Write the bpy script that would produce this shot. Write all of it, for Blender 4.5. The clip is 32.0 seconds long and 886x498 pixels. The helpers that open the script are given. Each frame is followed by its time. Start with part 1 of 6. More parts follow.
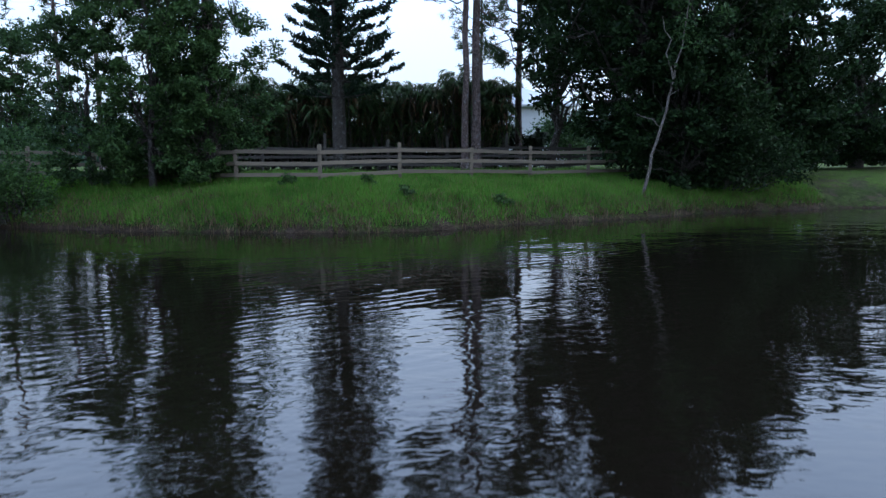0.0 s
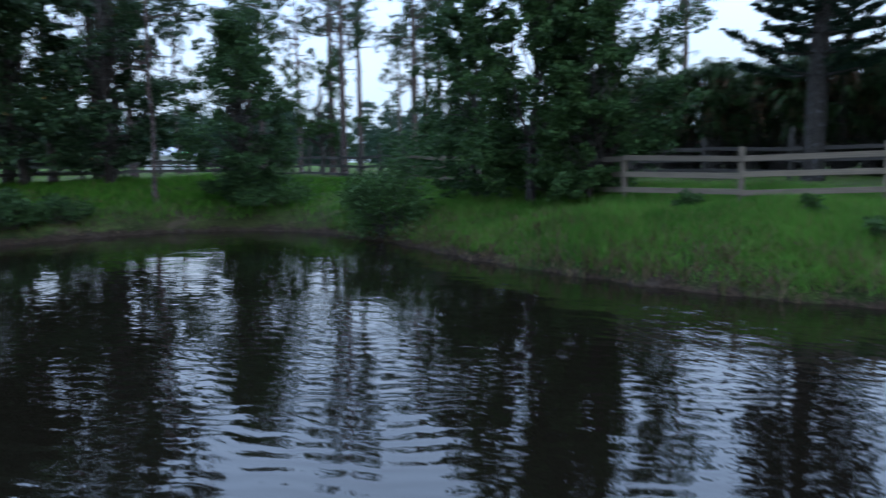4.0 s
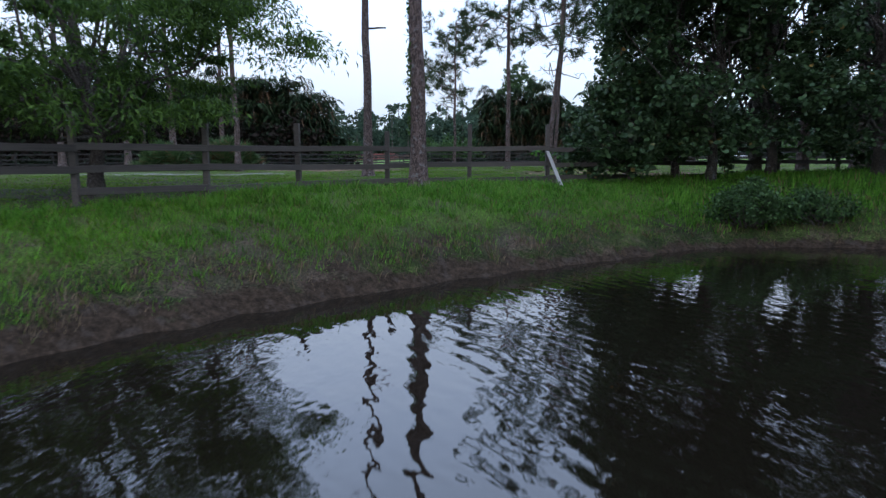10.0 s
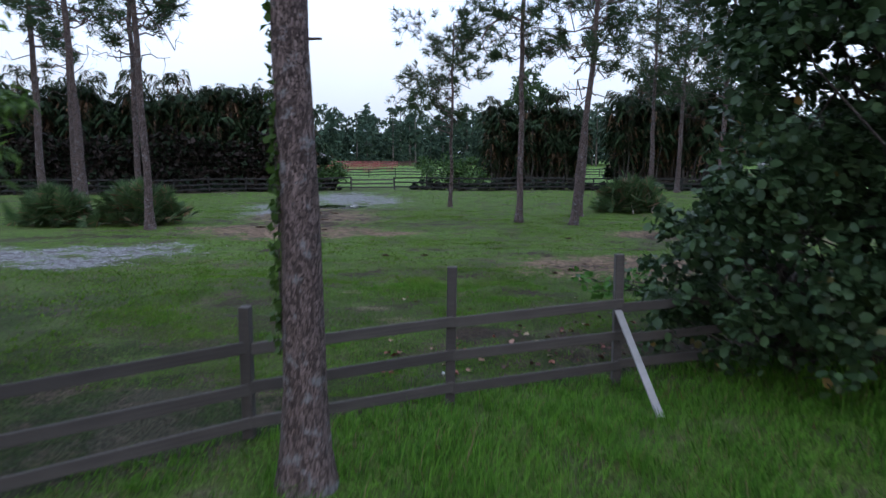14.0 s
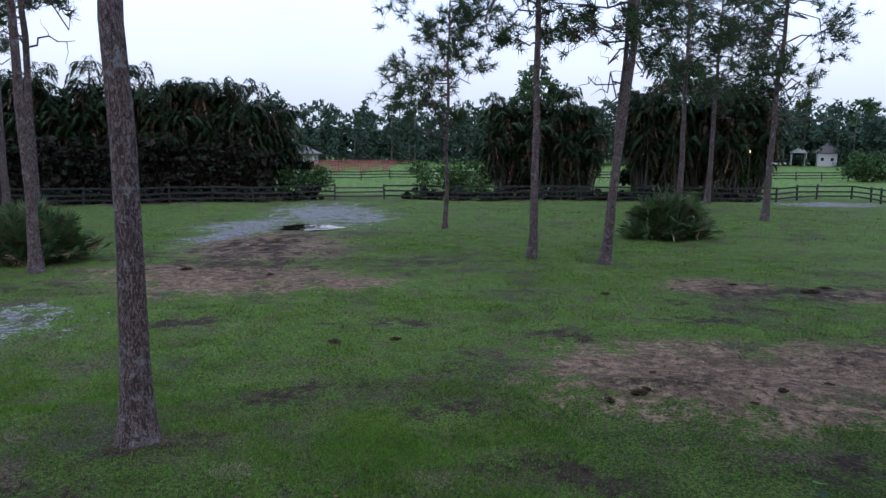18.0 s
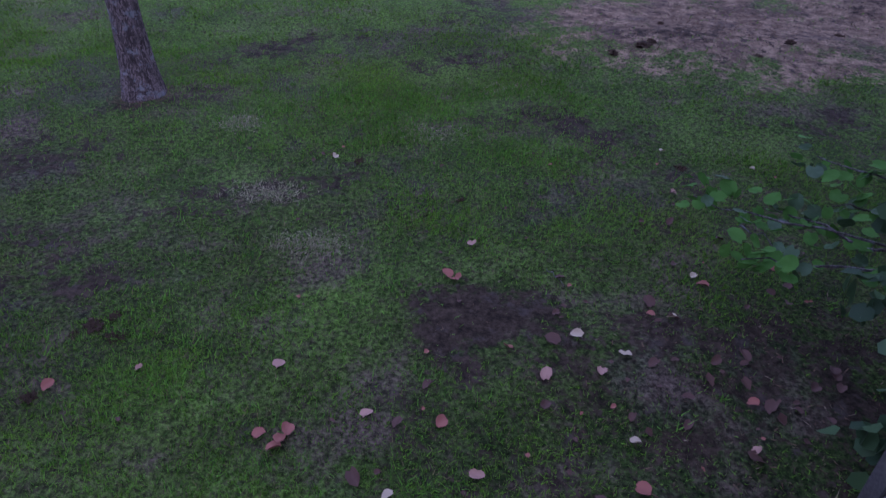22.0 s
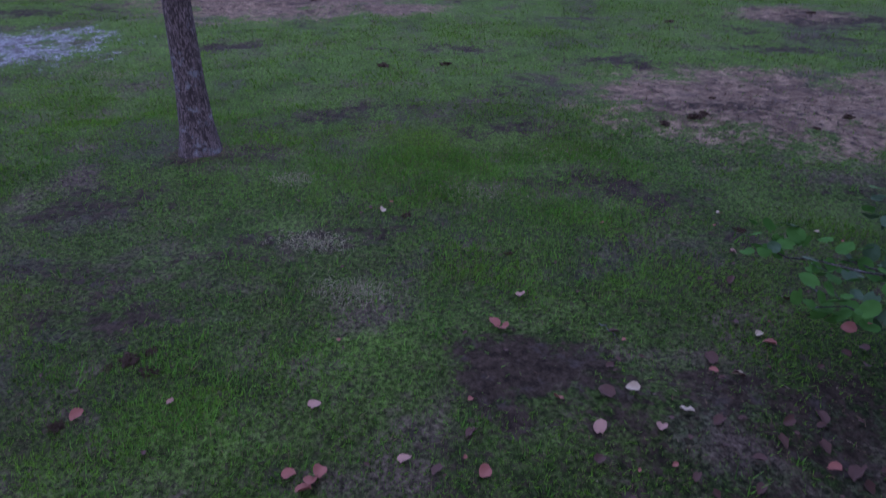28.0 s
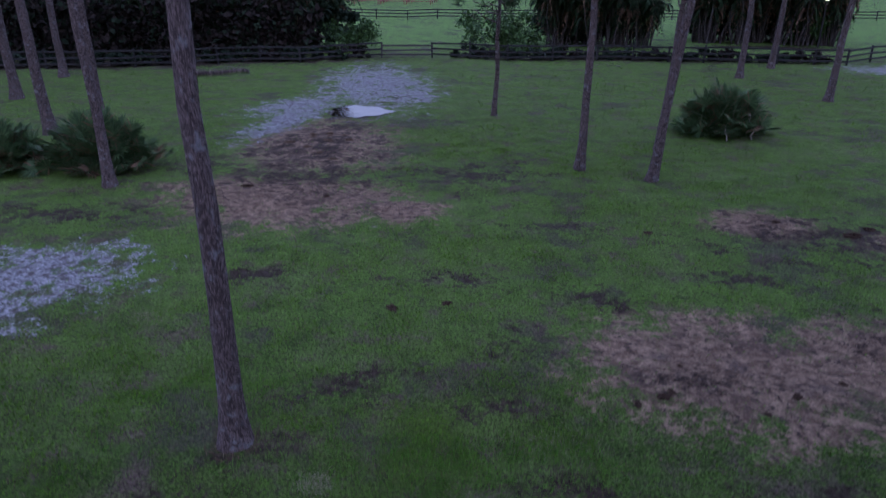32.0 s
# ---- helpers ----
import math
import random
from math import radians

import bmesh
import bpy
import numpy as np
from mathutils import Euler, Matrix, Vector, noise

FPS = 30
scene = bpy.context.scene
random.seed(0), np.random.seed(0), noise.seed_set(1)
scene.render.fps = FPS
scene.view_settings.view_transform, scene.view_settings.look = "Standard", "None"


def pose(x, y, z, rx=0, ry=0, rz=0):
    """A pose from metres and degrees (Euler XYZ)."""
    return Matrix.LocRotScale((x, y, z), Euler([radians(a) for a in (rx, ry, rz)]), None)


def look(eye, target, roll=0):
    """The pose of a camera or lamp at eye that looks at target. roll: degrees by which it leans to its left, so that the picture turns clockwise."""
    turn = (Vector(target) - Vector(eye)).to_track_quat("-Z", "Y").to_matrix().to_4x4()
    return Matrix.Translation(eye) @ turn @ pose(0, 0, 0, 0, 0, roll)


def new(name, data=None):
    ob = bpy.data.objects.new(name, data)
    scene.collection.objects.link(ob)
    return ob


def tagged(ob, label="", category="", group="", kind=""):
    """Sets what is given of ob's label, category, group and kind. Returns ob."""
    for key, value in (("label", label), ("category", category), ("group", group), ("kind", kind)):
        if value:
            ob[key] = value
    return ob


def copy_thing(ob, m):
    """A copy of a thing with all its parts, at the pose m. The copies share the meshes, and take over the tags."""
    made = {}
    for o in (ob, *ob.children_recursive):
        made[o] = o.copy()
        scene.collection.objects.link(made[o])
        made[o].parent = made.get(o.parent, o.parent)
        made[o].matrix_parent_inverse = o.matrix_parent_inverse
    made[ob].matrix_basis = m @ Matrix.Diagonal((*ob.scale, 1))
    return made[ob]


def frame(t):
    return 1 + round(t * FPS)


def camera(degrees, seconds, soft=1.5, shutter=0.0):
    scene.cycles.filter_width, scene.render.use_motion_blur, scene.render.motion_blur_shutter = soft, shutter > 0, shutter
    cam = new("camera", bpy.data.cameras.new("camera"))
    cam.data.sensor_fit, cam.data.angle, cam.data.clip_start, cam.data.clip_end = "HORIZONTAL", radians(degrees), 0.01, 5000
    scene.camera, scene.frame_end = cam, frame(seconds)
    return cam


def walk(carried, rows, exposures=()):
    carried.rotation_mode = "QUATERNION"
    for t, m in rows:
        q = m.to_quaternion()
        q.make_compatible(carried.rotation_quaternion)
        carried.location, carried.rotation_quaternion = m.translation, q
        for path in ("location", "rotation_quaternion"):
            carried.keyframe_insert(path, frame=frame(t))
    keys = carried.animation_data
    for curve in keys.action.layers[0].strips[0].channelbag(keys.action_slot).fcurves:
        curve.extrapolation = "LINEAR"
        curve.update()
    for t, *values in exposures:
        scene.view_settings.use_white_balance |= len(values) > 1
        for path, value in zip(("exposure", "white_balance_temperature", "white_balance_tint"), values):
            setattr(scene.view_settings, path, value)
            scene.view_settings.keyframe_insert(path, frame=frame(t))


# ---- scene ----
cam = camera(65.1, 32.0, 1.4, 0.6)

PATH = [
    (0, (-6.427, 1.709, 0.573), (-4.446, 1.571, 0.328), -0.3),
    (0.5, (-5.576, 1.569, 0.616), (-3.595, 1.439, 0.371), -0.4),
    (1, (-4.725, 1.429, 0.658), (-2.741, 1.347, 0.414), -0.5),
    (1.5, (-3.874, 1.289, 0.701), (-1.889, 1.327, 0.458), -0.6),
    (2, (-3.023, 1.149, 0.744), (-1.046, 1.327, 0.501), -0.7),
    (2.5, (-2.172, 1.01, 0.786), (-0.216, 1.346, 0.544), -0.8),
    (4.5, (1.534, 0.134, 1.086), (2.909, 1.564, 0.829), -0.6),
    (5, (2.001, 0.445, 1.175), (3.152, 2.06, 0.914), -0.7),
    (5.5, (2.175, 0.417, 1.166), (3.057, 2.193, 0.906), -0.9),
    (6, (2.27, 0.402, 1.11), (2.857, 2.297, 0.853), -0.9),
    (6.5, (2.312, 0.561, 0.991), (2.651, 2.516, 0.738), -0.8),
    (7, (2.379, 0.725, 0.953), (2.551, 2.702, 0.699), -0.7),
    (7.5, (2.442, 1.125, 0.904), (2.518, 3.108, 0.652), -0.7),
    (8, (2.513, 1.773, 0.902), (2.475, 3.757, 0.649), -0.6),
    (8.5, (2.592, 2.574, 0.876), (2.522, 4.556, 0.62), -0.5),
    (9, (2.628, 3.574, 0.864), (2.56, 5.556, 0.605), -0.4),
    (9.5, (2.678, 4.694, 0.836), (2.611, 6.675, 0.575), -0.4),
    (10, (2.721, 5.951, 0.808), (2.656, 7.933, 0.546), -0.2),
    (10.5, (2.766, 7.295, 0.8), (2.701, 9.276, 0.538), -0.2),
    (11, (2.858, 8.713, 0.815), (2.787, 10.694, 0.55), -0.0),
    (11.5, (2.901, 10.209, 0.961), (2.829, 12.19, 0.693), -0.1),
    (12, (2.901, 11.746, 1.428), (2.832, 13.726, 1.159), 0.2),
    (12.5, (3.004, 13.296, 2.015), (2.927, 15.277, 1.749), 0.1),
    (13, (3.045, 14.928, 2.486), (2.965, 16.909, 2.225), -0.3),
    (13.5, (3.069, 16.457, 2.911), (2.99, 18.438, 2.648), -0.0),
    (14, (3.094, 17.923, 3.26), (3.015, 19.904, 2.993), 0.2),
    (14.5, (3.085, 19.477, 3.635), (3.008, 21.457, 3.367), 0.3),
    (15, (3.061, 21.005, 4.027), (2.984, 22.985, 3.755), 0.6),
    (15.5, (3.077, 22.47, 4.405), (2.998, 24.45, 4.133), 0.4),
    (17.5, (3.17, 26.045, 3.865), (3.088, 28.025, 3.597), 0.4),
    (18, (3.188, 26.056, 3.967), (3.105, 28.035, 3.689), 0.4),
    (18.5, (3.201, 25.895, 4.039), (3.119, 27.861, 3.681), 0.2),
    (19, (3.163, 25.799, 4.098), (3.084, 27.737, 3.608), 0.3),
    (19.5, (3.153, 25.808, 4.135), (3.077, 27.703, 3.501), 0.2),
    (20, (3.149, 25.884, 4.132), (3.077, 27.726, 3.355), 0.2),
    (20.5, (3.168, 25.937, 4.114), (3.099, 27.725, 3.221), 0.2),
    (21, (3.198, 25.973, 4.075), (3.125, 27.708, 3.082), 0.0),
    (21.5, (3.045, 26.026, 4.005), (3.0, 27.694, 2.903), 0.5),
    (22, (3.151, 26.044, 4.054), (3.093, 27.651, 2.866), 0.5),
    (22.5, (3.174, 25.988, 3.924), (3.112, 27.572, 2.705), 0.2),
    (23, (3.12, 25.99, 3.916), (2.98, 27.545, 2.666), 0.2),
    (23.5, (3.076, 26.009, 3.889), (2.802, 27.535, 2.626), 0.0),
    (24, (3.026, 26.007, 3.887), (2.76, 27.533, 2.622), 0.1),
    (24.5, (3.079, 26.012, 3.946), (2.858, 27.539, 2.673), 0.2),
    (25, (3.067, 26.061, 4.06), (2.903, 27.58, 2.77), 0.6),
    (25.5, (3.134, 26.05, 3.875), (2.966, 27.573, 2.591), 0.4),
    (27.5, (3.129, 26.001, 3.566), (2.942, 27.671, 2.482), -0.2),
    (28, (3.117, 25.997, 3.567), (2.925, 27.74, 2.605), -0.0),
    (28.5, (3.112, 26.002, 3.576), (2.914, 27.791, 2.705), -0.0),
    (29, (3.113, 25.999, 3.576), (2.913, 27.816, 2.765), 0.0),
    (29.5, (3.112, 25.989, 3.576), (2.911, 27.816, 2.788), 0.1),
    (30, (3.112, 25.985, 3.624), (2.91, 27.812, 2.837), 0.0),
    (30.5, (3.096, 25.992, 4.005), (2.895, 27.821, 3.22), 0.1),
    (31, (3.081, 25.991, 4.84), (2.881, 27.821, 4.057), 0.3),
    (31.5, (3.065, 25.987, 6.076), (2.867, 27.819, 5.298), 0.3),
    (32, (3.027, 25.995, 7.401), (2.831, 27.829, 6.63), 0.5),
]
EXPOSURES = [(0, -0.20, 6250, 12), (2, -0.20, 6020, 10), (6, -0.26, 6200, 10), (9, -0.2, 6550, 13), (13, -0.22, 6650, 18), (17, -0.3, 6650, 17), (21.5, -0.43, 5500, 47), (28, -0.43, 5500, 44), (30, -0.42, 5600, 39), (32, -0.72, 5600, 40)]
walk(cam, [(t, look(eye, target, roll)) for t, eye, target, roll in PATH], EXPOSURES)


# ---- world and light: an even overcast sky at dusk ----
world = bpy.data.worlds.new("overcast_sky")
scene.world = world
world.use_nodes = True
wn, wl = world.node_tree.nodes, world.node_tree.links
wn.clear()
w_out = wn.new("ShaderNodeOutputWorld")
w_bg = wn.new("ShaderNodeBackground")
w_sky = wn.new("ShaderNodeTexSky")
w_sky.sky_type = "NISHITA"
w_sky.sun_disc = False
w_sky.sun_elevation = radians(14)
w_sky.sun_rotation = radians(200)
w_sky.dust_density = 4.0
w_geo = wn.new("ShaderNodeTexCoord")
w_sep = wn.new("ShaderNodeSeparateXYZ")
w_ramp = wn.new("ShaderNodeValToRGB")
w_ramp.color_ramp.elements[0].position = 0.0
w_ramp.color_ramp.elements[0].color = (0.70, 0.88, 1.06, 1)
w_ramp.color_ramp.elements[1].position = 1.0
w_ramp.color_ramp.elements[1].color = (1.75, 2.3, 3.25, 1)
w_mid = w_ramp.color_ramp.elements.new(0.12)
w_mid.color = (1.02, 1.22, 1.48, 1)
w_mid = w_ramp.color_ramp.elements.new(0.4)
w_mid.color = (1.36, 1.82, 2.62, 1)
w_noise = wn.new("ShaderNodeTexNoise")
w_noise.inputs["Scale"].default_value = 2.2
w_noise.inputs["Detail"].default_value = 4.0
w_map = wn.new("ShaderNodeMapRange")
w_map.inputs["To Min"].default_value = 0.88
w_map.inputs["To Max"].default_value = 1.12
w_mul = wn.new("ShaderNodeVectorMath")
w_mul.operation = "SCALE"
w_skys = wn.new("ShaderNodeVectorMath")
w_skys.operation = "SCALE"
w_skys.inputs["Scale"].default_value = 0.02
w_add = wn.new("ShaderNodeVectorMath")
w_add.operation = "ADD"
wl.new(w_geo.outputs["Generated"], w_sep.inputs[0])
wl.new(w_sep.outputs["Z"], w_ramp.inputs["Fac"])
wl.new(w_geo.outputs["Generated"], w_noise.inputs["Vector"])
wl.new(w_noise.outputs["Fac"], w_map.inputs["Value"])
wl.new(w_ramp.outputs["Color"], w_mul.inputs[0])
wl.new(w_map.outputs["Result"], w_mul.inputs["Scale"])
wl.new(w_sky.outputs["Color"], w_skys.inputs[0])
wl.new(w_mul.outputs["Vector"], w_add.inputs[0])
wl.new(w_skys.outputs["Vector"], w_add.inputs[1])
wl.new(w_add.outputs["Vector"], w_bg.inputs["Color"])
w_bg.inputs["Strength"].default_value = 1.0
wl.new(w_bg.outputs[0], w_out.inputs["Surface"])

sun_data = bpy.data.lights.new("sun", "SUN")
sun_data.energy = 0.5
sun_data.angle = radians(25)
sun_data.color = (1.0, 0.95, 0.88)
sun = new("sun", sun_data)
sun.matrix_world = look((30, -80, 60), (0, 20, 0))

# ---- materials ----


def mat_new(name):
    m = bpy.data.materials.new(name)
    m.use_nodes = True
    nt = m.node_tree
    b = nt.nodes["Principled BSDF"]
    return m, nt.nodes, nt.links, b


def noise_node(n, l, scale, detail=4.0, vec=None, rough=0.6):
    t = n.new("ShaderNodeTexNoise")
    t.inputs["Scale"].default_value = scale
    t.inputs["Detail"].default_value = detail
    t.inputs["Roughness"].default_value = rough
    if vec:
        l.new(vec, t.inputs["Vector"])
    return t.outputs["Fac"]


def mix_node(n, l, fac, a, b, blend="MIX"):
    t = n.new("ShaderNodeMix")
    t.data_type, t.blend_type = "RGBA", blend
    for sock, v in ((t.inputs[0], fac), (t.inputs[6], a), (t.inputs[7], b)):
        if hasattr(v, "is_linked"):
            l.new(v, sock)
        elif isinstance(v, tuple):
            sock.default_value = (*v, 1)
        else:
            sock.default_value = v
    return t.outputs[2]


def range_node(n, l, v, a, b, c=0.0, d=1.0, smooth=True):
    t = n.new("ShaderNodeMapRange")
    t.interpolation_type = "SMOOTHSTEP" if smooth else "LINEAR"
    l.new(v, t.inputs["Value"])
    t.inputs["From Min"].default_value, t.inputs["From Max"].default_value = a, b
    t.inputs["To Min"].default_value, t.inputs["To Max"].default_value = c, d
    return t.outputs["Result"]


def math_node(n, l, op, a, b=0.0):
    t = n.new("ShaderNodeMath")
    t.operation = op
    for sock, v in ((t.inputs[0], a), (t.inputs[1], b)):
        if hasattr(v, "is_linked"):
            l.new(v, sock)
        else:
            sock.default_value = v
    return t.outputs[0]


def bump_node(n, l, height, strength, dist, b):
    t = n.new("ShaderNodeBump")
    t.inputs["Strength"].default_value, t.inputs["Distance"].default_value = strength, dist
    l.new(height, t.inputs["Height"])
    l.new(t.outputs["Normal"], b.inputs["Normal"])


def place_out(n):
    return n.new("ShaderNodeTexCoord").outputs["Object"]


def foliage_mat(name, dark, light, dry=None, rough=0.55, trans=0.3, dry_share=0.12, shine=0.2, drift=0.5):
    """Leaves: colour varies from leaf to leaf and in large drifts; some light comes through."""
    m, n, l, b = mat_new(name)
    isl = n.new("ShaderNodeNewGeometry").outputs["Random Per Island"]
    big = noise_node(n, l, 0.6, 4.0, place_out(n))
    fac = math_node(n, l, "ADD", math_node(n, l, "MULTIPLY", isl, 0.85 - 0.5 * drift), math_node(n, l, "MULTIPLY", big, drift))
    col = mix_node(n, l, range_node(n, l, fac, 0.15, 0.95), dark, light)
    if dry:
        wob = math_node(n, l, "FRACT", math_node(n, l, "MULTIPLY", isl, 37.7))
        col = mix_node(n, l, range_node(n, l, wob, 1 - dry_share, 1 - dry_share + 0.02), col, dry)
    l.new(col, b.inputs["Base Color"])
    b.inputs["Roughness"].default_value = rough
    b.inputs["Specular IOR Level"].default_value = shine
    if trans:
        tr = n.new("ShaderNodeBsdfTranslucent")
        l.new(col, tr.inputs["Color"])
        mx = n.new("ShaderNodeMixShader")
        mx.inputs[0].default_value = trans
        l.new(b.outputs[0], mx.inputs[1])
        l.new(tr.outputs[0], mx.inputs[2])
        l.new(mx.outputs[0], n["Material Output"].inputs["Surface"])
    return m


def bark_mat(name, dark, light, scale=(9, 9, 3), lichen=0.0, depth=0.03):
    """Plated pine or oak bark: long cells with dark joints, and pale lichen spots."""
    m, n, l, b = mat_new(name)
    mp = n.new("ShaderNodeMapping")
    mp.inputs["Scale"].default_value = scale
    l.new(place_out(n), mp.inputs["Vector"])
    warp = n.new("ShaderNodeTexNoise")
    warp.inputs["Scale"].default_value = 1.5
    l.new(mp.outputs[0], warp.inputs["Vector"])
    add = n.new("ShaderNodeVectorMath")
    add.operation = "ADD"
    l.new(mp.outputs[0], add.inputs[0])
    l.new(warp.outputs["Color"], add.inputs[1])
    v = n.new("ShaderNodeTexVoronoi")
    v.feature = "DISTANCE_TO_EDGE"
    l.new(add.outputs[0], v.inputs["Vector"])
    vc = n.new("ShaderNodeTexVoronoi")
    l.new(add.outputs[0], vc.inputs["Vector"])
    sepc = n.new("ShaderNodeSeparateColor")
    l.new(vc.outputs["Color"], sepc.inputs[0])
    crack = range_node(n, l, v.outputs["Distance"], 0.0, 0.10)
    fine = noise_node(n, l, 60.0, 5.0, place_out(n))
    tone = mix_node(n, l, range_node(n, l, math_node(n, l, "MULTIPLY", math_node(n, l, "ADD", sepc.outputs[0], fine), 0.5), 0.25, 0.72), dark, light)
    col = mix_node(n, l, crack, tuple(0.6 * c for c in dark), tone)
    if lichen:
        spot = noise_node(n, l, 5.0, 6.0, place_out(n), 0.75)
        col = mix_node(n, l, math_node(n, l, "MULTIPLY", range_node(n, l, spot, 0.54, 0.64), lichen), col, (0.25, 0.26, 0.27))
    l.new(col, b.inputs["Base Color"])
    b.inputs["Roughness"].default_value = 0.95
    b.inputs["Specular IOR Level"].default_value = 0.15
    bump_node(n, l, math_node(n, l, "ADD", crack, math_node(n, l, "MULTIPLY", fine, 0.4)), 0.9, depth, b)
    return m


def wood_mat(name, dark, light, rough=0.9):
    """Weathered fence timber: grain along the board, stains, one tone for each board."""
    m, n, l, b = mat_new(name)
    mp = n.new("ShaderNodeMapping")
    mp.inputs["Scale"].default_value = (1.2, 24, 24)
    l.new(place_out(n), mp.inputs["Vector"])
    grain = noise_node(n, l, 2.0, 6.0, mp.outputs[0])
    stain = noise_node(n, l, 1.3, 3.0, place_out(n))
    rnd = n.new("ShaderNodeObjectInfo").outputs["Random"]
    fac = math_node(n, l, "ADD", math_node(n, l, "MULTIPLY", grain, 0.5), math_node(n, l, "MULTIPLY", stain, 0.5))
    col = mix_node(n, l, range_node(n, l, fac, 0.3, 0.7), dark, light)
    col = mix_node(n, l, math_node(n, l, "MULTIPLY", rnd, 0.45), col, tuple(0.5 * c for c in dark))
    l.new(col, b.inputs["Base Color"])
    b.inputs["Roughness"].default_value = rough
    bump_node(n, l, grain, 0.5, 0.006, b)
    return m


def plain_mat(name, col, rough=0.6, metal=0.0, vary=0.15, scale=3.0, bump=0.1):
    m, n, l, b = mat_new(name)
    f = noise_node(n, l, scale, 5.0, place_out(n))
    l.new(mix_node(n, l, f, tuple(c * (1 - vary) for c in col), tuple(min(1, c * (1 + vary)) for c in col)), b.inputs["Base Color"])
    b.inputs["Roughness"].default_value = rough
    b.inputs["Metallic"].default_value = metal
    if bump:
        bump_node(n, l, noise_node(n, l, scale * 12, 4.0, place_out(n)), bump, 0.01, b)
    return m


def glow_mat(name, col, power):
    m, n, l, b = mat_new(name)
    b.inputs["Base Color"].default_value = (*col, 1)
    b.inputs["Emission Color"].default_value = (*col, 1)
    b.inputs["Emission Strength"].default_value = power
    return m


def ground_mat():
    """Turf with worn drifts; sand, bare dirt, mud and painted hedge-foot shade lie where the soil attribute says."""
    m, n, l, b = mat_new("turf_and_soil")
    pos = place_out(n)
    at = n.new("ShaderNodeAttribute")
    at.attribute_name = "soil"
    sp = n.new("ShaderNodeSeparateColor")
    l.new(at.outputs["Color"], sp.inputs[0])
    big = noise_node(n, l, 0.22, 5.0, pos)
    mid = noise_node(n, l, 1.4, 6.0, pos, 0.65)
    fine = noise_node(n, l, 14.0, 6.0, pos, 0.7)
    tiny = noise_node(n, l, 70.0, 4.0, pos, 0.7)
    turf = mix_node(n, l, range_node(n, l, mid, 0.3, 0.7), TURF[0], TURF[1])
    turf = mix_node(n, l, range_node(n, l, big, 0.42, 0.68), turf, TURF[2])
    # alpha: greener turf, in the open field also brightened for open-sky light
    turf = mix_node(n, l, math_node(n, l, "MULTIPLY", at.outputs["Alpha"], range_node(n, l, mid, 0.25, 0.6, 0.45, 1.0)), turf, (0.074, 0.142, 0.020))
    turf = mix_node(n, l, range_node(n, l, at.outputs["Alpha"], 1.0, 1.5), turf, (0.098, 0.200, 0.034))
    drift = noise_node(n, l, 0.33, 6.0, pos, 0.7)
    turf = mix_node(n, l, math_node(n, l, "MULTIPLY", range_node(n, l, drift, 0.50, 0.64), 0.55), turf, (0.082, 0.124, 0.030))
    turf = mix_node(n, l, math_node(n, l, "MULTIPLY", range_node(n, l, drift, 0.47, 0.38), 0.75), turf, (0.050, 0.044, 0.030))
    thatch = math_node(n, l, "ADD", math_node(n, l, "MULTIPLY", fine, 0.6), math_node(n, l, "MULTIPLY", tiny, 0.4))
    turf = mix_node(n, l, math_node(n, l, "MULTIPLY", range_node(n, l, thatch, 0.47, 0.58), 0.9), turf, TURF[3])
    wear = noise_node(n, l, 0.9, 5.0, pos, 0.7)
    turf = mix_node(n, l, math_node(n, l, "MULTIPLY", range_node(n, l, wear, 0.50, 0.68), 0.8), turf, (0.066, 0.045, 0.034))
    scuff = noise_node(n, l, 2.6, 6.0, pos, 0.75)
    turf = mix_node(n, l, math_node(n, l, "MULTIPLY", range_node(n, l, scuff, 0.58, 0.70), 0.7), turf, (0.020, 0.015, 0.013))
    turf = mix_node(n, l, math_node(n, l, "MULTIPLY", range_node(n, l, noise_node(n, l, 0.7, 6.0, pos, 0.8), 0.64, 0.74), 0.7), turf, (0.115, 0.105, 0.075))
    blade = noise_node(n, l, 24.0, 5.0, pos, 0.75)
    gaps = n.new("ShaderNodeVectorMath")
    gaps.operation = "SCALE"
    l.new(turf, gaps.inputs[0])
    l.new(range_node(n, l, math_node(n, l, "ADD", math_node(n, l, "MULTIPLY", blade, 0.65), math_node(n, l, "MULTIPLY", fine, 0.35)), 0.38, 0.62, 0.36, 1.55), gaps.inputs["Scale"])
    turf = gaps.outputs["Vector"]
    rag = noise_node(n, l, 1.2, 7.0, pos, 0.80)
    edge = math_node(n, l, "SUBTRACT", math_node(n, l, "ADD", math_node(n, l, "MULTIPLY", rag, 0.7), math_node(n, l, "MULTIPLY", fine, 0.3)), 0.5)

    def soil(ch, lo, hi, wob=3.4):
        v = math_node(n, l, "ADD", sp.outputs[ch], math_node(n, l, "MULTIPLY", edge, wob))
        return math_node(n, l, "MULTIPLY", range_node(n, l, v, lo, hi), range_node(n, l, sp.outputs[ch], 0.02, 0.2))

    clump = noise_node(n, l, 4.5, 5.0, pos, 0.6)
    dirt = mix_node(n, l, range_node(n, l, clump, 0.38, 0.62), (0.094, 0.060, 0.038), (0.200, 0.134, 0.086))
    dirt = mix_node(n, l, range_node(n, l, mid, 0.55, 0.70), dirt, (0.080, 0.056, 0.042))
    trod = noise_node(n, l, 0.8, 6.0, pos, 0.75)
    dirt = mix_node(n, l, math_node(n, l, "MULTIPLY", range_node(n, l, trod, 0.50, 0.62), 0.8), dirt, (0.060, 0.039, 0.028))
    crumb = noise_node(n, l, 5.5, 6.0, pos, 0.75)
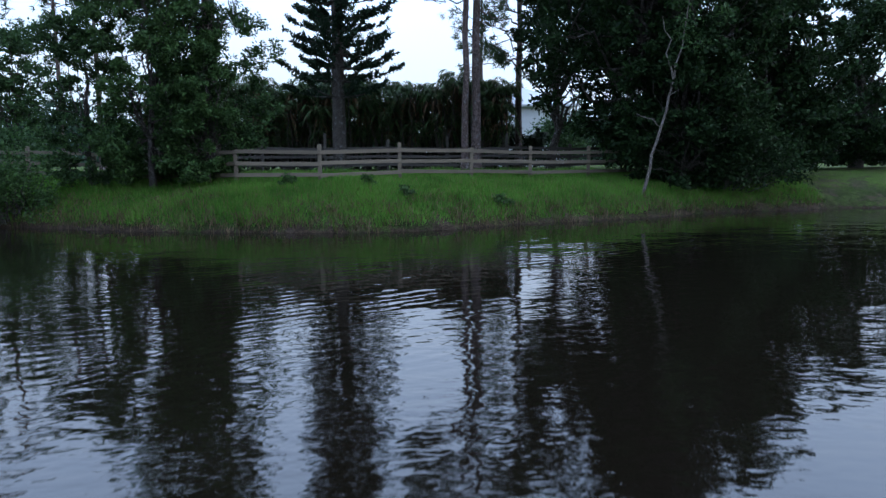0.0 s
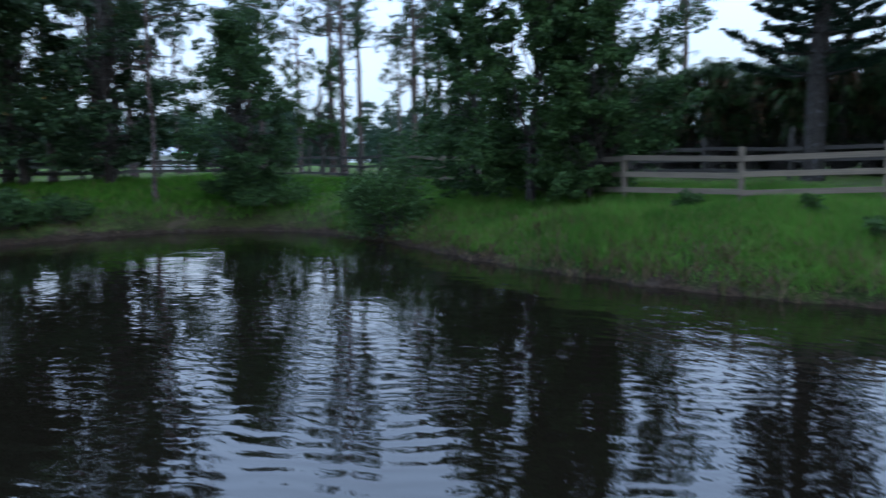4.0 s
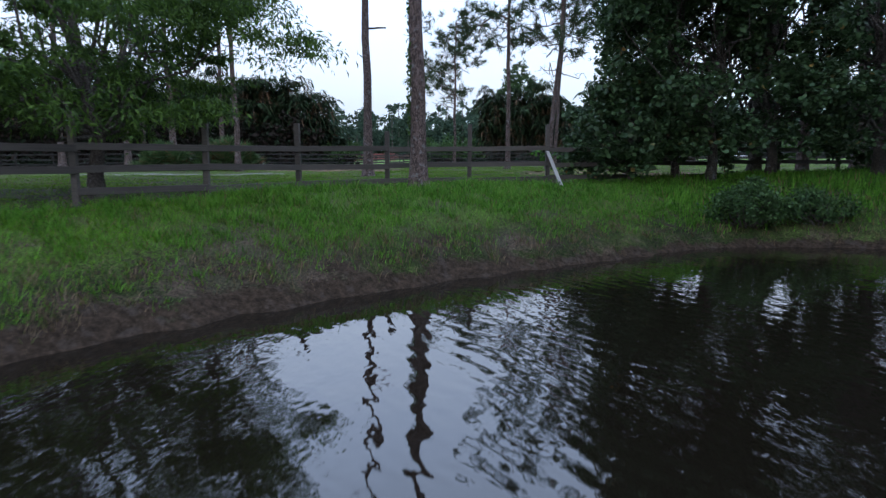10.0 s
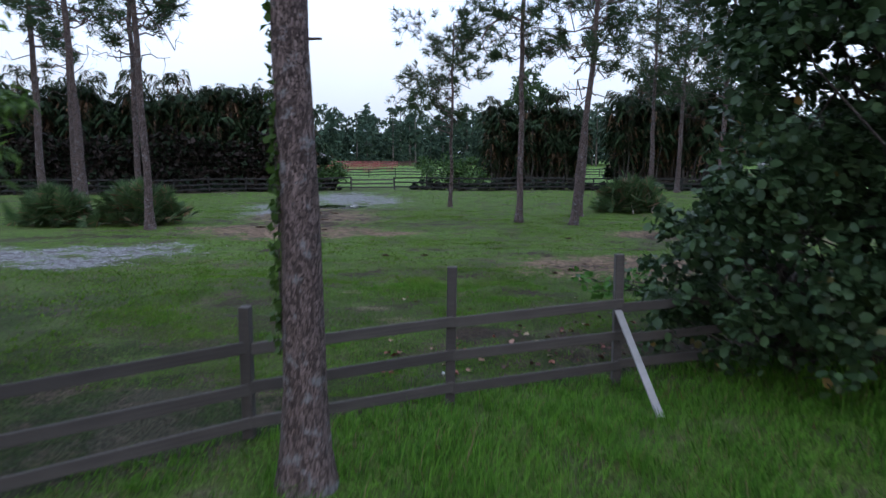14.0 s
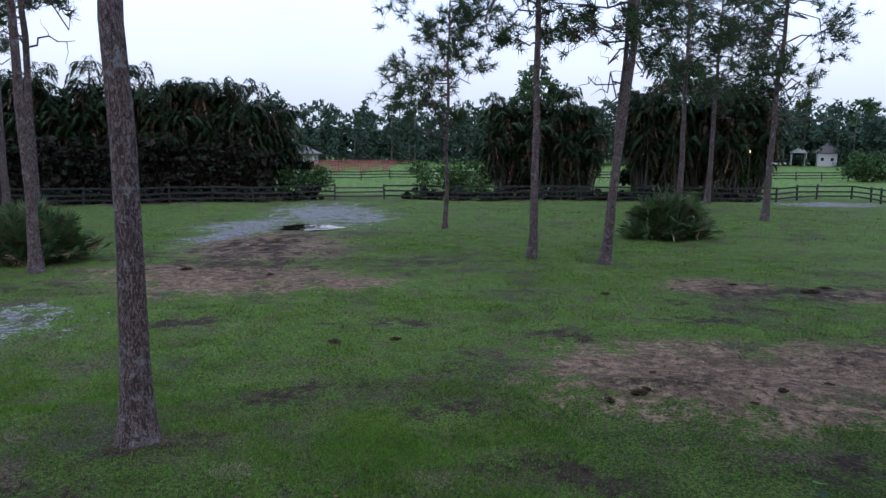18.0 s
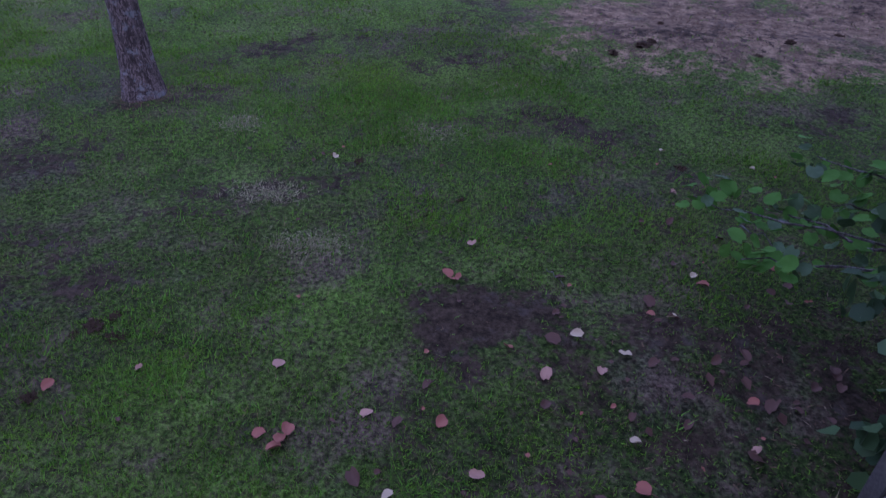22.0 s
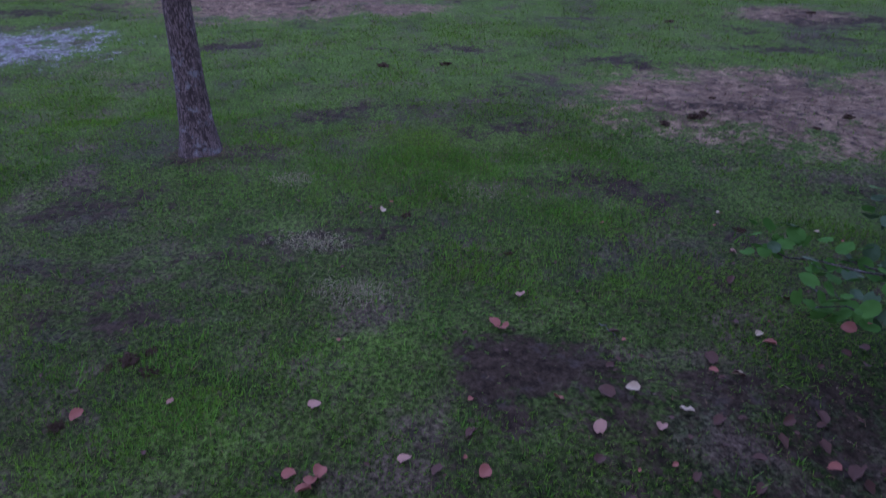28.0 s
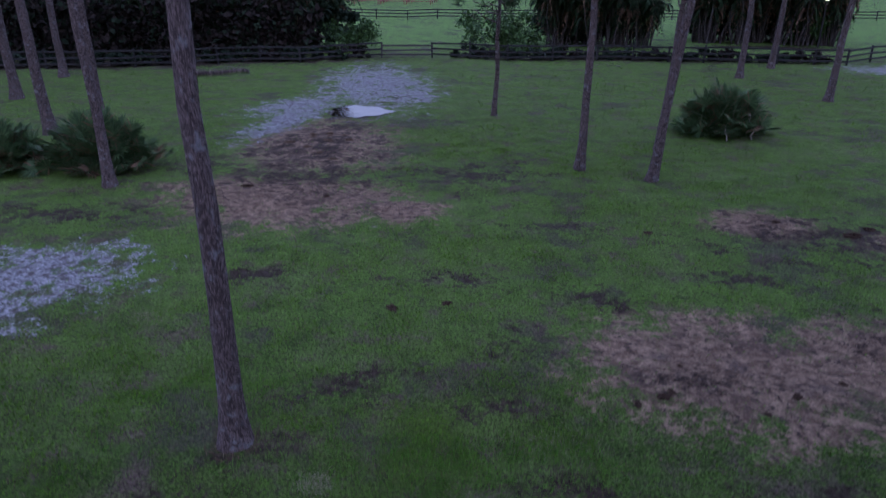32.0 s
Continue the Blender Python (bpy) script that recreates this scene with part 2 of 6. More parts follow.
    dirt = mix_node(n, l, range_node(n, l, crumb, 0.54, 0.62), dirt, (0.034, 0.024, 0.019))
    sand = mix_node(n, l, range_node(n, l, fine, 0.35, 0.66), (0.066, 0.064, 0.063), (0.245, 0.238, 0.238))
    sand = mix_node(n, l, range_node(n, l, clump, 0.48, 0.60), sand, (0.070, 0.060, 0.055))
    sand = mix_node(n, l, range_node(n, l, wear, 0.56, 0.64), sand, (0.050, 0.082, 0.026))
    mud = mix_node(n, l, range_node(n, l, noise_node(n, l, 9.0, 8.0, pos, 0.8), 0.34, 0.66), (0.010, 0.007, 0.005), (0.046, 0.031, 0.021))
    mud = mix_node(n, l, range_node(n, l, clump, 0.54, 0.66), mud, (0.038, 0.029, 0.023))
    col = mix_node(n, l, soil(1, 0.34, 0.62), turf, dirt)
    col = mix_node(n, l, soil(2, 0.34, 0.62, 4.2), col, mud)
    col = mix_node(n, l, soil(0, 0.44, 0.62, 5.0), col, sand)
    grain = noise_node(n, l, 24.0, 5.0, pos, 0.75)
    grit = n.new("ShaderNodeVectorMath")
    grit.operation = "SCALE"
    l.new(col, grit.inputs[0])
    l.new(range_node(n, l, math_node(n, l, "ADD", math_node(n, l, "MULTIPLY", grain, 0.65), math_node(n, l, "MULTIPLY", fine, 0.35)), 0.38, 0.62, 0.72, 1.30), grit.inputs["Scale"])
    col = grit.outputs["Vector"]
    l.new(col, b.inputs["Base Color"])
    b.inputs["Roughness"].default_value = 0.92
    b.inputs["Specular IOR Level"].default_value = 0.08
    h = math_node(n, l, "ADD", math_node(n, l, "MULTIPLY", mid, 1.2), math_node(n, l, "ADD", fine, math_node(n, l, "MULTIPLY", tiny, 0.5)))
    bump_node(n, l, h, 0.8, 0.022, b)
    return m


def water_mat():
    """Dark tannin water with small wind ripples."""
    m, n, l, b = mat_new("pond_water")
    pos = place_out(n)
    b.inputs["Base Color"].default_value = (0.006, 0.0045, 0.003, 1)
    b.inputs["Roughness"].default_value = 0.025
    b.inputs["IOR"].default_value = 1.6
    warp = n.new("ShaderNodeMapping")
    warp.inputs["Rotation"].default_value = (0, 0, radians(25))
    warp.inputs["Scale"].default_value = (1.0, 0.55, 1.0)
    l.new(pos, warp.inputs["Vector"])
    a = noise_node(n, l, 0.9, 2.0, warp.outputs[0], 0.45)
    c = noise_node(n, l, 4.2, 2.0, warp.outputs[0], 0.5)
    e = noise_node(n, l, 10.0, 1.0, warp.outputs[0], 0.5)
    calm = range_node(n, l, noise_node(n, l, 0.14, 2.0, pos), 0.38, 0.62, 0.2, 1.0)
    small = math_node(n, l, "ADD", math_node(n, l, "MULTIPLY", c, 0.34), math_node(n, l, "MULTIPLY", e, 0.10))
    h = math_node(n, l, "ADD", math_node(n, l, "MULTIPLY", a, 0.75), math_node(n, l, "MULTIPLY", small, calm))
    lines = n.new("ShaderNodeTexWave")
    turned = n.new("ShaderNodeMapping")
    turned.inputs["Rotation"].default_value = (0, 0, radians(-28))
    l.new(pos, turned.inputs["Vector"])
    l.new(turned.outputs[0], lines.inputs["Vector"])
    for key, value in (("Scale", 1.15), ("Distortion", 7.0), ("Detail", 2.0), ("Detail Scale", 0.8)):
        lines.inputs[key].default_value = value
    gust = range_node(n, l, noise_node(n, l, 0.11, 2.0, warp.outputs[0]), 0.40, 0.62, 0.01, 0.075)
    h = math_node(n, l, "ADD", h, math_node(n, l, "MULTIPLY", lines.outputs["Fac"], gust))
    bump_node(n, l, h, 0.22, 0.12, b)
    return m


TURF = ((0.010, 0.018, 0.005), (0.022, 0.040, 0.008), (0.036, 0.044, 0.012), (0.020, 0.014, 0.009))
M_GROUND = ground_mat()
M_WATER = water_mat()
M_PINEBARK = bark_mat("pine_bark", (0.056, 0.041, 0.038), (0.200, 0.148, 0.136), (10, 10, 3.2), 0.6, 0.035)
M_GREYBARK = bark_mat("grey_bark", (0.040, 0.034, 0.030), (0.115, 0.100, 0.090), (14, 14, 5), 0.4, 0.015)
M_PALEBARK = bark_mat("pale_bark", (0.085, 0.072, 0.064), (0.185, 0.165, 0.148), (10, 10, 3), 0.3, 0.01)
M_NEEDLE = foliage_mat("pine_needles", (0.016, 0.038, 0.016), (0.044, 0.086, 0.032), (0.10, 0.07, 0.03), 0.6, 0.2, 0.05)
M_OAK = foliage_mat("oak_leaves", (0.006, 0.015, 0.006), (0.026, 0.054, 0.017), None, 0.6, 0.25, 0.12, 0.1)
M_BROAD = foliage_mat("broad_leaves", (0.015, 0.038, 0.014), (0.060, 0.118, 0.036))
M_GRAPE = foliage_mat("sea_grape_leaves", (0.016, 0.037, 0.015), (0.056, 0.104, 0.042), (0.22, 0.12, 0.03), 0.45, 0.3, 0.015)
M_FEATHER = foliage_mat("feathery_leaves", (0.018, 0.048, 0.012), (0.092, 0.170, 0.030), None, 0.55, 0.3)
M_VINE = foliage_mat("vine_leaves", (0.014, 0.036, 0.008), (0.050, 0.100, 0.018))
M_PALM = foliage_mat("palm_fronds", (0.008, 0.018, 0.009), (0.034, 0.060, 0.024), (0.085, 0.055, 0.034), 0.6, 0.15, 0.07, 0.1)
M_DEADFROND = foliage_mat("dead_fronds", (0.085, 0.050, 0.030), (0.20, 0.125, 0.075), None, 0.8, 0.15)
M_DRYSTALK = plain_mat("dry_stalk", (0.30, 0.26, 0.21), 0.9)
M_PALMLIGHT = foliage_mat("light_palm_fronds", (0.018, 0.042, 0.014), (0.066, 0.115, 0.036), (0.12, 0.08, 0.05), 0.5, 0.25, 0.06)
# near-black leaf tones: shade at the hedge feet put into the colour
M_SHADEBUSH = foliage_mat("undergrowth", (0.006, 0.014, 0.007), (0.018, 0.034, 0.015), None, 0.7, 0.1)
M_SHADETHATCH = foliage_mat("shaded_thatch", (0.009, 0.007, 0.006), (0.030, 0.021, 0.016), (0.012, 0.022, 0.010), 0.9, 0.0, 0.3)
M_LITTER = foliage_mat("dry_litter", (0.034, 0.020, 0.013), (0.130, 0.080, 0.050), (0.18, 0.135, 0.09), 0.9, 0.0, 0.10, 0.04)
M_STRAW = foliage_mat("bleached_straw", (0.12, 0.105, 0.06), (0.27, 0.235, 0.15), (0.06, 0.11, 0.02), 0.8, 0.2, 0.15)
M_GRAPELOW = foliage_mat("low_sea_grape_leaves", (0.022, 0.070, 0.012), (0.072, 0.178, 0.036), (0.30, 0.17, 0.03), 0.6, 0.3, 0.02, 0.04)
M_PALMETTO = foliage_mat("palmetto_fans", (0.030, 0.062, 0.022), (0.085, 0.145, 0.058), (0.18, 0.12, 0.07), 0.45, 0.2, 0.06)
M_ARAUC = foliage_mat("norfolk_needles", (0.010, 0.026, 0.014), (0.024, 0.050, 0.026), None, 0.6, 0.1)
M_SHRUB = foliage_mat("shrub_leaves", (0.022, 0.052, 0.016), (0.065, 0.125, 0.034))
# distance haze is mixed into these paler, bluer leaf tones
M_HAZEWOOD = foliage_mat("far_woods", (0.028, 0.054, 0.038), (0.072, 0.112, 0.074), None, 0.8, 0.2, 0.12, 0.05)
M_GRASS = foliage_mat("grass_blades", (0.022, 0.078, 0.010), (0.108, 0.256, 0.030), (0.15, 0.115, 0.055), 0.6, 0.35, 0.07, 0.06)
M_BANKGRASS = foliage_mat("lush_bank_grass", (0.024, 0.080, 0.014), (0.112, 0.245, 0.038), (0.16, 0.13, 0.06), 0.6, 0.35, 0.12, 0.06, 0.95)
M_DRYGRASS = foliage_mat("dry_grass", (0.065, 0.046, 0.028), (0.165, 0.120, 0.070), (0.05, 0.085, 0.014), 0.8, 0.25, 0.25)
M_OPENTURF = foliage_mat("open_turf_blades", (0.028, 0.074, 0.010), (0.092, 0.176, 0.018), (0.13, 0.105, 0.06), 0.7, 0.3, 0.12, 0.04, 0.95)
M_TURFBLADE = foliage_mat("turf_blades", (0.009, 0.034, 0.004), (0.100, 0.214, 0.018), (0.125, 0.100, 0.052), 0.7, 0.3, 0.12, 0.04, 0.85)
M_FENCE = wood_mat("weathered_fence_boards", (0.034, 0.029, 0.026), (0.088, 0.076, 0.067))
M_FENCE_PALE = wood_mat("pale_fence_boards", (0.095, 0.076, 0.055), (0.200, 0.162, 0.118))
M_FENCE_DARK = wood_mat("dark_stained_fence", (0.010, 0.0095, 0.009), (0.028, 0.025, 0.022))
M_WHITEWALL = plain_mat("white_wall", (0.46, 0.48, 0.50), 0.7)
M_ROOF = plain_mat("pale_metal_roof", (0.42, 0.44, 0.46), 0.45, 0.0, 0.1)
M_ROOFGREY = plain_mat("grey_shingles", (0.11, 0.095, 0.095), 0.9)
M_REDBOARD = plain_mat("red_brown_boards", (0.075, 0.027, 0.022), 0.8)
M_RED = plain_mat("red_painted_rail", (0.20, 0.040, 0.036), 0.6)
M_CAR = plain_mat("white_car_paint", (0.75, 0.76, 0.78), 0.25, 0.0, 0.03, 2.0, 0)
M_RUBBER = plain_mat("tyre_rubber", (0.02, 0.02, 0.02), 0.8)
M_GLASS = plain_mat("dark_glass", (0.02, 0.025, 0.03), 0.08, 0.0, 0.1, 2.0, 0)
M_LAMP = glow_mat("warm_lamp", (1.0, 0.75, 0.42), 14.0)
M_GREENLAMP = glow_mat("green_lamp", (0.05, 1.0, 0.15), 5.0)

# ---- mesh helpers ----


def raw_mesh(name, verts, faces, mat, smooth=False):
    """A mesh from arrays; faces all have the same number of corners."""
    verts, faces = np.asarray(verts, np.float32), np.asarray(faces, np.int32)
    me = bpy.data.meshes.new(name)
    k = faces.shape[1]
    me.vertices.add(len(verts))
    me.vertices.foreach_set("co", verts.ravel())
    me.loops.add(faces.size)
    me.loops.foreach_set("vertex_index", faces.ravel())
    me.polygons.add(len(faces))
    me.polygons.foreach_set("loop_start", np.arange(0, faces.size, k, dtype=np.int32))
    if smooth:
        me.polygons.foreach_set("use_smooth", np.ones(len(faces), bool))
    me.materials.append(mat)
    me.update(calc_edges=True)
    return me


def empty(name, x=0.0, y=0.0, z=0.0, rz=0.0, s=1.0):
    e = new(name)
    e.empty_display_size = 0.3
    e.matrix_basis = pose(x, y, z, 0, 0, rz) @ Matrix.Scale(s, 4)
    return e


def child(name, me, parent, label="", m=None):
    o = new(name, me)
    o.parent = parent
    if m is not None:
        o.matrix_basis = m
    if label:
        o["label"] = label
    return o


def part(name, bm, mat, parent, label="", smooth=False, m=None):
    me = bpy.data.meshes.new(name)
    bm.to_mesh(me)
    bm.free()
    me.materials.append(mat)
    if smooth:
        me.polygons.foreach_set("use_smooth", np.ones(len(me.polygons), bool))
    return child(name, me, parent, label, m)


def box_bm(sx, sy, sz, cx=0.0, cy=0.0, cz=0.0, bevel=0.0, bm=None, rot=None):
    bm = bm or bmesh.new()
    made = bmesh.ops.create_cube(bm, size=1.0)["verts"]
    bmesh.ops.scale(bm, vec=(sx, sy, sz), verts=made)
    if rot is not None:
        bmesh.ops.rotate(bm, cent=(0, 0, 0), matrix=rot, verts=made)
    bmesh.ops.translate(bm, vec=(cx, cy, cz), verts=made)
    if bevel:
        es = list({e for v in made for e in v.link_edges})
        bmesh.ops.bevel(bm, geom=es, offset=bevel, segments=1, affect="EDGES")
    return bm


def tube(points, radii, sides=8, rng=None, rough=0.0):
    """Rings along a line, joined; returns verts and quads."""
    p, r = np.asarray(points, float), np.asarray(radii, float)
    d = np.gradient(p, axis=0)
    d /= np.linalg.norm(d, axis=1)[:, None] + 1e-9
    ref = np.where(np.abs(d[:, 2:3]) < 0.9, np.array([[0, 0, 1.0]]), np.array([[1.0, 0, 0]]))
    ref = np.repeat(ref[:1], len(p), 0) if abs(d[0, 2]) < 0.9 or (np.abs(d[:, 2]) > 0.9).all() else ref
    u = np.cross(d, ref)
    u /= np.linalg.norm(u, axis=1)[:, None] + 1e-9
    w = np.cross(d, u)
    a = np.linspace(0, 2 * np.pi, sides, endpoint=False)
    rr = r[:, None] * np.ones(sides)
    if rough and rng is not None:
        rr = rr * (1 + rough * rng.normal(size=rr.shape))
    v = p[:, None] + rr[..., None] * (np.cos(a)[None, :, None] * u[:, None] + np.sin(a)[None, :, None] * w[:, None])
    i, j = np.meshgrid(np.arange(len(p) - 1), np.arange(sides), indexing="ij")
    k = (j + 1) % sides
    f = np.stack([i * sides + j, i * sides + k, (i + 1) * sides + k, (i + 1) * sides + j], -1).reshape(-1, 4)
    return v.reshape(-1, 3), f


def join(pieces):
    vs, fs, at = [], [], 0
    for v, f in pieces:
        vs.append(v)
        fs.append(np.asarray(f) + at)
        at += len(v)
    return np.concatenate(vs), np.concatenate(fs)


def unit(v):
    return v / (np.linalg.norm(v, axis=-1, keepdims=True) + 1e-9)


def leaf_cards(centres, along, normal, length, width, fold=0.25):
    """Folded diamond leaves: base, two shoulders and a tip."""
    along, normal = unit(along), unit(normal)
    side = unit(np.cross(along, normal))
    up = np.cross(side, along)
    L, W = np.asarray(length)[:, None], np.asarray(width)[:, None]
    base = centres - along * L * 0.5
    tip = centres + along * L * 0.5
    a = centres + side * W * 0.5 + up * W * fold
    b = centres - side * W * 0.5 + up * W * fold
    v = np.stack([base, a, tip, b], 1).reshape(-1, 3)
    f = np.arange(len(v)).reshape(-1, 4)
    return v, f


def round_cards(centres, normal, rng, size):
    """Broad round leaves of eight corners, slightly cupped (as quads: two each half)."""
    normal = unit(normal)
    a = unit(np.cross(normal, rng.normal(size=normal.shape)))
    b = np.cross(normal, a)
    s = np.asarray(size)[:, None] * 0.5
    ring = []
    for k in range(6):
        t = k * math.pi / 3
        ring.append(centres + s * (math.cos(t) * a + 0.95 * math.sin(t) * b) + normal * s * (0.18 if k in (1, 2, 4, 5) else -0.05))
    v = np.stack(ring, 1).reshape(-1, 3)
    n = len(centres)
    o = np.arange(n)[:, None] * 6
    f = np.concatenate([o + np.array([[0, 1, 2, 3]]), o + np.array([[0, 3, 4, 5]])])
    return v, f


# ---- the ground ----
POND = [(-3.1, 11.4), (-1.9, 13.2), (0.4, 15.95), (3.5, 18.75), (6.1, 20.6), (8.1, 22.1), (11.0, 22.5), (14.2, 21.5), (16.2, 19.2),
        (16.6, 16.5), (15.6, 12.6), (14.2, 9.3), (13.3, 6.0), (12.9, 3.0), (13.4, 0.5), (15.0, -2.2), (16.6, -6.2), (18.8, -10.0), (20.1, -14.0),
        (20.8, -18.5), (17.0, -27.0), (4.0, -32.0), (-14.0, -30.0), (-26.0, -18.0), (-28.0, -4.0), (-20.0, 5.5), (-10.0, 8.8)]
WATER_Z = -1.33


def smooth_loop(pts, per=8):
    p = np.array(pts, float)
    out = []
    for i in range(len(p)):
        a, b, c, d = p[i - 1], p[i], p[(i + 1) % len(p)], p[(i + 2) % len(p)]
        for t in np.linspace(0, 1, per, endpoint=False):
            out.append(0.5 * (2 * b + (c - a) * t + (2 * a - 5 * b + 4 * c - d) * t * t + (3 * b - a - 3 * c + d) * t ** 3))
    return np.array(out)


SHORE = smooth_loop(POND)
rngs = np.random.default_rng(5)
SHORE += 0.12 * np.stack([np.sin(np.arange(len(SHORE)) * 1.7), np.cos(np.arange(len(SHORE)) * 2.3)], 1)


def shore_distance(x, y):
    """Metres from the waterline: positive on land."""
    x, y = np.atleast_1d(np.asarray(x, float)), np.atleast_1d(np.asarray(y, float))
    far = (np.abs(x) > 80) | (np.abs(y) > 90)
    best = np.full(x.shape, 60.0)
    near = np.where(~far)[0]
    a, b = SHORE, np.roll(SHORE, -1, 0)
    e = b - a
    for part_ids in np.array_split(near, max(1, len(near) // 4000)):
        px, py = x[part_ids, None], y[part_ids, None]
        t = np.clip(((px - a[:, 0]) * e[:, 0] + (py - a[:, 1]) * e[:, 1]) / (e ** 2).sum(1), 0, 1)
        d = np.hypot(px - a[:, 0] - t * e[:, 0], py - a[:, 1] - t * e[:, 1]).min(1)
        cross = ((a[:, 1] > py) != (b[:, 1] > py)) & (px < (b[:, 0] - a[:, 0]) * (py - a[:, 1]) / (b[:, 1] - a[:, 1] + 1e-12) + a[:, 0])
        best[part_ids] = np.where(cross.sum(1) % 2 == 1, -d, d)
    return best


WAVES = rngs.uniform(-1, 1, (10, 3))


def rolling(x, y):
    """Gentle uneven ground, in metres."""
    out = np.zeros(np.shape(x))
    for k, (a, b, c) in enumerate(WAVES):
        f = 0.25 + 0.28 * k
        out += 0.035 / (1 + 0.5 * k) * np.sin(f * (a * x + b * y) * 2.2 + 6 * c)
    return out


FENCE_LINE = np.array([(-60.0, 12.0), (-14.0, 13.2), (-9.0, 15.0), (-5.9, 16.6), (-1.6, 23.9), (2.8, 27.3), (8.2, 29.2), (34.0, 41.5), (60, 60)])


def ground_z(x, y):
    x, y = np.atleast_1d(np.asarray(x, float)), np.atleast_1d(np.asarray(y, float))
    d = shore_distance(x, y)
    land = WATER_Z + 0.10 * np.clip(d / 0.25, 0, 1) + 1.45 * (1 - np.exp(-np.clip(d, 0, None) / 2.7))
    bed = WATER_Z + np.clip(d, -3, 0) * 0.35
    z = np.where(d > 0, land, bed)
    z = z + rolling(x, y) * np.clip(d / 2, 0.15, 1)
    z = z - 0.2 * np.clip((y - np.interp(x, FENCE_LINE[:, 0], FENCE_LINE[:, 1]) + 2.4) / 2.6, 0, 1)
    z = z - 0.10 * np.exp(-(((x + 5.2) / 1.5) ** 2 + ((y - 61.5) / 1.6) ** 2))
    z = z + 0.16 * np.exp(-(((x + 5.0) / 2.2) ** 2 + ((y - 54.0) / 3.0) ** 2))
    z = z + 0.12 * np.exp(-(((x - 7.3) / 2.6) ** 2 + ((y - 37.6) / 1.3) ** 2))
    return z


def gz(x, y):
    return float(ground_z(x, y)[0])


# sand, dirt and mud patches: kind, centre, half sizes, turn
# the three long m strips beyond y = 76 paint hedge-foot shade as dark soil
PATCHES = [("s", -6.0, 70.0, 3.0, 7.5, 12), ("s", -8.9, 63.0, 1.6, 3.0, -30), ("s", -3.0, 66.5, 1.2, 3.0, 0), ("s", -9.1, 40.7, 2.5, 1.7, 10), ("s", -12.2, 39.2, 3.0, 1.7, 20), ("s", -8.9, 38.3, 1.3, 1.5, 0), ("s", -8.2, 59.5, 1.1, 4.6, -8), ("m", -25.0, 76.6, 19.0, 2.6, 19.0), ("m", 10.0, 84.6, 14.0, 1.3, 2), ("m", 27.0, 96.0, 7.0, 1.6, 0), ("s", 31.5, 82.0, 4.5, 2.2, 0),
           ("h", -9.4, 51.6, 1.7, 0.6, 10), ("d", 7.4, 38.2, 2.9, 2.2, -6), ("d", 11.6, 38.7, 3.2, 2.0, 4), ("d", 10.6, 46.6, 1.8, 1.2, -6), ("d", 15.0, 45.4, 2.6, 1.1, -6),
           ("d", -5.4, 54.5, 3.2, 5.2, 10), ("h", 6.9, 37.6, 1.2, 0.5, 10), ("h", 14.8, 38.9, 1.6, 1.5, 0), ("d", -4.6, 47.4, 3.9, 2.7, 0), ("h", -11.0, 45.0, 4.0, 1.0, 10), ("d", -0.6, 46.6, 1.4, 1.2, 0),
           ("h", 1.5, 50.8, 2.8, 2.0, 0), ("h", -5.4, 53.5, 3.4, 5.0, 0), ("h", -4.6, 49.6, 4.4, 2.0, 0), ("h", 12.6, 45.8, 4.6, 2.0, 0), ("h", 12.4, 39.4, 2.0, 1.0, 0),
           ("h", 3.4, 38.6, 1.1, 0.8, 10), ("m", 3.3, 30.6, 0.55, 0.45, 25), ("h", 4.4, 30.2, 1.3, 0.7, 15), ("h", 5.8, 29.9, 1.2, 1.2, 0), ("h", 2.9, 36.4, 1.1, 0.5, 10), ("h", 5.2, 41.0, 1.2, 0.7, 0),
           ("h", -0.5, 30.9, 0.9, 0.35, 0), ("h", -1.2, 31.8, 1.3, 0.4, 10), ("h", 5.2, 32.9, 0.7, 0.5, 0), ("h", 13.5, 40.9, 3.0, 0.9, 0), ("m", -5.4, 61.2, 1.6, 1.6, 0), ("h", -5.0, 58.0, 2.2, 1.6, 0),
           ("h", -1.33, 34.7, 1.0, 0.7, 0), ("h", 1.0, 32.6, 1.3, 0.5, 20), ("h", 4.6, 34.2, 1.3, 0.6, -10), ("h", -2.2, 33.0, 1.5, 0.6, 15), ("m", 8.6, 29.4, 2.2, 1.3, 0), ("h", 1.5, 41.5, 1.6, 0.6, 0), ("h", -9.0, 50.5, 2.2, 0.9, 0), ("h", 0.0, 36.8, 1.4, 0.6, 20), ("h", 8.6, 42.6, 1.8, 0.6, 0), ("h", -3.4, 41.2, 1.6, 0.6, 0), ("h", 4.4, 45.8, 1.7, 0.7, 0), ("h", 8.0, 34.6, 1.5, 0.6, 0)]


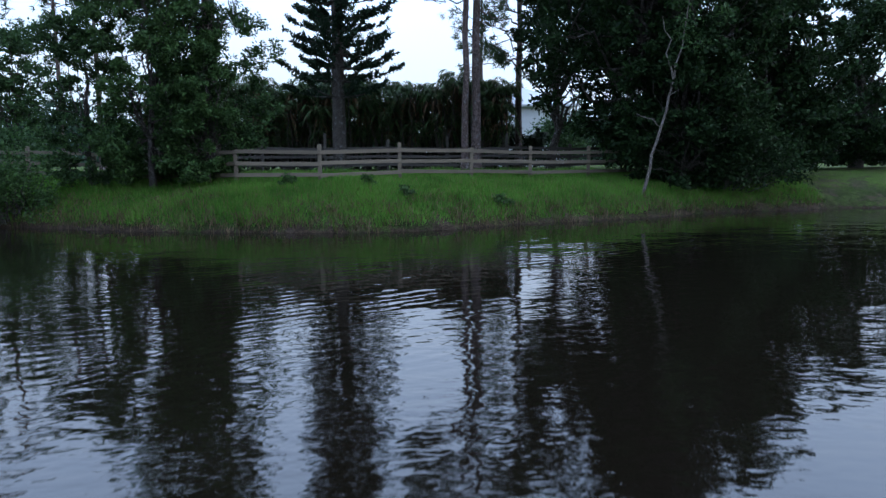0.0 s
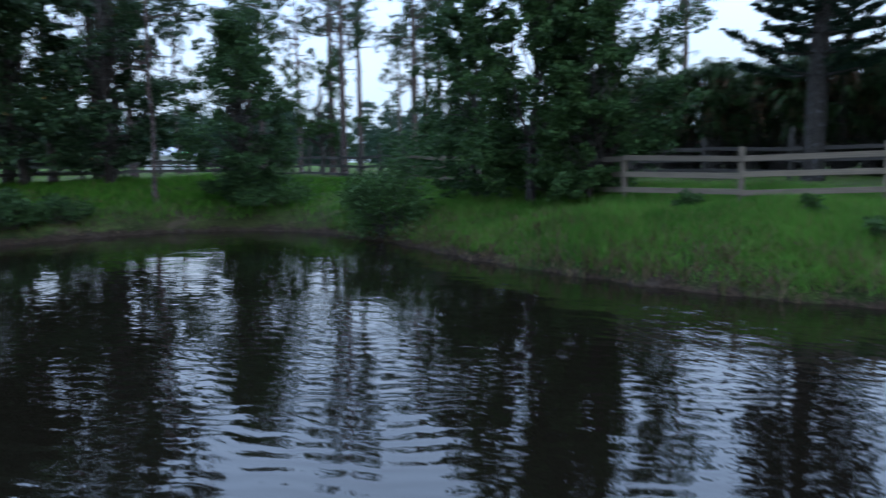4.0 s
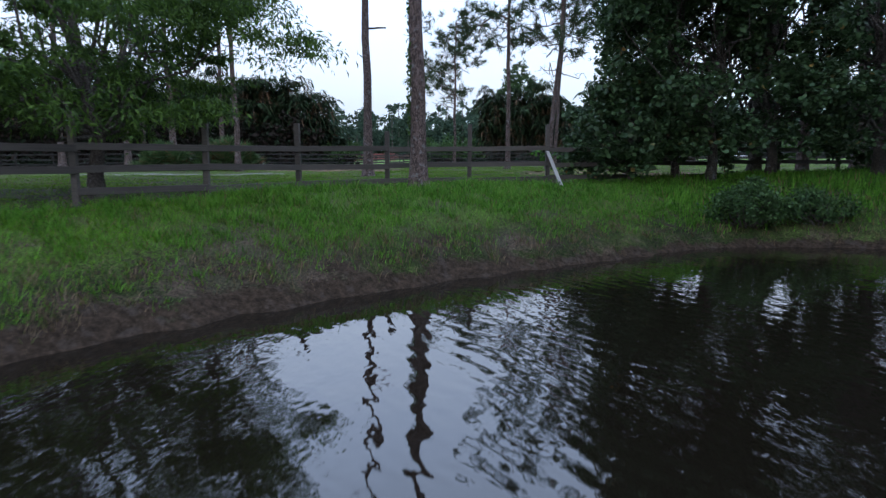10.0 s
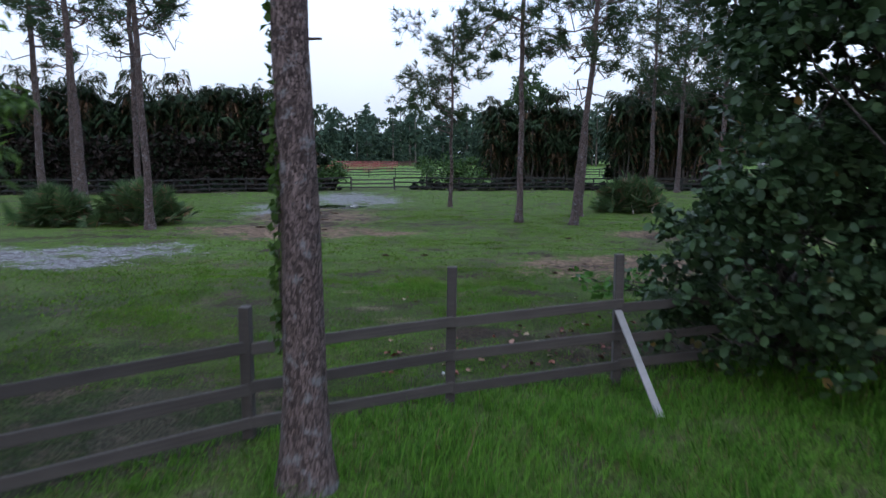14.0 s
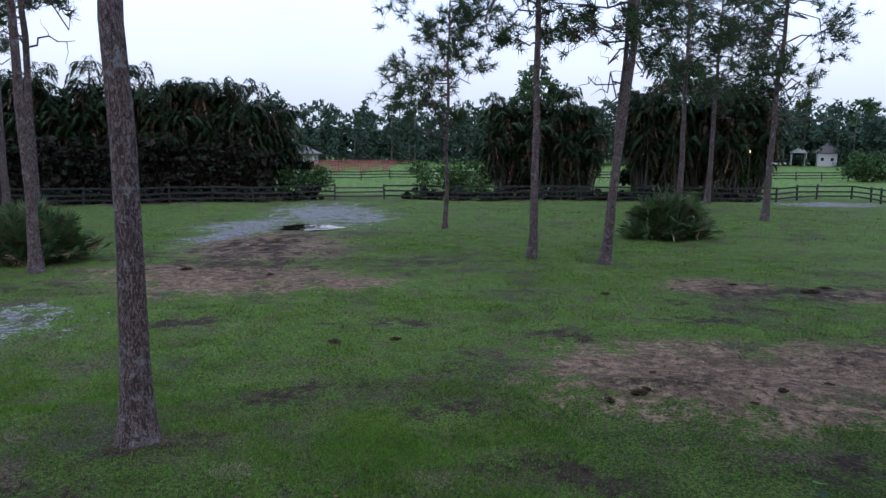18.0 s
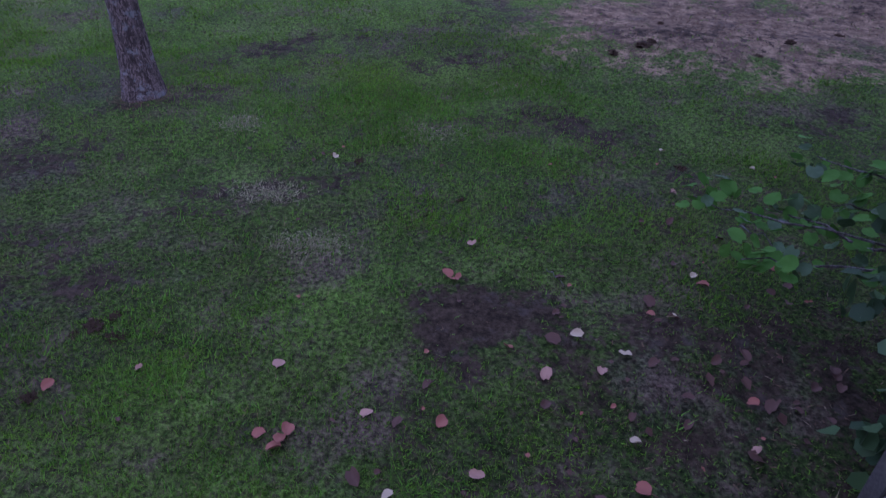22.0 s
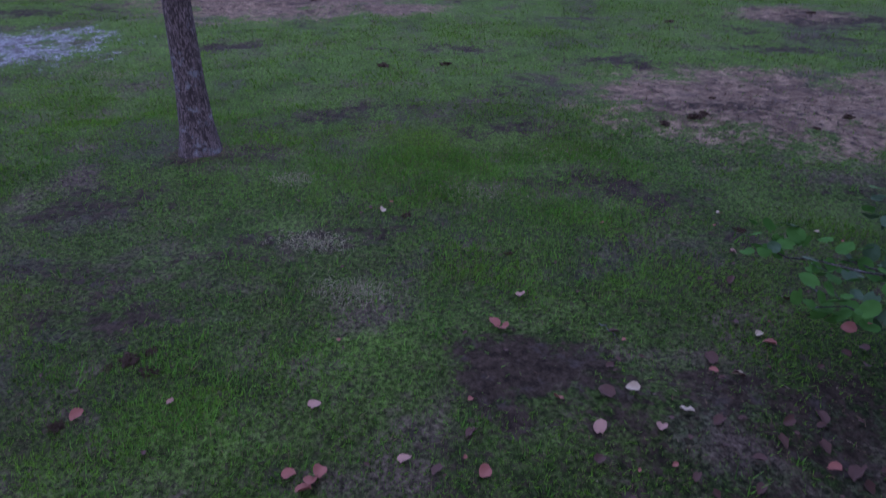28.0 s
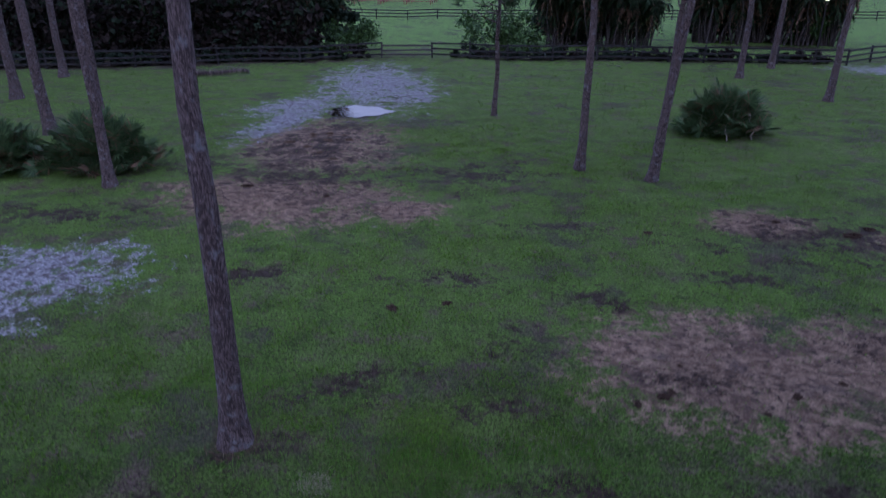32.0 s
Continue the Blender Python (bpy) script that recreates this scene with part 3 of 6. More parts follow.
def soil_at(x, y):
    s = np.zeros((len(x), 4), np.float32)
    # open turf is greener, and its open-sky brightness is put into the colour
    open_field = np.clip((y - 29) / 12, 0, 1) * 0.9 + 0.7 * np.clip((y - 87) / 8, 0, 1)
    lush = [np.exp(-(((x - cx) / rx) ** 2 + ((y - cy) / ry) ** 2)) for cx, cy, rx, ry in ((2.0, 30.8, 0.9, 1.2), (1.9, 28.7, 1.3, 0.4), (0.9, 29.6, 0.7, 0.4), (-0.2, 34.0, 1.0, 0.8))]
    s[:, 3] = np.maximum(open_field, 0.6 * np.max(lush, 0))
    in_bank = np.interp(x, FENCE_LINE[:, 0], FENCE_LINE[:, 1]) - y > 0
    for kind, cx, cy, rx, ry, rot in PATCHES:
        c, q = math.cos(radians(rot)), math.sin(radians(rot))
        u, v = c * (x - cx) + q * (y - cy), -q * (x - cx) + c * (y - cy)
        f = np.clip(1.08 - 0.6 * np.hypot(u / rx, v / ry), 0, 1)
        if kind == "h":
            f *= 0.58
        k = "sdmh".index(kind) if kind != "h" else 2
        s[:, k] = np.maximum(s[:, k], f)
    d = shore_distance(x, y)
    s[:, 3] = np.maximum(s[:, 3], 0.75 * np.clip((d - 0.9) / 1.2, 0, 1) * in_bank)
    wide = np.clip(0.72 - 0.065 * (x + 3), 0.18, 0.85) * np.clip((y - 6) / 4, 0.3, 1)
    s[:, 2] = np.maximum(s[:, 2], np.clip(1.25 - d / wide, 0, 1) * np.where(d > -4, 1, 0))
    s[:, 2] = np.maximum(s[:, 2], np.clip(0.52 - np.abs(d - wide) / 2.6, 0, 0.42) * (d > 0) * np.clip((7 - x) / 5, 0.35, 1.0))
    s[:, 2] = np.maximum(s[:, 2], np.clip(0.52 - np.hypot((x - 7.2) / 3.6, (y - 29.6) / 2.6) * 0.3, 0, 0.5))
    return s


def spread(lo, hi, step, far, grow=1.16):
    mid = list(np.arange(lo, hi + 1e-6, step))
    out, s, v = [], step, hi
    while v < far:
        s *= grow
        v += s
        out.append(v)
    left, s, v = [], step, lo
    while v > -far:
        s *= grow
        v -= s
        left.append(v)
    return np.array(left[::-1] + mid + out)


gx, gy = spread(-14, 24, 0.22, 1600), spread(-4, 74, 0.26, 1600)
GX, GY = np.meshgrid(gx, gy, indexing="xy")
flat_x, flat_y = GX.ravel(), GY.ravel()
gzv = ground_z(flat_x, flat_y)
nx_, ny_ = len(gx), len(gy)
ii, jj = np.meshgrid(np.arange(nx_ - 1), np.arange(ny_ - 1), indexing="xy")
q0 = (jj * nx_ + ii).ravel()
ground_me = raw_mesh("ground", np.stack([flat_x, flat_y, gzv], 1), np.stack([q0, q0 + 1, q0 + 1 + nx_, q0 + nx_], 1), M_GROUND, True)
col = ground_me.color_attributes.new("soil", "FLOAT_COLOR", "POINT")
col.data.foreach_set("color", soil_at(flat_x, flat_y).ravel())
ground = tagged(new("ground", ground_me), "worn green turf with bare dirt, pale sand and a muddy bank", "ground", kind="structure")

bm = bmesh.new()
bmesh.ops.create_grid(bm, x_segments=8, y_segments=8, size=40)
water_me = bpy.data.meshes.new("water")
bm.to_mesh(water_me)
bm.free()
water_me.materials.append(M_WATER)
water = new("water", water_me)
water.location = (-3, -8, WATER_Z)
tagged(water, "dark brown pond water with small ripples mirroring the trees", "water", kind="structure")

bm = bmesh.new()
ring = []
for k in range(40):
    a = 2 * math.pi * k / 40
    w = 1 + 0.14 * math.sin(3 * a + 1) + 0.08 * math.sin(7 * a)
    ring.append(bm.verts.new((1.55 * w * math.cos(a), 1.5 * w * math.sin(a), 0)))
bm.faces.new(ring)
puddle_me = bpy.data.meshes.new("puddle")
bm.to_mesh(puddle_me)
bm.free()
puddle_me.materials.append(M_WATER)
puddle = new("puddle", puddle_me)
puddle.location = (-5.2, 61.5, gz(-5.2, 61.5) + 0.085)
tagged(puddle, "still dark puddle lying in grey sand", "puddle", kind="structure")

# ---- fences ----


def board_mesh(name, mat, length, height=0.15, thick=0.035):
    me = bpy.data.meshes.new(name)
    b2 = box_bm(length, thick, height, bevel=0.006)
    b2.to_mesh(me)
    b2.free()
    me.materials.append(mat)
    return me


def post_mesh(name, mat, height, w=0.13):
    me = bpy.data.meshes.new(name)
    b2 = box_bm(w, w, height, 0, 0, height / 2, bevel=0.012)
    b2.to_mesh(me)
    b2.free()
    me.materials.append(mat)
    return me


def fence(name, line, label, mat, rails=(0.10, 0.55, 1.00), post_h=(1.5, 1.85), span=2.8, exact=False, group="fences", seed=1, thick=0.035, rail_h=0.13, tall=(), level=None, missing=()):
    """Posts along a line of plan points with boards nailed to them; every post and board is a part."""
    rng = np.random.default_rng(seed)
    pts = [np.array(line[0], float)]
    for a, b in zip(line[:-1], line[1:]):
        a, b = np.array(a, float), np.array(b, float)
        n = 1 if exact else max(1, round(np.linalg.norm(b - a) / span))
        pts += [a + (b - a) * k / n for k in range(1, n + 1)]
    root = empty(name, pts[0][0], pts[0][1], gz(*pts[0]))
    tagged(root, label, "fence", group)
    inv = Matrix.Translation((-pts[0][0], -pts[0][1], -gz(*pts[0])))
    posts = [post_mesh("post", mat, h) for h in np.linspace(post_h[0], post_h[1], 4)]
    boards = board_mesh("rail", mat, 1.0, rail_h, thick)
    for k, p in enumerate(pts):
        z = gz(*p) - 0.15
        child("post", post_mesh("post", mat, tall[k] + (level if level is not None else gz(*p)) - z) if k < len(tall) else posts[rng.integers(4)], root, "", inv @ pose(p[0], p[1], z, rng.normal(0, 1.2), rng.normal(0, 1.2), rng.uniform(-8, 8)))
    for k, (a, b) in enumerate(zip(pts[:-1], pts[1:])):
        d = b - a
        for r, h in enumerate(rails):
            if (k, r) in missing:
                continue
            za, zb = ((level if level is not None else gz(*q)) + h + rng.normal(0, 0.02) for q in (a, b))
            ln = math.sqrt(d @ d + (zb - za) ** 2)
            off = np.array([d[1], -d[0]]) / np.linalg.norm(d) * 0.085
            mid = (a + b) / 2 + off
            m = pose(mid[0], mid[1], (za + zb) / 2, 0, 0, math.degrees(math.atan2(d[1], d[0]))) @ pose(0, 0, 0, 0, -math.degrees(math.atan2(zb - za, np.linalg.norm(d))), 0)
            child("rail", boards, root, "", inv @ m @ Matrix.Diagonal((ln + 0.06, 1, 1, 1)))
    return root


FENCE_B = [(-14.0, 12.4), (-11.2, 13.6), (-8.5, 15.0), (-6.15, 16.94), (-4.82, 19.2), (-3.1, 21.43), (-1.59, 23.89), (0.50, 25.68), (2.83, 27.08), (5.32, 28.22), (8.2, 29.3), (11.2, 30.4),
           (14.0, 31.6), (16.8, 32.9), (19.6, 34.3), (22.4, 35.7), (25.2, 37.1), (28.0, 38.6), (31.0, 40.2), (34.0, 42.0)]
fence("board_fence", FENCE_B, "weathered grey three-board paddock fence along the pond bank", M_FENCE, exact=True, seed=3, rail_h=0.14, level=0.04, missing=((0, 0), (1, 0), (2, 0), (3, 0)), tall=(1.3, 1.3, 1.3, 1.3, 1.66, 1.53, 1.64, 1.5, 1.75, 1.78))
FENCE_A = [(24.0, 19.5), (22.4, 16.2), (20.8, 13.0), (19.0, 10.0), (17.6, 7.0), (17.5, 4.2), (18.7, 1.5), (19.9, -1.2), (21.05, -3.7), (22.3, -6.4), (23.5, -9.1), (24.8, -11.8), (26.2, -14.5)]
fence("board_fence", FENCE_A, "pale weathered board fence behind the grassy bank", M_FENCE_PALE, rails=(0.28, 0.66, 1.05), post_h=(1.25, 1.45), exact=True, seed=5)
fence("board_fence", [(24.0, 19.5), (26, 24), (30, 32), (34, 42)], "grey board fence running away behind the trees", M_FENCE, seed=6)
fence("board_fence", [(28.5, 14), (27.5, 5), (28.5, -4), (30.5, -14)], "dark board fence in front of the palm hedge", M_FENCE, rails=(0.3, 0.7, 1.1), post_h=(1.5, 2.0), span=3.0, seed=7)
FENCE_FAR = [(-42, 68.5), (-30, 72.5), (-19.4, 77.0), (-13.8, 79.2), (-8.1, 82.6)]
fence("board_fence", FENCE_FAR, "dark stained paddock fence in front of palms", M_FENCE_DARK, rails=(0.3, 0.7, 1.15), post_h=(1.3, 1.5), span=3.0, seed=8)
fence("board_fence", [(-4.1, 83.2), (2.0, 82.6), (9.0, 83.5), (17.3, 84.0), (25.8, 84.5), (28.1, 84.2), (33.4, 88.5), (37.0, 89.6), (36.6, 85.8), (34.0, 77), (36, 62), (38, 52), (34, 42)], "dark stained paddock fence curving round the field", M_FENCE_DARK, rails=(0.3, 0.7, 1.15), post_h=(1.3, 1.5), span=3.0, seed=9)
fence("board_fence", [(-45, 119), (-12, 120.6), (15, 126), (55, 132), (120, 138)], "second dark paddock fence across the far lawn", M_FENCE_DARK, rails=(0.4, 0.8, 1.2), post_h=(1.35, 1.5), span=4.0, seed=10)
fence("paddock_gate", [(-8.1, 82.6), (-4.1, 83.2)], "low grey gate in the far fence", M_FENCE, rails=(0.25, 0.6, 0.95), post_h=(1.3, 1.4), span=5.0, seed=11)

# ---- trees and plants ----


def bend_line(rng, start, end, n=7, wob=0.06):
    a, b = np.array(start, float), np.array(end, float)
    t = np.linspace(0, 1, n)[:, None]
    p = a + (b - a) * t
    jig = rng.normal(size=(n, 3)) * wob * np.linalg.norm(b - a) * np.sin(np.pi * t)
    return p + jig


def clump_leaves(rng, centres, radii, per, size, flat=0.7, kind="card", droop=0.0, stretch=2.2):
    """Leaves scattered through uneven clumps, more of them towards the outside."""
    c = np.repeat(np.asarray(centres, float), per, 0)
    r = np.repeat(np.asarray(radii, float), per)[:, None]
    d = unit(rng.normal(size=c.shape))
    rad = rng.uniform(0.25, 1.0, (len(c), 1)) ** 0.6 * (1 + 0.22 * rng.normal(size=(len(c), 1)))
    p = c + d * r * rad * np.array([1, 1, flat])
    p[:, 2] -= droop * np.abs(rng.normal(size=len(c))) * r[:, 0] * 0.3
    nrm = unit(d * 0.5 + np.array([0, 0, 0.8]) + 0.55 * rng.normal(size=c.shape))
    s = size * rng.uniform(0.65, 1.3, len(c))
    if kind == "round":
        return round_cards(p, nrm, rng, s)
    al = unit(d + 0.6 * rng.normal(size=c.shape) - np.array([0, 0, droop]))
    return leaf_cards(p, al, nrm, s * stretch / 1.6, s * 1.6 / stretch)


def broadleaf(name, x, y, label, height, spread_r, trunk_r, seed, mat, bark, base=0.25, clumps=34, per=110, leaf=0.22, flat=0.75, kind="card",
              droop=0.0, lean=(0.0, 0.0), clump_r=0.30, stretch=2.2, category="tree", group="", subs=6, low=None, wide=1.0, split=False, limb_share=0.6, limb_r=0.32, top_thin=0.0):
    """Tapered, forking trunk and limbs; a crown of clumps round the limb ends."""
    rng = np.random.default_rng(seed)
    z0 = gz(x, y)
    root = empty(name, x, y, z0)
    tagged(root, label, category, group)
    top = np.array([lean[0] * height, lean[1] * height, height * 0.72])
    line = bend_line(rng, (0, 0, -0.3), top, 9, 0.03)
    rad = trunk_r * np.linspace(1.0, 0.35, 9)
    rad[0] *= 1.45
    rad[1] *= 1.12
    pieces = [tube(line, rad, 9, rng, 0.04)]
    ends, sizes = [], []
    lobes = rng.uniform(0.62, 1.15, 7)
    for k in range(clumps):
        u = rng.uniform(base, 1.0)
        ang = rng.uniform(0, 2 * math.pi)
        prof = math.sin(math.pi * min(1.0, max(0.05, 0.18 + 0.82 * (u - base) / (1 - base)))) ** 0.6
        rr = spread_r * prof * rng.uniform(0.3, 1.0) ** 0.7 * lobes[int(ang / (2 * math.pi) * 6.99)]
        stem = line[min(8, max(1, int(u * 6.5)))]
        e = np.array([stem[0] + rr * math.cos(ang) * wide, stem[1] + rr * math.sin(ang), u * height * (1 + 0.04 * rng.normal())])
        if low is not None and e[2] < low:
            e[2] = low + rng.uniform(0, 0.6)
        if k < clumps * limb_share:
            s = line[min(8, max(2, int(u * 5.0)))]
            l2 = bend_line(rng, s, e, 6, 0.10)
            limb = tube(l2, trunk_r * np.linspace(limb_r, 0.05, 6), 5)
            if split:
                child("branch", raw_mesh("branch", *limb, bark, True), root)
            else:
                pieces.append(limb)
        cr = spread_r * clump_r * rng.uniform(0.6, 1.3)
        if rng.uniform() < top_thin * (u - 0.35):
            continue
        for q in range(subs):
            o = unit(rng.normal(size=3)) * cr * rng.uniform(0.35, 1.0) * np.array([1, 1, flat])
            ends.append(e + o)
            sizes.append(cr * rng.uniform(0.30, 0.52))
    v, f = join(pieces)
    child("trunk", raw_mesh("trunk", v, f, bark, True), root)
    v, f = clump_leaves(rng, ends, sizes, max(8, int(per / subs)), leaf, flat, kind, droop, stretch)
    keep = v.reshape(-1, 6 if kind == "round" else 4, 3)[:, :, 2].min(1) > 0.05
    if not keep.all():
        k = 6 if kind == "round" else 4
        v = v.reshape(-1, k, 3)[keep].reshape(-1, 3)
        n = len(v) // k
        if kind == "round":
            o = np.arange(n)[:, None] * 6
            f = np.concatenate([o + np.array([[0, 1, 2, 3]]), o + np.array([[0, 3, 4, 5]])])
        else:
            f = np.arange(len(v)).reshape(-1, 4)
    child("crown", raw_mesh("crown", v, f, mat), root)
    return root


def needle_tufts(rng, centres, aims, size, per=17):
    """Bunches of long needles, each a thin blade from one point."""
    n = len(centres)
    c, a = np.repeat(centres, per, 0), np.repeat(unit(aims), per, 0)
    d = unit(a * 0.7 + 1.0 * rng.normal(size=c.shape) * np.array([1, 1, 0.8]))
    L = size * rng.uniform(0.7, 1.15, (n * per, 1))
    s = unit(np.cross(d, rng.normal(size=c.shape))) * size * 0.052
    base = c + a * rng.uniform(-0.4, 0.2, (n * per, 1)) * size
    v = np.stack([base - s, base + s, base + d * L + s * 0.2, base + d * L - s * 0.2], 1).reshape(-1, 3)
    return v, np.arange(len(v)).reshape(-1, 4)


def pine(name, x, y, label, height, trunk_r, seed, crown_from=0.55, limbs=26, reach=3.0, lean=(0.0, 0.0), tufts=11, stubs=(), needle=0.40, group="slash pines", bow=0.0, ring=14):
    """A slash pine: long bare trunk, a few crooked limbs high up, needle bunches on their twigs."""
    rng = np.random.default_rng(seed)
    z0 = gz(x, y)
    root = empty(name, x, y, z0)
    tagged(root, label, "pine tree", group)
    t = np.linspace(0, 1, 15)
    line = np.stack([lean[0] * height * t + bow * np.sin(math.pi * t), lean[1] * height * t, -0.25 + (height + 0.25) * t], 1)
    line[1:-1, :2] += rng.normal(size=(13, 2)) * 0.03
    tt = np.r_[0.0, 0.012, 0.03, 0.06, t[2:]]
    px = np.stack([np.interp(tt, t, line[:, k]) for k in range(3)], 1)
    rad = trunk_r * (1 - 0.72 * tt)
    rad[0] *= 1.95
    rad[1] *= 1.62
    rad[2] *= 1.28
    rad[3] *= 1.08
    pieces = [tube(px, rad, ring, rng, 0.02)]
    tips, aims = [], []

    def at(u):
        return np.array([np.interp(u, t, line[:, k]) for k in range(3)])

    for k in range(limbs):
        u = crown_from + (1 - crown_from) * (k + rng.uniform(0, 1)) / limbs
        ang = rng.uniform(0, 2 * math.pi)
        ln = reach * (0.30 + 0.72 * math.sin(math.pi * (0.14 + 0.74 * (u - crown_from) / (1 - crown_from)))) * rng.uniform(0.55, 1.1)
        s = at(u)
        e = s + np.array([math.cos(ang) * ln, math.sin(ang) * ln, ln * rng.uniform(-0.12, 0.45)])
        l2 = bend_line(rng, s, e, 7, 0.10)
        l2[:, 2] += np.linspace(0, 1, 7) ** 2 * 0.12 * ln
        pieces.append(tube(l2, trunk_r * np.linspace(0.26, 0.05, 7), 5))
        for q in range(tufts):
            w = rng.uniform(0.62, 1.0)
            p = np.array([np.interp(w, np.linspace(0, 1, 7), l2[:, i]) for i in range(3)])
            off = rng.normal(size=3) * ln * 0.13
            tip = p + off
            tips.append(tip)
            aims.append(unit(off + (e - s) * 0.3 + np.array([0, 0, 0.25])))
            pieces.append(tube(np.array([p, (p + tip) / 2 + 0.03 * rng.normal(size=3), tip]), [trunk_r * 0.06, 0.014, 0.008], 3))
    for k in range(5):
        s = at(crown_from + rng.uniform(-0.10, 0.12))
        ang, ln = rng.uniform(0, 2 * math.pi), reach * rng.uniform(0.35, 0.75)
        l2 = bend_line(rng, s, s + np.array([math.cos(ang) * ln, math.sin(ang) * ln, ln * rng.uniform(-0.25, 0.3)]), 7, 0.11)
        pieces.append(tube(l2, np.linspace(0.045, 0.012, 7), 5))
        for q in (3, 5):
            pieces.append(tube(bend_line(rng, l2[q], l2[q] + rng.normal(size=3) * ln * 0.25, 4, 0.1), np.linspace(0.018, 0.006, 4), 3))
    for u, ang, ln, rise in stubs:
        s = at(u)
        if rise < -0.5:
            reach_h = np.array([0, 0.25, 0.55, 0.85, 1.0, 0.98, 0.88]) * ln
            drop = np.array([0, 0.12, 0.10, -0.10, -0.38, -0.62, -0.78]) * ln
            hook = s + np.stack([np.cos(ang) * reach_h, np.sin(ang) * reach_h, drop], 1)
            pieces.append(tube(hook, np.linspace(0.075, 0.03, 7), 6))
            continue
        e = s + np.array([math.cos(ang) * ln, math.sin(ang) * ln, rise])
        pieces.append(tube(bend_line(rng, s, e, 6, 0.02), np.linspace(0.05, 0.03, 6), 6))
    v, f = join(pieces)
    child("trunk", raw_mesh("trunk", v, f, M_PINEBARK, True), root)
    tips, aims = np.array(tips), np.array(aims)
    more = tips + rng.normal(size=(len(tips), 3)) * 0.18
    v, f = needle_tufts(rng, np.concatenate([tips, more]), np.concatenate([aims, aims]), needle)
    child("crown", raw_mesh("crown", v, f, M_NEEDLE), root)
    return root


def frond(rng, length, rise, out, droop, leaflets, leaf_len, width=0.045, stem=True):
    """One arching feather frond from the origin, towards +x; returns quads."""
    s = np.linspace(0, 1, 8)
    rx = out * length * (s ** 0.9)
    rz = rise * length * np.sin(s * 1.7) - droop * length * s ** 3
    mid = np.stack([rx, 0 * s, rz], 1)
    pieces = [tube(mid[[0, 3, 7]], [0.016, 0.010, 0.004], 3)] if stem else []
    k = np.linspace(0.22, 0.98, leaflets)
    p = np.stack([np.interp(k, s, mid[:, i]) for i in range(3)], 1)
    tan = unit(np.stack([np.interp(k, s, np.gradient(mid[:, i])) for i in range(3)], 1))
    for sg in (-1, 1):
        d = unit(tan * 0.75 + np.array([0, sg, -0.25]) + 0.12 * rng.normal(size=p.shape))
        L = (leaf_len * np.sin(math.pi * (0.12 + 0.8 * k)))[:, None] * rng.uniform(0.8, 1.1, (leaflets, 1))
        w = unit(np.cross(d, np.array([0, 0, 1.0]))) * width * 0.5
        q = np.stack([p, p + d * L * 0.45 + w, p + d * L + np.array([0, 0, -1.0]) * L * 0.25, p + d * L * 0.45 - w], 1).reshape(-1, 3)
        pieces.append((q, np.arange(len(q)).reshape(-1, 4)))
    return join(pieces)


def spin(v, yaw, shift):
    c, s = math.cos(yaw), math.sin(yaw)
    return v @ np.array([[c, s, 0], [-s, c, 0], [0, 0, 1]]) + np.array(shift)


def palm_clump(seed, height, stems=8, fronds=10, spread_r=1.3, length=2.0, leaf_mat=None):
    """A clumping palm: thin ringed stems, arching feather fronds at several heights. Returns stem and frond meshes."""
    rng = np.random.default_rng(seed)
    st, fr, dead = [], [], []
    for k in range(stems):
        a, r = rng.uniform(0, 2 * math.pi), spread_r * rng.uniform(0.1, 1)
        h = height * rng.uniform(0.45, 1.0) - 0.6
        base = np.array([0.4 * r * math.cos(a), 0.4 * r * math.sin(a), -0.2])
        top = np.array([1.3 * r * math.cos(a), 1.3 * r * math.sin(a), h])
        st.append(tube(bend_line(rng, base, top, 6, 0.02), np.linspace(0.07, 0.05, 6), 6))
        for q in range(fronds):
            v, f = frond(rng, length * rng.uniform(0.75, 1.15), rng.uniform(0.3, 0.75), rng.uniform(0.5, 0.85), rng.uniform(0.35, 0.85), 13, 0.62, 0.10)
            fr.append((spin(v, rng.uniform(0, 2 * math.pi), top), f))
        for q in range(3):
            low = base + (top - base) * rng.uniform(0.5, 0.9)
            v, f = frond(rng, length * rng.uniform(0.6, 1.0), rng.uniform(0.2, 0.5), rng.uniform(0.4, 0.8), rng.uniform(0.6, 1.1), 11, 0.60, 0.11)
            fr.append((spin(v, rng.uniform(0, 2 * math.pi), low), f))
        for q in range(3):
            v, f = frond(rng, length * rng.uniform(0.7, 1.0), 0.12, rng.uniform(0.25, 0.5), rng.uniform(0.9, 1.3), 6, 0.55, 0.11)
            dead.append((spin(v, rng.uniform(0, 2 * math.pi), top - np.array([0, 0, rng.uniform(0.1, 0.7)])), f))
    sv, sf = join(st)
    fv, ff = join(fr)
    dv, df = join(dead)
    keep = fv.reshape(-1, 3)
    fv = np.maximum(keep, np.array([-99, -99, 0.03]))
    return raw_mesh("stem", sv, sf, M_GREYBARK, True), raw_mesh("frond", fv, ff, leaf_mat or M_PALM), raw_mesh("dead_frond", np.maximum(dv, np.array([-99, -99, 0.03])), df, M_DEADFROND)


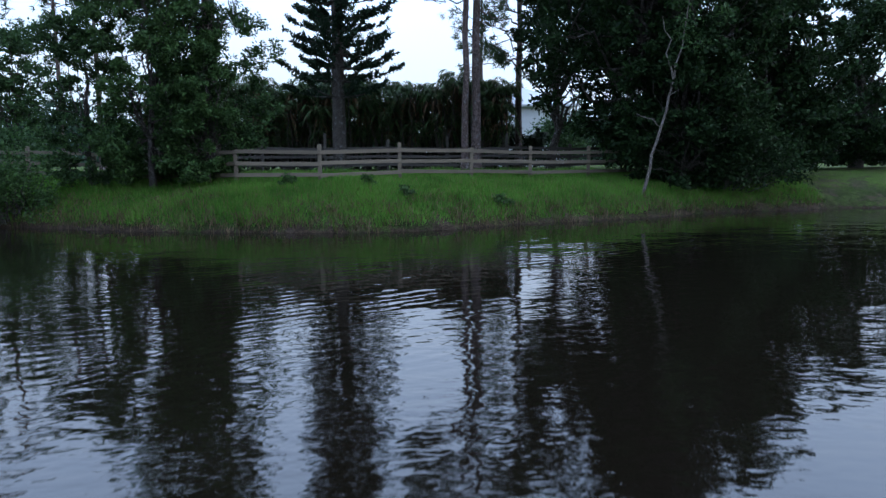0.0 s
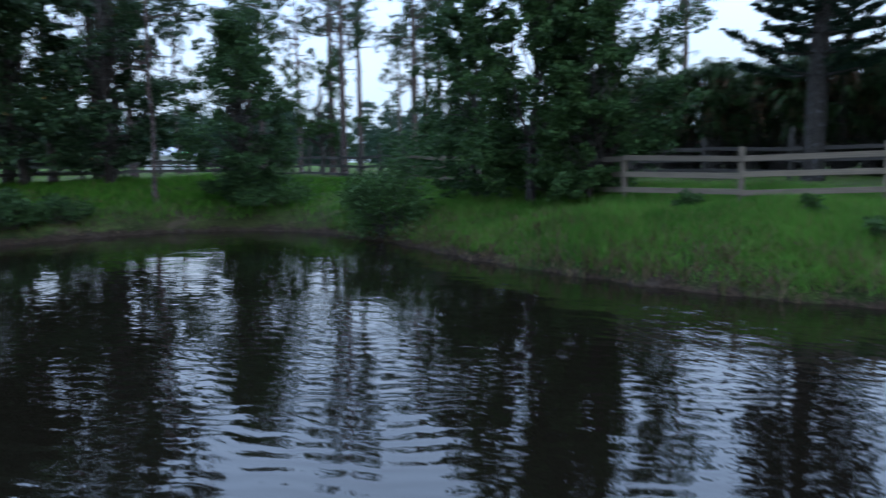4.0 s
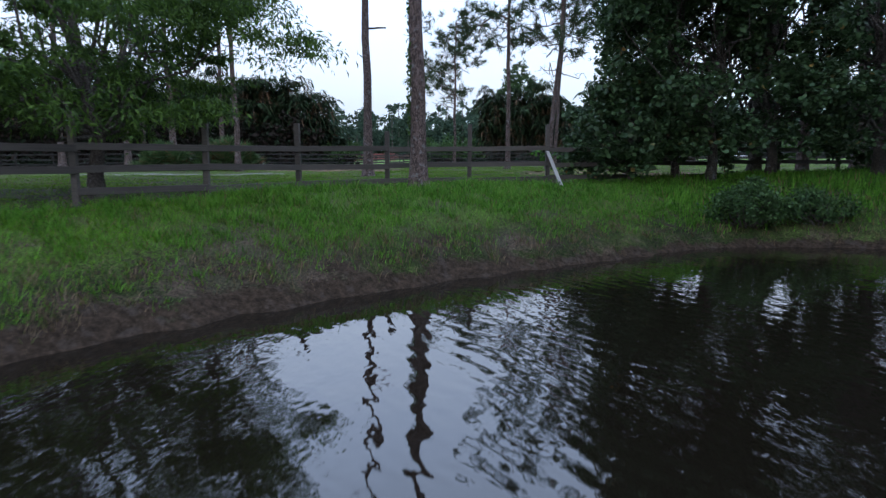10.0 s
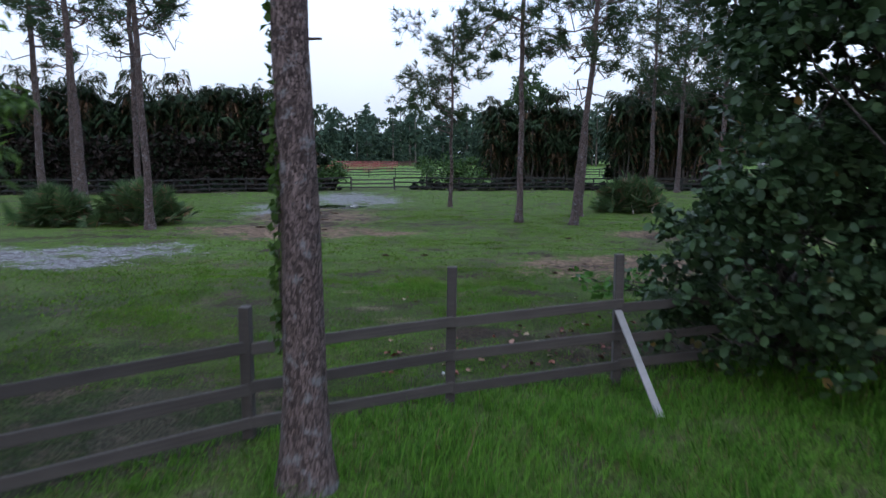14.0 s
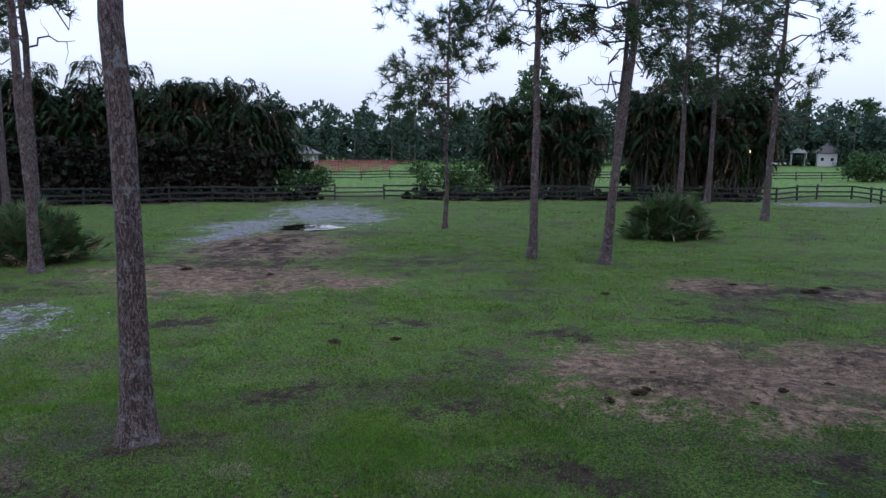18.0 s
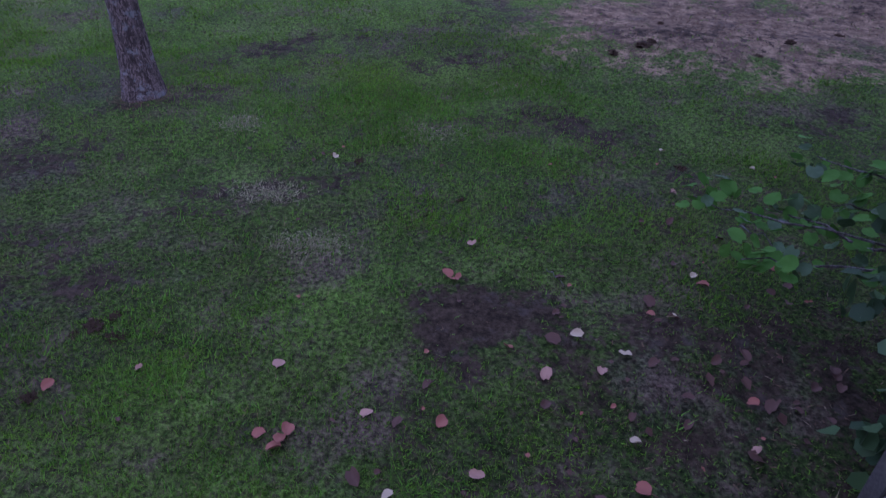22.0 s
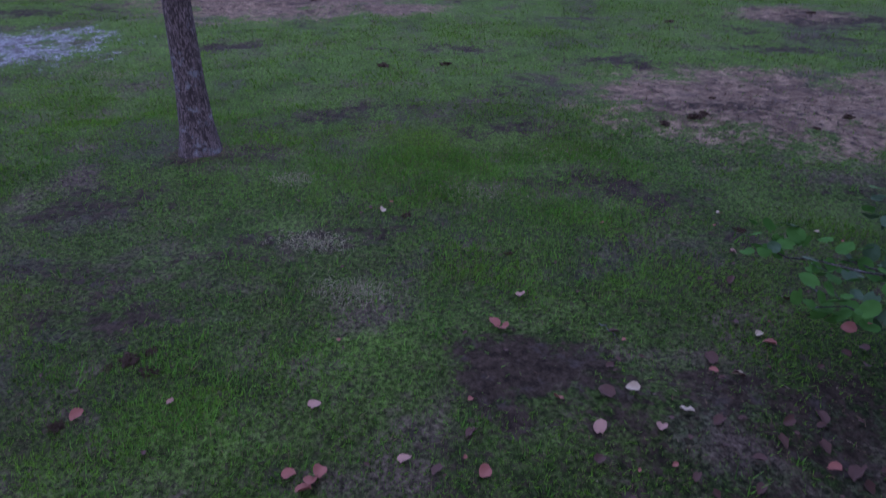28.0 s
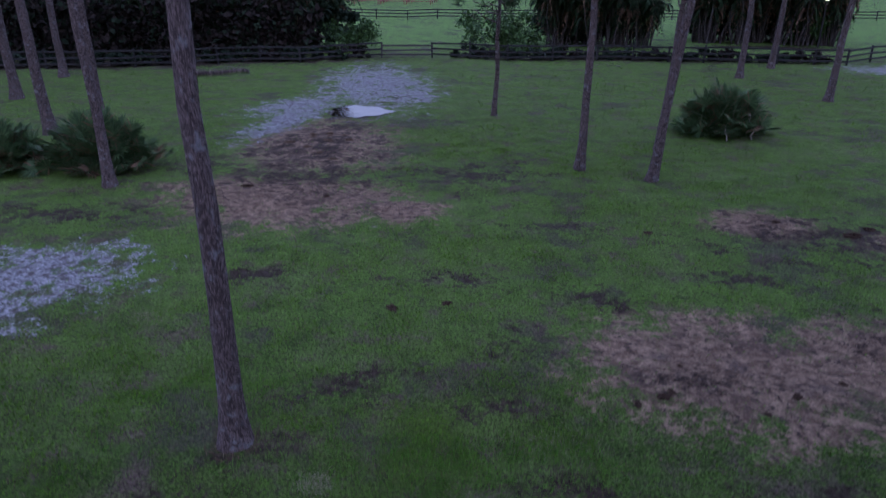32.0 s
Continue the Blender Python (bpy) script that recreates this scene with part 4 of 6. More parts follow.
def fan(rng, size, blades=17):
    """A stiff pleated fan: narrow blades spreading from one point, in the plane of +x and y."""
    out = []
    for b in range(blades):
        a = (b / (blades - 1) - 0.5) * 3.5
        d = np.array([math.cos(a), math.sin(a), 0.06 * rng.normal() + 0.04])
        L = size * (0.72 + 0.28 * math.cos(a * 0.9)) * rng.uniform(0.9, 1.08)
        w = np.array([-math.sin(a), math.cos(a), 0]) * size * 0.045
        out.append(np.array([np.zeros(3), d * L * 0.55 + w, d * L + np.array([0, 0, -0.08 * L]), d * L * 0.55 - w]))
    return np.concatenate(out)


FANS = []
for k in range(5):
    rk = np.random.default_rng(700 + k)
    v1 = fan(rk, 0.58)
    v2, f2 = tube(np.array([[0, 0, 0], [-0.35, 0, -0.03], [-0.8, 0, -0.14]]), [0.008, 0.010, 0.012], 3)
    FANS.append(raw_mesh("fan_leaf", *join([(v1, np.arange(len(v1)).reshape(-1, 4)), (v2, f2)]), M_PALMETTO if k < 4 else M_DEADFROND))


def palmetto(name, x, y, label, rx, ry, height, seed, fans=150, stalks=0):
    """A mound of fan leaves pointing outwards all over; each leaf with its stalk is a part."""
    rng = np.random.default_rng(seed)
    root = empty(name, x, y, gz(x, y))
    tagged(root, label, "palmetto bush", "palmetto bushes")
    for k in range(fans):
        a, el = rng.uniform(0, 2 * math.pi), math.asin(rng.uniform(0.02, 1.0))
        deep = rng.uniform(0.45, 0.88)
        lump = 1 + 0.18 * math.sin(3 * a + seed) + 0.12 * math.sin(7 * a)
        p = (rx * lump * deep * math.cos(a) * math.cos(el), ry * lump * deep * math.sin(a) * math.cos(el), max(0.22, height * deep * math.sin(el)))
        m = Matrix.Translation(p) @ Matrix.Rotation(a + rng.normal(0, 0.35), 4, "Z") @ Matrix.Rotation(-(0.15 + 0.75 * el) + rng.normal(0, 0.3), 4, "Y") @ Matrix.Rotation(rng.normal(0, 0.7), 4, "X") @ Matrix.Scale(rng.uniform(0.8, 1.25), 4)
        child("fan_leaf", FANS[4 if rng.uniform() < 0.05 else rng.integers(4)], root, "", m)
    for k in range(stalks):
        a = rng.uniform(3.6, 5.8)
        foot = np.array([rx * 0.75 * math.cos(a), ry * 0.95 * math.sin(a), 0.02])
        child("dry_stalk", raw_mesh("dry_stalk", *tube(bend_line(rng, foot, foot * 0.8 + np.array([rng.normal(0, 0.15), 0, rng.uniform(0.5, 1.2)]), 6, 0.06), np.linspace(0.035, 0.015, 6), 5), M_DRYSTALK), root, "bleached dry stalk")
    return root


def shrub(name, x, y, label, rx, ry, h, seed, mat=None, clumps=16, per=150, leaf=0.12, kind="card", z=None, category="shrub"):
    rng = np.random.default_rng(seed)
    root = empty(name, x, y, gz(x, y) if z is None else z)
    tagged(root, label, category, "shrubs")
    ends, twigs = [], []
    for k in range(clumps):
        a, r = rng.uniform(0, 2 * math.pi), math.sqrt(rng.uniform(0, 1))
        e = np.array([rx * r * math.cos(a), ry * r * math.sin(a), h * rng.uniform(0.2, 1.0) * (1 - 0.45 * r * r)])
        ends.append(e)
        twigs.append(tube(bend_line(rng, (e[0] * 0.25, e[1] * 0.25, -0.1), e, 5, 0.08), np.linspace(0.03, 0.008, 5), 4))
    v, f = clump_leaves(rng, ends, min(rx, ry, h) * 0.45 * rng.uniform(0.7, 1.3, clumps), per, leaf, 0.8, kind)
    v[:, 2] = np.maximum(v[:, 2], 0.02)
    child("foliage", raw_mesh("foliage", v, f, mat or M_SHRUB), root)
    v, f = join(twigs)
    child("stem", raw_mesh("stem", v, f, M_GREYBARK), root)
    return root


# pines of the paddock
pine("slash_pine", 1.48, 24.45, "tall slash pine with plated grey-brown bark at the fence", 21, 0.205, 11, 0.6, 24, 3.2, (-0.012, 0.0), ring=24)
pine("slash_pine", -1.33, 34.9, "tall slash pine with one broken side branch", 20, 0.19, 12, 0.62, 24, 3.0, (-0.002, 0.0), stubs=((0.306, 0.1, 0.85, 0.05),), ring=24)
pine("slash_pine", 5.45, 52.2, "slim slash pine with a crooked hooked limb", 19, 0.16, 13, 0.42, 22, 3.0, (0.004, 0), stubs=((0.51, 3.1, 1.9, -1.0),))
pine("slash_pine", 7.95, 51.0, "leaning slash pine in the open paddock", 18, 0.175, 14, 0.42, 30, 4.0, (0.075, 0.03), bow=0.12)
pine("slash_pine", 8.95, 55.5, "slim slash pine behind its leaning neighbour", 18, 0.14, 15, 0.42, 28, 3.6, (0.05, 0.0))
pine("slash_pine", 1.81, 61.2, "small slash pine with an open forked crown", 11.2, 0.13, 16, 0.46, 26, 4.0, (0.015, 0), tufts=13)
pine("slash_pine", 20.8, 68.6, "slash pine with wide crooked limbs", 17, 0.21, 17, 0.42, 44, 5.2, (0.035, 0), tufts=13)
pine("slash_pine", 18.0, 76.5, "slash pine behind the palmetto bush", 18, 0.21, 18, 0.5, 26, 4.2)
pine("slash_pine", 21.8, 82.0, "forked slash pine near the dark fence", 17, 0.22, 19, 0.48, 40, 4.8, (0.02, 0), tufts=13)
pine("slash_pine", -11.0, 47.8, "slash pine beside the palmetto bush", 19, 0.18, 20, 0.45, 24, 3.2, (-0.02, 0))
pine("slash_pine", -13.2, 51.5, "slash pine rising out of the palmetto", 19, 0.16, 21, 0.45, 24, 3.2)
pine("slash_pine", -17.6, 54.5, "leaning slash pine behind the palmetto", 20, 0.24, 22, 0.45, 24, 3.4, (-0.05, 0))
pine("slash_pine", -24.7, 62.0, "slash pine in front of the palm hedge", 20, 0.26, 23, 0.5, 24, 3.4)
pine("slash_pine", -26.8, 69.5, "slash pine in front of the palm hedge", 19, 0.25, 24, 0.5, 24, 3.4)
pine("slash_pine", -29.0, 60.0, "slash pine at the field's edge", 20, 0.27, 25, 0.5, 24, 3.4)
pine("slash_pine", -17.4, 33.6, "slash pine at the field's edge", 20, 0.19, 26, 0.5, 24, 3.4)
pine("slash_pine", 19.0, 35.6, "dark slash pine behind the pond trees", 20, 0.26, 27, 0.3, 34, 3.4)
pine("slash_pine", 22.0, 37.6, "dark slash pine behind the pond trees", 20, 0.24, 28, 0.3, 34, 3.2)
pine("slash_pine", 16.2, 34.4, "slash pine behind the pond trees", 18, 0.22, 29, 0.25, 34, 3.4)
# pines round the east bank
pine("slash_pine", 19.3, 8.1, "slash pine standing among the bank trees", 19, 0.21, 30, 0.5, 24, 3.6, (0.0, 0.01))
pine("slash_pine", 22.9, -1.75, "twin slash pine behind the pale fence", 20, 0.20, 31, 0.42, 42, 4.4)
pine("slash_pine", 22.4, -1.25, "slimmer twin slash pine behind the pale fence", 20, 0.15, 32, 0.42, 38, 4.2)
pine("slash_pine", 34.9, -5.7, "slash pine in the yard beyond the fence", 17, 0.24, 33, 0.35, 30, 3.4)
far_pine = pine("slash_pine", 46, 34, "distant slash pine with a thin open crown", 17, 0.22, 34, 0.5, 22, 3.0, group="distant slash pines", tufts=7)
for k, (px, py, ps, pr) in enumerate([(30, 29, 0.9, 33), (34, 34, 1.0, 77), (39, 31, 0.95, 121), (32, 40, 1.0, 165), (37, 25, 0.9, 209), (41, 38, 1.05, 253), (29, 35, 0.85, 297), (52, 40, 1.05, 40), (58, 46, 0.95, 80), (49, 24, 1.0, 120), (56, 30, 1.1, 160), (42, 46, 0.9, 200), (62, 22, 1.0, 240), (44, 14, 1.05, 280),
                                      (66, 55, 1.0, 320), (38, 58, 0.95, 15), (48, 62, 1.0, 55), (-34, 50, 1.05, 95), (-38, 62, 1.0, 135), (50, 6, 1.1, 175), (55, -6, 1.0, 215)]):
    copy_thing(far_pine, pose(px, py, gz(px, py), 0, 0, pr) @ Matrix.Scale(ps, 4))

# sea grapes and dense trees on the north-east bank
broadleaf("sea_grape", 10.4, 28.2, "sea grape with large round leaves leaning over the fence", 9.0, 3.2, 0.15, 41, M_GRAPE, M_GREYBARK, 0.12, 96, 190, 0.14, 0.8, "round", clump_r=0.26, split=True, limb_share=0.25)
broadleaf("sea_grape", 8.0, 28.4, "low spreading sea grape hanging over the board fence", 3.3, 2.9, 0.10, 40, M_GRAPE, M_GREYBARK, 0.20, 64, 150, 0.14, 0.8, "round", clump_r=0.24, split=True, limb_share=0.4)
broadleaf("sea_grape", 9.5, 28.7, "tall sea grape limb overhanging the fence", 9.4, 4.0, 0.12, 39, M_GRAPE, M_GREYBARK, 0.50, 115, 210, 0.15, 0.8, "round", clump_r=0.24, split=True, limb_share=0.2)
broadleaf("sea_grape", 12.6, 29.2, "tall sea grape with large round leaves", 10.5, 3.2, 0.16, 42, M_GRAPE, M_GREYBARK, 0.08, 78, 190, 0.14, 0.8, "round", clump_r=0.24, split=True, limb_share=0.3, top_thin=1.0)
broadleaf("sea_grape", 15.8, 28.6, "tall dense sea grape on the pond bank", 10.0, 3.0, 0.17, 43, M_GRAPE, M_GREYBARK, 0.06, 80, 190, 0.14, 0.8, "round", clump_r=0.24, split=True, limb_share=0.3, top_thin=0.8)
broadleaf("oak_tree", 17.4, 31.5, "dense dark oak behind the sea grapes", 11.5, 3.6, 0.28, 45, M_OAK, M_GREYBARK, 0.12, 64, 240, 0.12, clump_r=0.20, top_thin=1.1)
broadleaf("oak_tree", 13.4, 32.4, "dense dark oak beside the fence", 11.5, 3.4, 0.24, 46, M_OAK, M_GREYBARK, 0.15, 60, 260, 0.12, clump_r=0.20, top_thin=1.0)
broadleaf("round_tree", 17.5, 22.0, "rounded dense tree at the corner of the pond", 6.4, 2.3, 0.16, 47, M_BROAD, M_GREYBARK, 0.06, 80, 330, 0.10, clump_r=0.26)
broadleaf("young_tree", 21.5, 27.5, "slim tree with a thin bright crown", 9.5, 2.2, 0.13, 48, M_BROAD, M_GREYBARK, 0.4, 34, 160, 0.12)
# the ferny tree by the paddock fence
broadleaf("acacia_tree", -5.9, 22.0, "spreading tree with ferny drooping foliage inside the fence", 9.0, 5.0, 0.17, 50, M_FEATHER, M_GREYBARK, 0.20, 172, 600, 0.086, 0.30, droop=0.7, clump_r=0.23, stretch=3.2, split=True, limb_share=0.14, limb_r=0.36, subs=9, top_thin=0.9, low=1.5)
broadleaf("acacia_tree", -12.0, 19.2, "spreading ferny tree at the corner of the fence", 7.4, 5.0, 0.17, 51, M_FEATHER, M_GREYBARK, 0.18, 125, 540, 0.086, 0.30, droop=0.7, clump_r=0.23, stretch=3.2, split=True, limb_share=0.14, limb_r=0.36, subs=9, top_thin=0.9, low=1.5)
# east bank
broadleaf("bank_tree", 18.0, 9.9, "leafy tree overhanging the grassy bank", 12.0, 2.5, 0.11, 52, M_SHRUB, M_GREYBARK, 0.05, 200, 260, 0.095, clump_r=0.22, top_thin=0.2, limb_share=0.15)
broadleaf("bank_tree", 18.6, 12.2, "leafy tree overhanging the grassy bank", 6.6, 1.8, 0.10, 53, M_BROAD, M_GREYBARK, 0.05, 110, 240, 0.095, clump_r=0.24, top_thin=0.5, limb_share=0.15)
broadleaf("bank_tree", 18.9, 8.3, "leafy tree behind the grassy bank", 11.5, 2.5, 0.11, 54, M_BROAD, M_GREYBARK, 0.04, 170, 250, 0.095, clump_r=0.24, top_thin=0.2, limb_share=0.15)
broadleaf("oak_tree", 23.0, -10.0, "huge dark oak overhanging the water", 18.5, 6.2, 0.34, 55, M_OAK, M_GREYBARK, 0.04, 280, 280, 0.17, clump_r=0.2)
broadleaf("oak_tree", 25.2, -15.6, "spreading dark oak overhanging the water", 10.6, 4.1, 0.34, 56, M_OAK, M_GREYBARK, 0.05, 170, 250, 0.17, clump_r=0.2, top_thin=0.8)
broadleaf("oak_tree", 29.0, -12.0, "dark oak behind the pale fence", 15, 4.6, 0.3, 57, M_OAK, M_GREYBARK, 0.06, 150, 330, 0.16, clump_r=0.24)
broadleaf("oak_tree", 29.5, -23.0, "leafy tree on the far bank", 8.0, 4.6, 0.3, 58, M_OAK, M_GREYBARK, 0.06, 110, 330, 0.16, clump_r=0.24)
broadleaf("oak_tree", 31.4, -6.8, "dark oak in front of the white house", 14.0, 2.9, 0.22, 62, M_OAK, M_GREYBARK, 0.32, 80, 230, 0.15, clump_r=0.24)
broadleaf("oak_tree", 20.9, -9.9, "low dark oak hiding the end of the pale fence", 6.5, 2.7, 0.14, 65, M_OAK, M_GREYBARK, 0.05, 95, 240, 0.14, clump_r=0.24)
broadleaf("bank_tree", 17.6, 7.9, "small leafy tree leaning over the bank", 5.0, 1.5, 0.08, 63, M_SHRUB, M_GREYBARK, 0.05, 70, 230, 0.09, clump_r=0.26)
lean_root = empty("leaning_tree", 18.9, -7.45, gz(18.9, -7.45))
tagged(lean_root, "slim pale leaning trunk forking under the oak", "tree")
rng_t = np.random.default_rng(59)
trunk_line = bend_line(rng_t, (0, 0, -0.2), (0.1, -1.15, 4.2), 9, 0.012)
top_line = bend_line(rng_t, trunk_line[-1], (0.2, -1.75, 7.6), 7, 0.02)
child("trunk", raw_mesh("trunk", *join([tube(trunk_line, np.linspace(0.068, 0.042, 9), 8, rng_t, 0.05), tube(top_line, np.linspace(0.045, 0.02, 7), 6)]), M_PALEBARK, True), lean_root)
for off, at_z, thick in (((0.1, 0.45, 2.3), 8, 0.045), ((0.0, -0.5, 0.3), 7, 0.03), ((0.1, 0.9, 0.5), 5, 0.025)):
    a0 = trunk_line[at_z]
    child("branch", raw_mesh("branch", *tube(bend_line(rng_t, a0, a0 + np.array(off), 6, 0.05), np.linspace(thick, 0.012, 6), 5), M_PALEBARK, True), lean_root)
tip_ends = np.concatenate([top_line[3:], top_line[3:] + rng_t.normal(size=(4, 3)) * 0.5])
child("crown", raw_mesh("crown", *clump_leaves(rng_t, tip_ends, np.full(8, 0.55), 120, 0.11), M_BROAD), lean_root)
broadleaf("field_tree", 32.5, 33.5, "open leafy tree standing in the field", 8.0, 2.6, 0.18, 160, M_SHRUB, M_GREYBARK, 0.22, 36, 180, 0.15, top_thin=0.8)
broadleaf("field_tree", 33, 22, "rounded tree behind the bank trees", 7.5, 2.8, 0.2, 60, M_BROAD, M_GREYBARK, 0.12, 50, 220, 0.16)
shrub("bank_shrub", 16.4, 13.7, "grey-green shrub hanging over the water", 1.2, 1.2, 2.2, 61, M_SHRUB, 46, 220, 0.07, z=-1.2)
shrub("bank_shrub", 9.7, 23.3, "bluish green shrub at the water's edge", 0.85, 0.7, 1.1, 62, M_BROAD, 30, 150, 0.07)
shrub("bank_shrub", 11.6, 23.4, "ragged weeds at the shaded water's edge", 0.9, 0.7, 0.95, 69, M_BROAD, 18, 110, 0.08)
shrub("bank_shrub", 17.6, 20.6, "low dark shrub at the water's edge", 1.6, 1.4, 1.0, 63, M_SHRUB, 20, 200, 0.09)
shrub("bank_shrub", 21.2, -11.6, "dark leafy bush overhanging the shaded shore", 1.9, 3.2, 3.2, 68, M_OAK, 60, 220, 0.11)
shrub("yard_shrub", 45.0, -10.9, "tall leafy yard bush in front of the white house", 2.0, 2.0, 4.6, 66, M_BROAD, 36, 190, 0.15)
shrub("bank_shrub", 25.0, 19.0, "dark rounded shrub behind the fence", 2.0, 2.0, 2.4, 64, M_BROAD, 30, 220, 0.12)

for k, (x, y) in enumerate(((16.2, 2.6), (15.4, 1.3), (17.0, 5.2), (16.0, -1.8))):
    shrub("weed", x, y, "low leafy weed growing in the bank grass", 0.35 + 0.05 * (k % 3), 0.3, 0.38, 210 + k, M_SHRUB, 7, 60, 0.07, category="weed")
palmetto("saw_palmetto", -12.5, 50.0, "saw palmetto clump round a pine trunk", 2.4, 1.7, 2.2, 71, 250)
palmetto("saw_palmetto", -16.2, 49.4, "saw palmetto clump beside its larger neighbour", 1.9, 1.5, 1.8, 73, 200)
palmetto("saw_palmetto", 12.4, 59.2, "rounded saw palmetto clump with dry stalks", 2.3, 1.8, 2.3, 72, 300, 2)

# palm hedges
PALM_KINDS = [palm_clump(80 + k, 7.6 + 0.6 * k) for k in range(3)]
PALM_LIGHT = [palm_clump(90 + k, 7.6 + 0.6 * k, leaf_mat=M_PALMLIGHT) for k in range(3)]
rng_h = np.random.default_rng(9)
palms = []


def palm(x, y, s, label, group, kinds=PALM_KINDS):
    st, fr, dead = kinds[rng_h.integers(3)]
    root = empty("areca_palm", x, y, gz(x, y), rng_h.uniform(0, 360), s)
    tagged(root, label, "palm", group)
    child("stem", st, root)
    tagged(child("frond", fr, root), kind="stuff")
    tagged(child("dead_frond", dead, root, "hanging dead brown fronds"), kind="stuff")


for k in range(60):
    x = -50 + 35.6 * k / 59 + rng_h.normal(0, 0.5)
    palm(x, 77 + (x + 46) * 0.28 + (k % 3) * 1.5 + rng_h.uniform(0, 1.2), rng_h.uniform(1.02, 1.28), "tall clumping palm in a dense dark hedge", "palm hedge behind the paddock")
for k in range(18):
    palm(5.5 + 9.0 * k / 17 + rng_h.normal(0, 0.4), 92.5 + rng_h.uniform(0, 4), rng_h.uniform(0.9, 1.2), "tall clumping palm beside the far lawn", "palms in the far hedge")
for k in range(22):
    palm(20.5 + 12.5 * k / 21 + rng_h.normal(0, 0.5), 98 + rng_h.uniform(0, 4), rng_h.uniform(1.1, 1.5), "tall clumping palm beside the far lawn", "palms in the far hedge")
for k in range(34):
    palm(33.6 + (k % 3) * 1.0 + rng_h.uniform(-0.4, 0.4), 15.0 - 20 * k / 33 + rng_h.normal(0, 0.3), rng_h.uniform(0.56, 0.70), "clumping palm with hanging fronds behind the fence", "palm hedge by the pond", PALM_LIGHT)
# added bushes and thatch whose dark colour carries the hedge foot's deep shade
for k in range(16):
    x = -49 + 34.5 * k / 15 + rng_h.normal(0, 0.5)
    shrub("hedge_bush", x, 79.4 + (x + 46) * 0.28 + rng_h.uniform(0, 1.5), "undergrowth added at the foot of the palm hedge, darkened as shade", 2.6, 1.3, 5.6, 300 + k, M_SHADEBUSH, 24, 60, 0.50)
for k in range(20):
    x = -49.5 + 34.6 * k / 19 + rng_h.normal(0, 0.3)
    shrub("hedge_bush", x, 73.4 + (x + 46) * 0.30 + rng_h.uniform(0, 0.5), "dead thatch and undergrowth at the foot of the palm hedge, darkened as shade", 2.2, 0.8, rng_h.uniform(4.6, 6.2), 330 + k, M_SHADETHATCH, 44, 34, 0.5)
# band of shade along the fence foot, built as low near-black bushes
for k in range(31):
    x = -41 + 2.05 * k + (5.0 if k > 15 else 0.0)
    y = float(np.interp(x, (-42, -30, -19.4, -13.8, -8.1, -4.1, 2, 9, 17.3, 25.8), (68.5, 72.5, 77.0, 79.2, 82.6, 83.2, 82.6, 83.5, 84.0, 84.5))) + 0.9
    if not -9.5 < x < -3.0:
        shrub("hedge_bush", x, y, "low undergrowth along the foot of the dark fence, darkened as shade", 1.7, 0.45, rng_h.uniform(0.7, 1.1), 700 + k, M_SHADETHATCH if k % 3 == 0 else M_SHADEBUSH, 18, 44, 0.24)
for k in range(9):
    # added dark bushes close the gaps under these palms as shade
    shrub("hedge_bush", 36.6 + 0.4 * (k % 2), 16 - 22 * k / 8, "undergrowth added under the palm hedge by the pond, darkened as shade", 1.2, 1.9, 2.8, 380 + k, M_SHADEBUSH, 22, 60, 0.36)
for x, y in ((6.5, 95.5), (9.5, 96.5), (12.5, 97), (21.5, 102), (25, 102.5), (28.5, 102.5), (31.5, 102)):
    shrub("hedge_bush", x, y, "undergrowth added under the far palms, darkened as shade", 2.4, 1.3, 4.2, 360 + int(x), M_SHADEBUSH, 22, 60, 0.48)
for x, y, h, k in ((98, 284, 21.0, 191), (110, 290, 24.0, 192), (124, 289, 23.0, 193), (140, 280, 22.0, 194), (84, 278, 20.0, 195)):
    broadleaf("oak_tree", x, y, "dark rounded oak behind the parked cars", h, 8.5, 0.4, k, M_BROAD, M_GREYBARK, 0.22, 46, 90, 0.75)
broadleaf("oak_tree", 9.5, 97, "rounded tree among the far palms", 12, 4.5, 0.3, 91, M_BROAD, M_GREYBARK, 0.15, 50, 120, 0.3)
broadleaf("oak_tree", 27, 106, "dark rounded tree among the far palms", 13, 5.5, 0.3, 92, M_BROAD, M_GREYBARK, 0.15, 50, 120, 0.34)
shrub("lawn_shrub", 1.0, 90.5, "light green bush beside the far gate", 3.8, 2.0, 3.6, 93, M_SHRUB, 24, 120, 0.26)
shrub("lawn_shrub", -11.8, 87.4, "green bush at the end of the palm hedge", 2.6, 1.6, 2.6, 94, M_SHRUB, 20, 120, 0.24)
shrub("lawn_shrub", 60.5, 130.0, "green bush beside the second fence", 3.2, 2.4, 4.4, 97, M_SHRUB, 30, 120, 0.34)
shrub("lawn_shrub", 31.0, 99.6, "light green bush on the far lawn", 2.1, 1.8, 4.6, 95, M_SHRUB, 36, 200, 0.26)


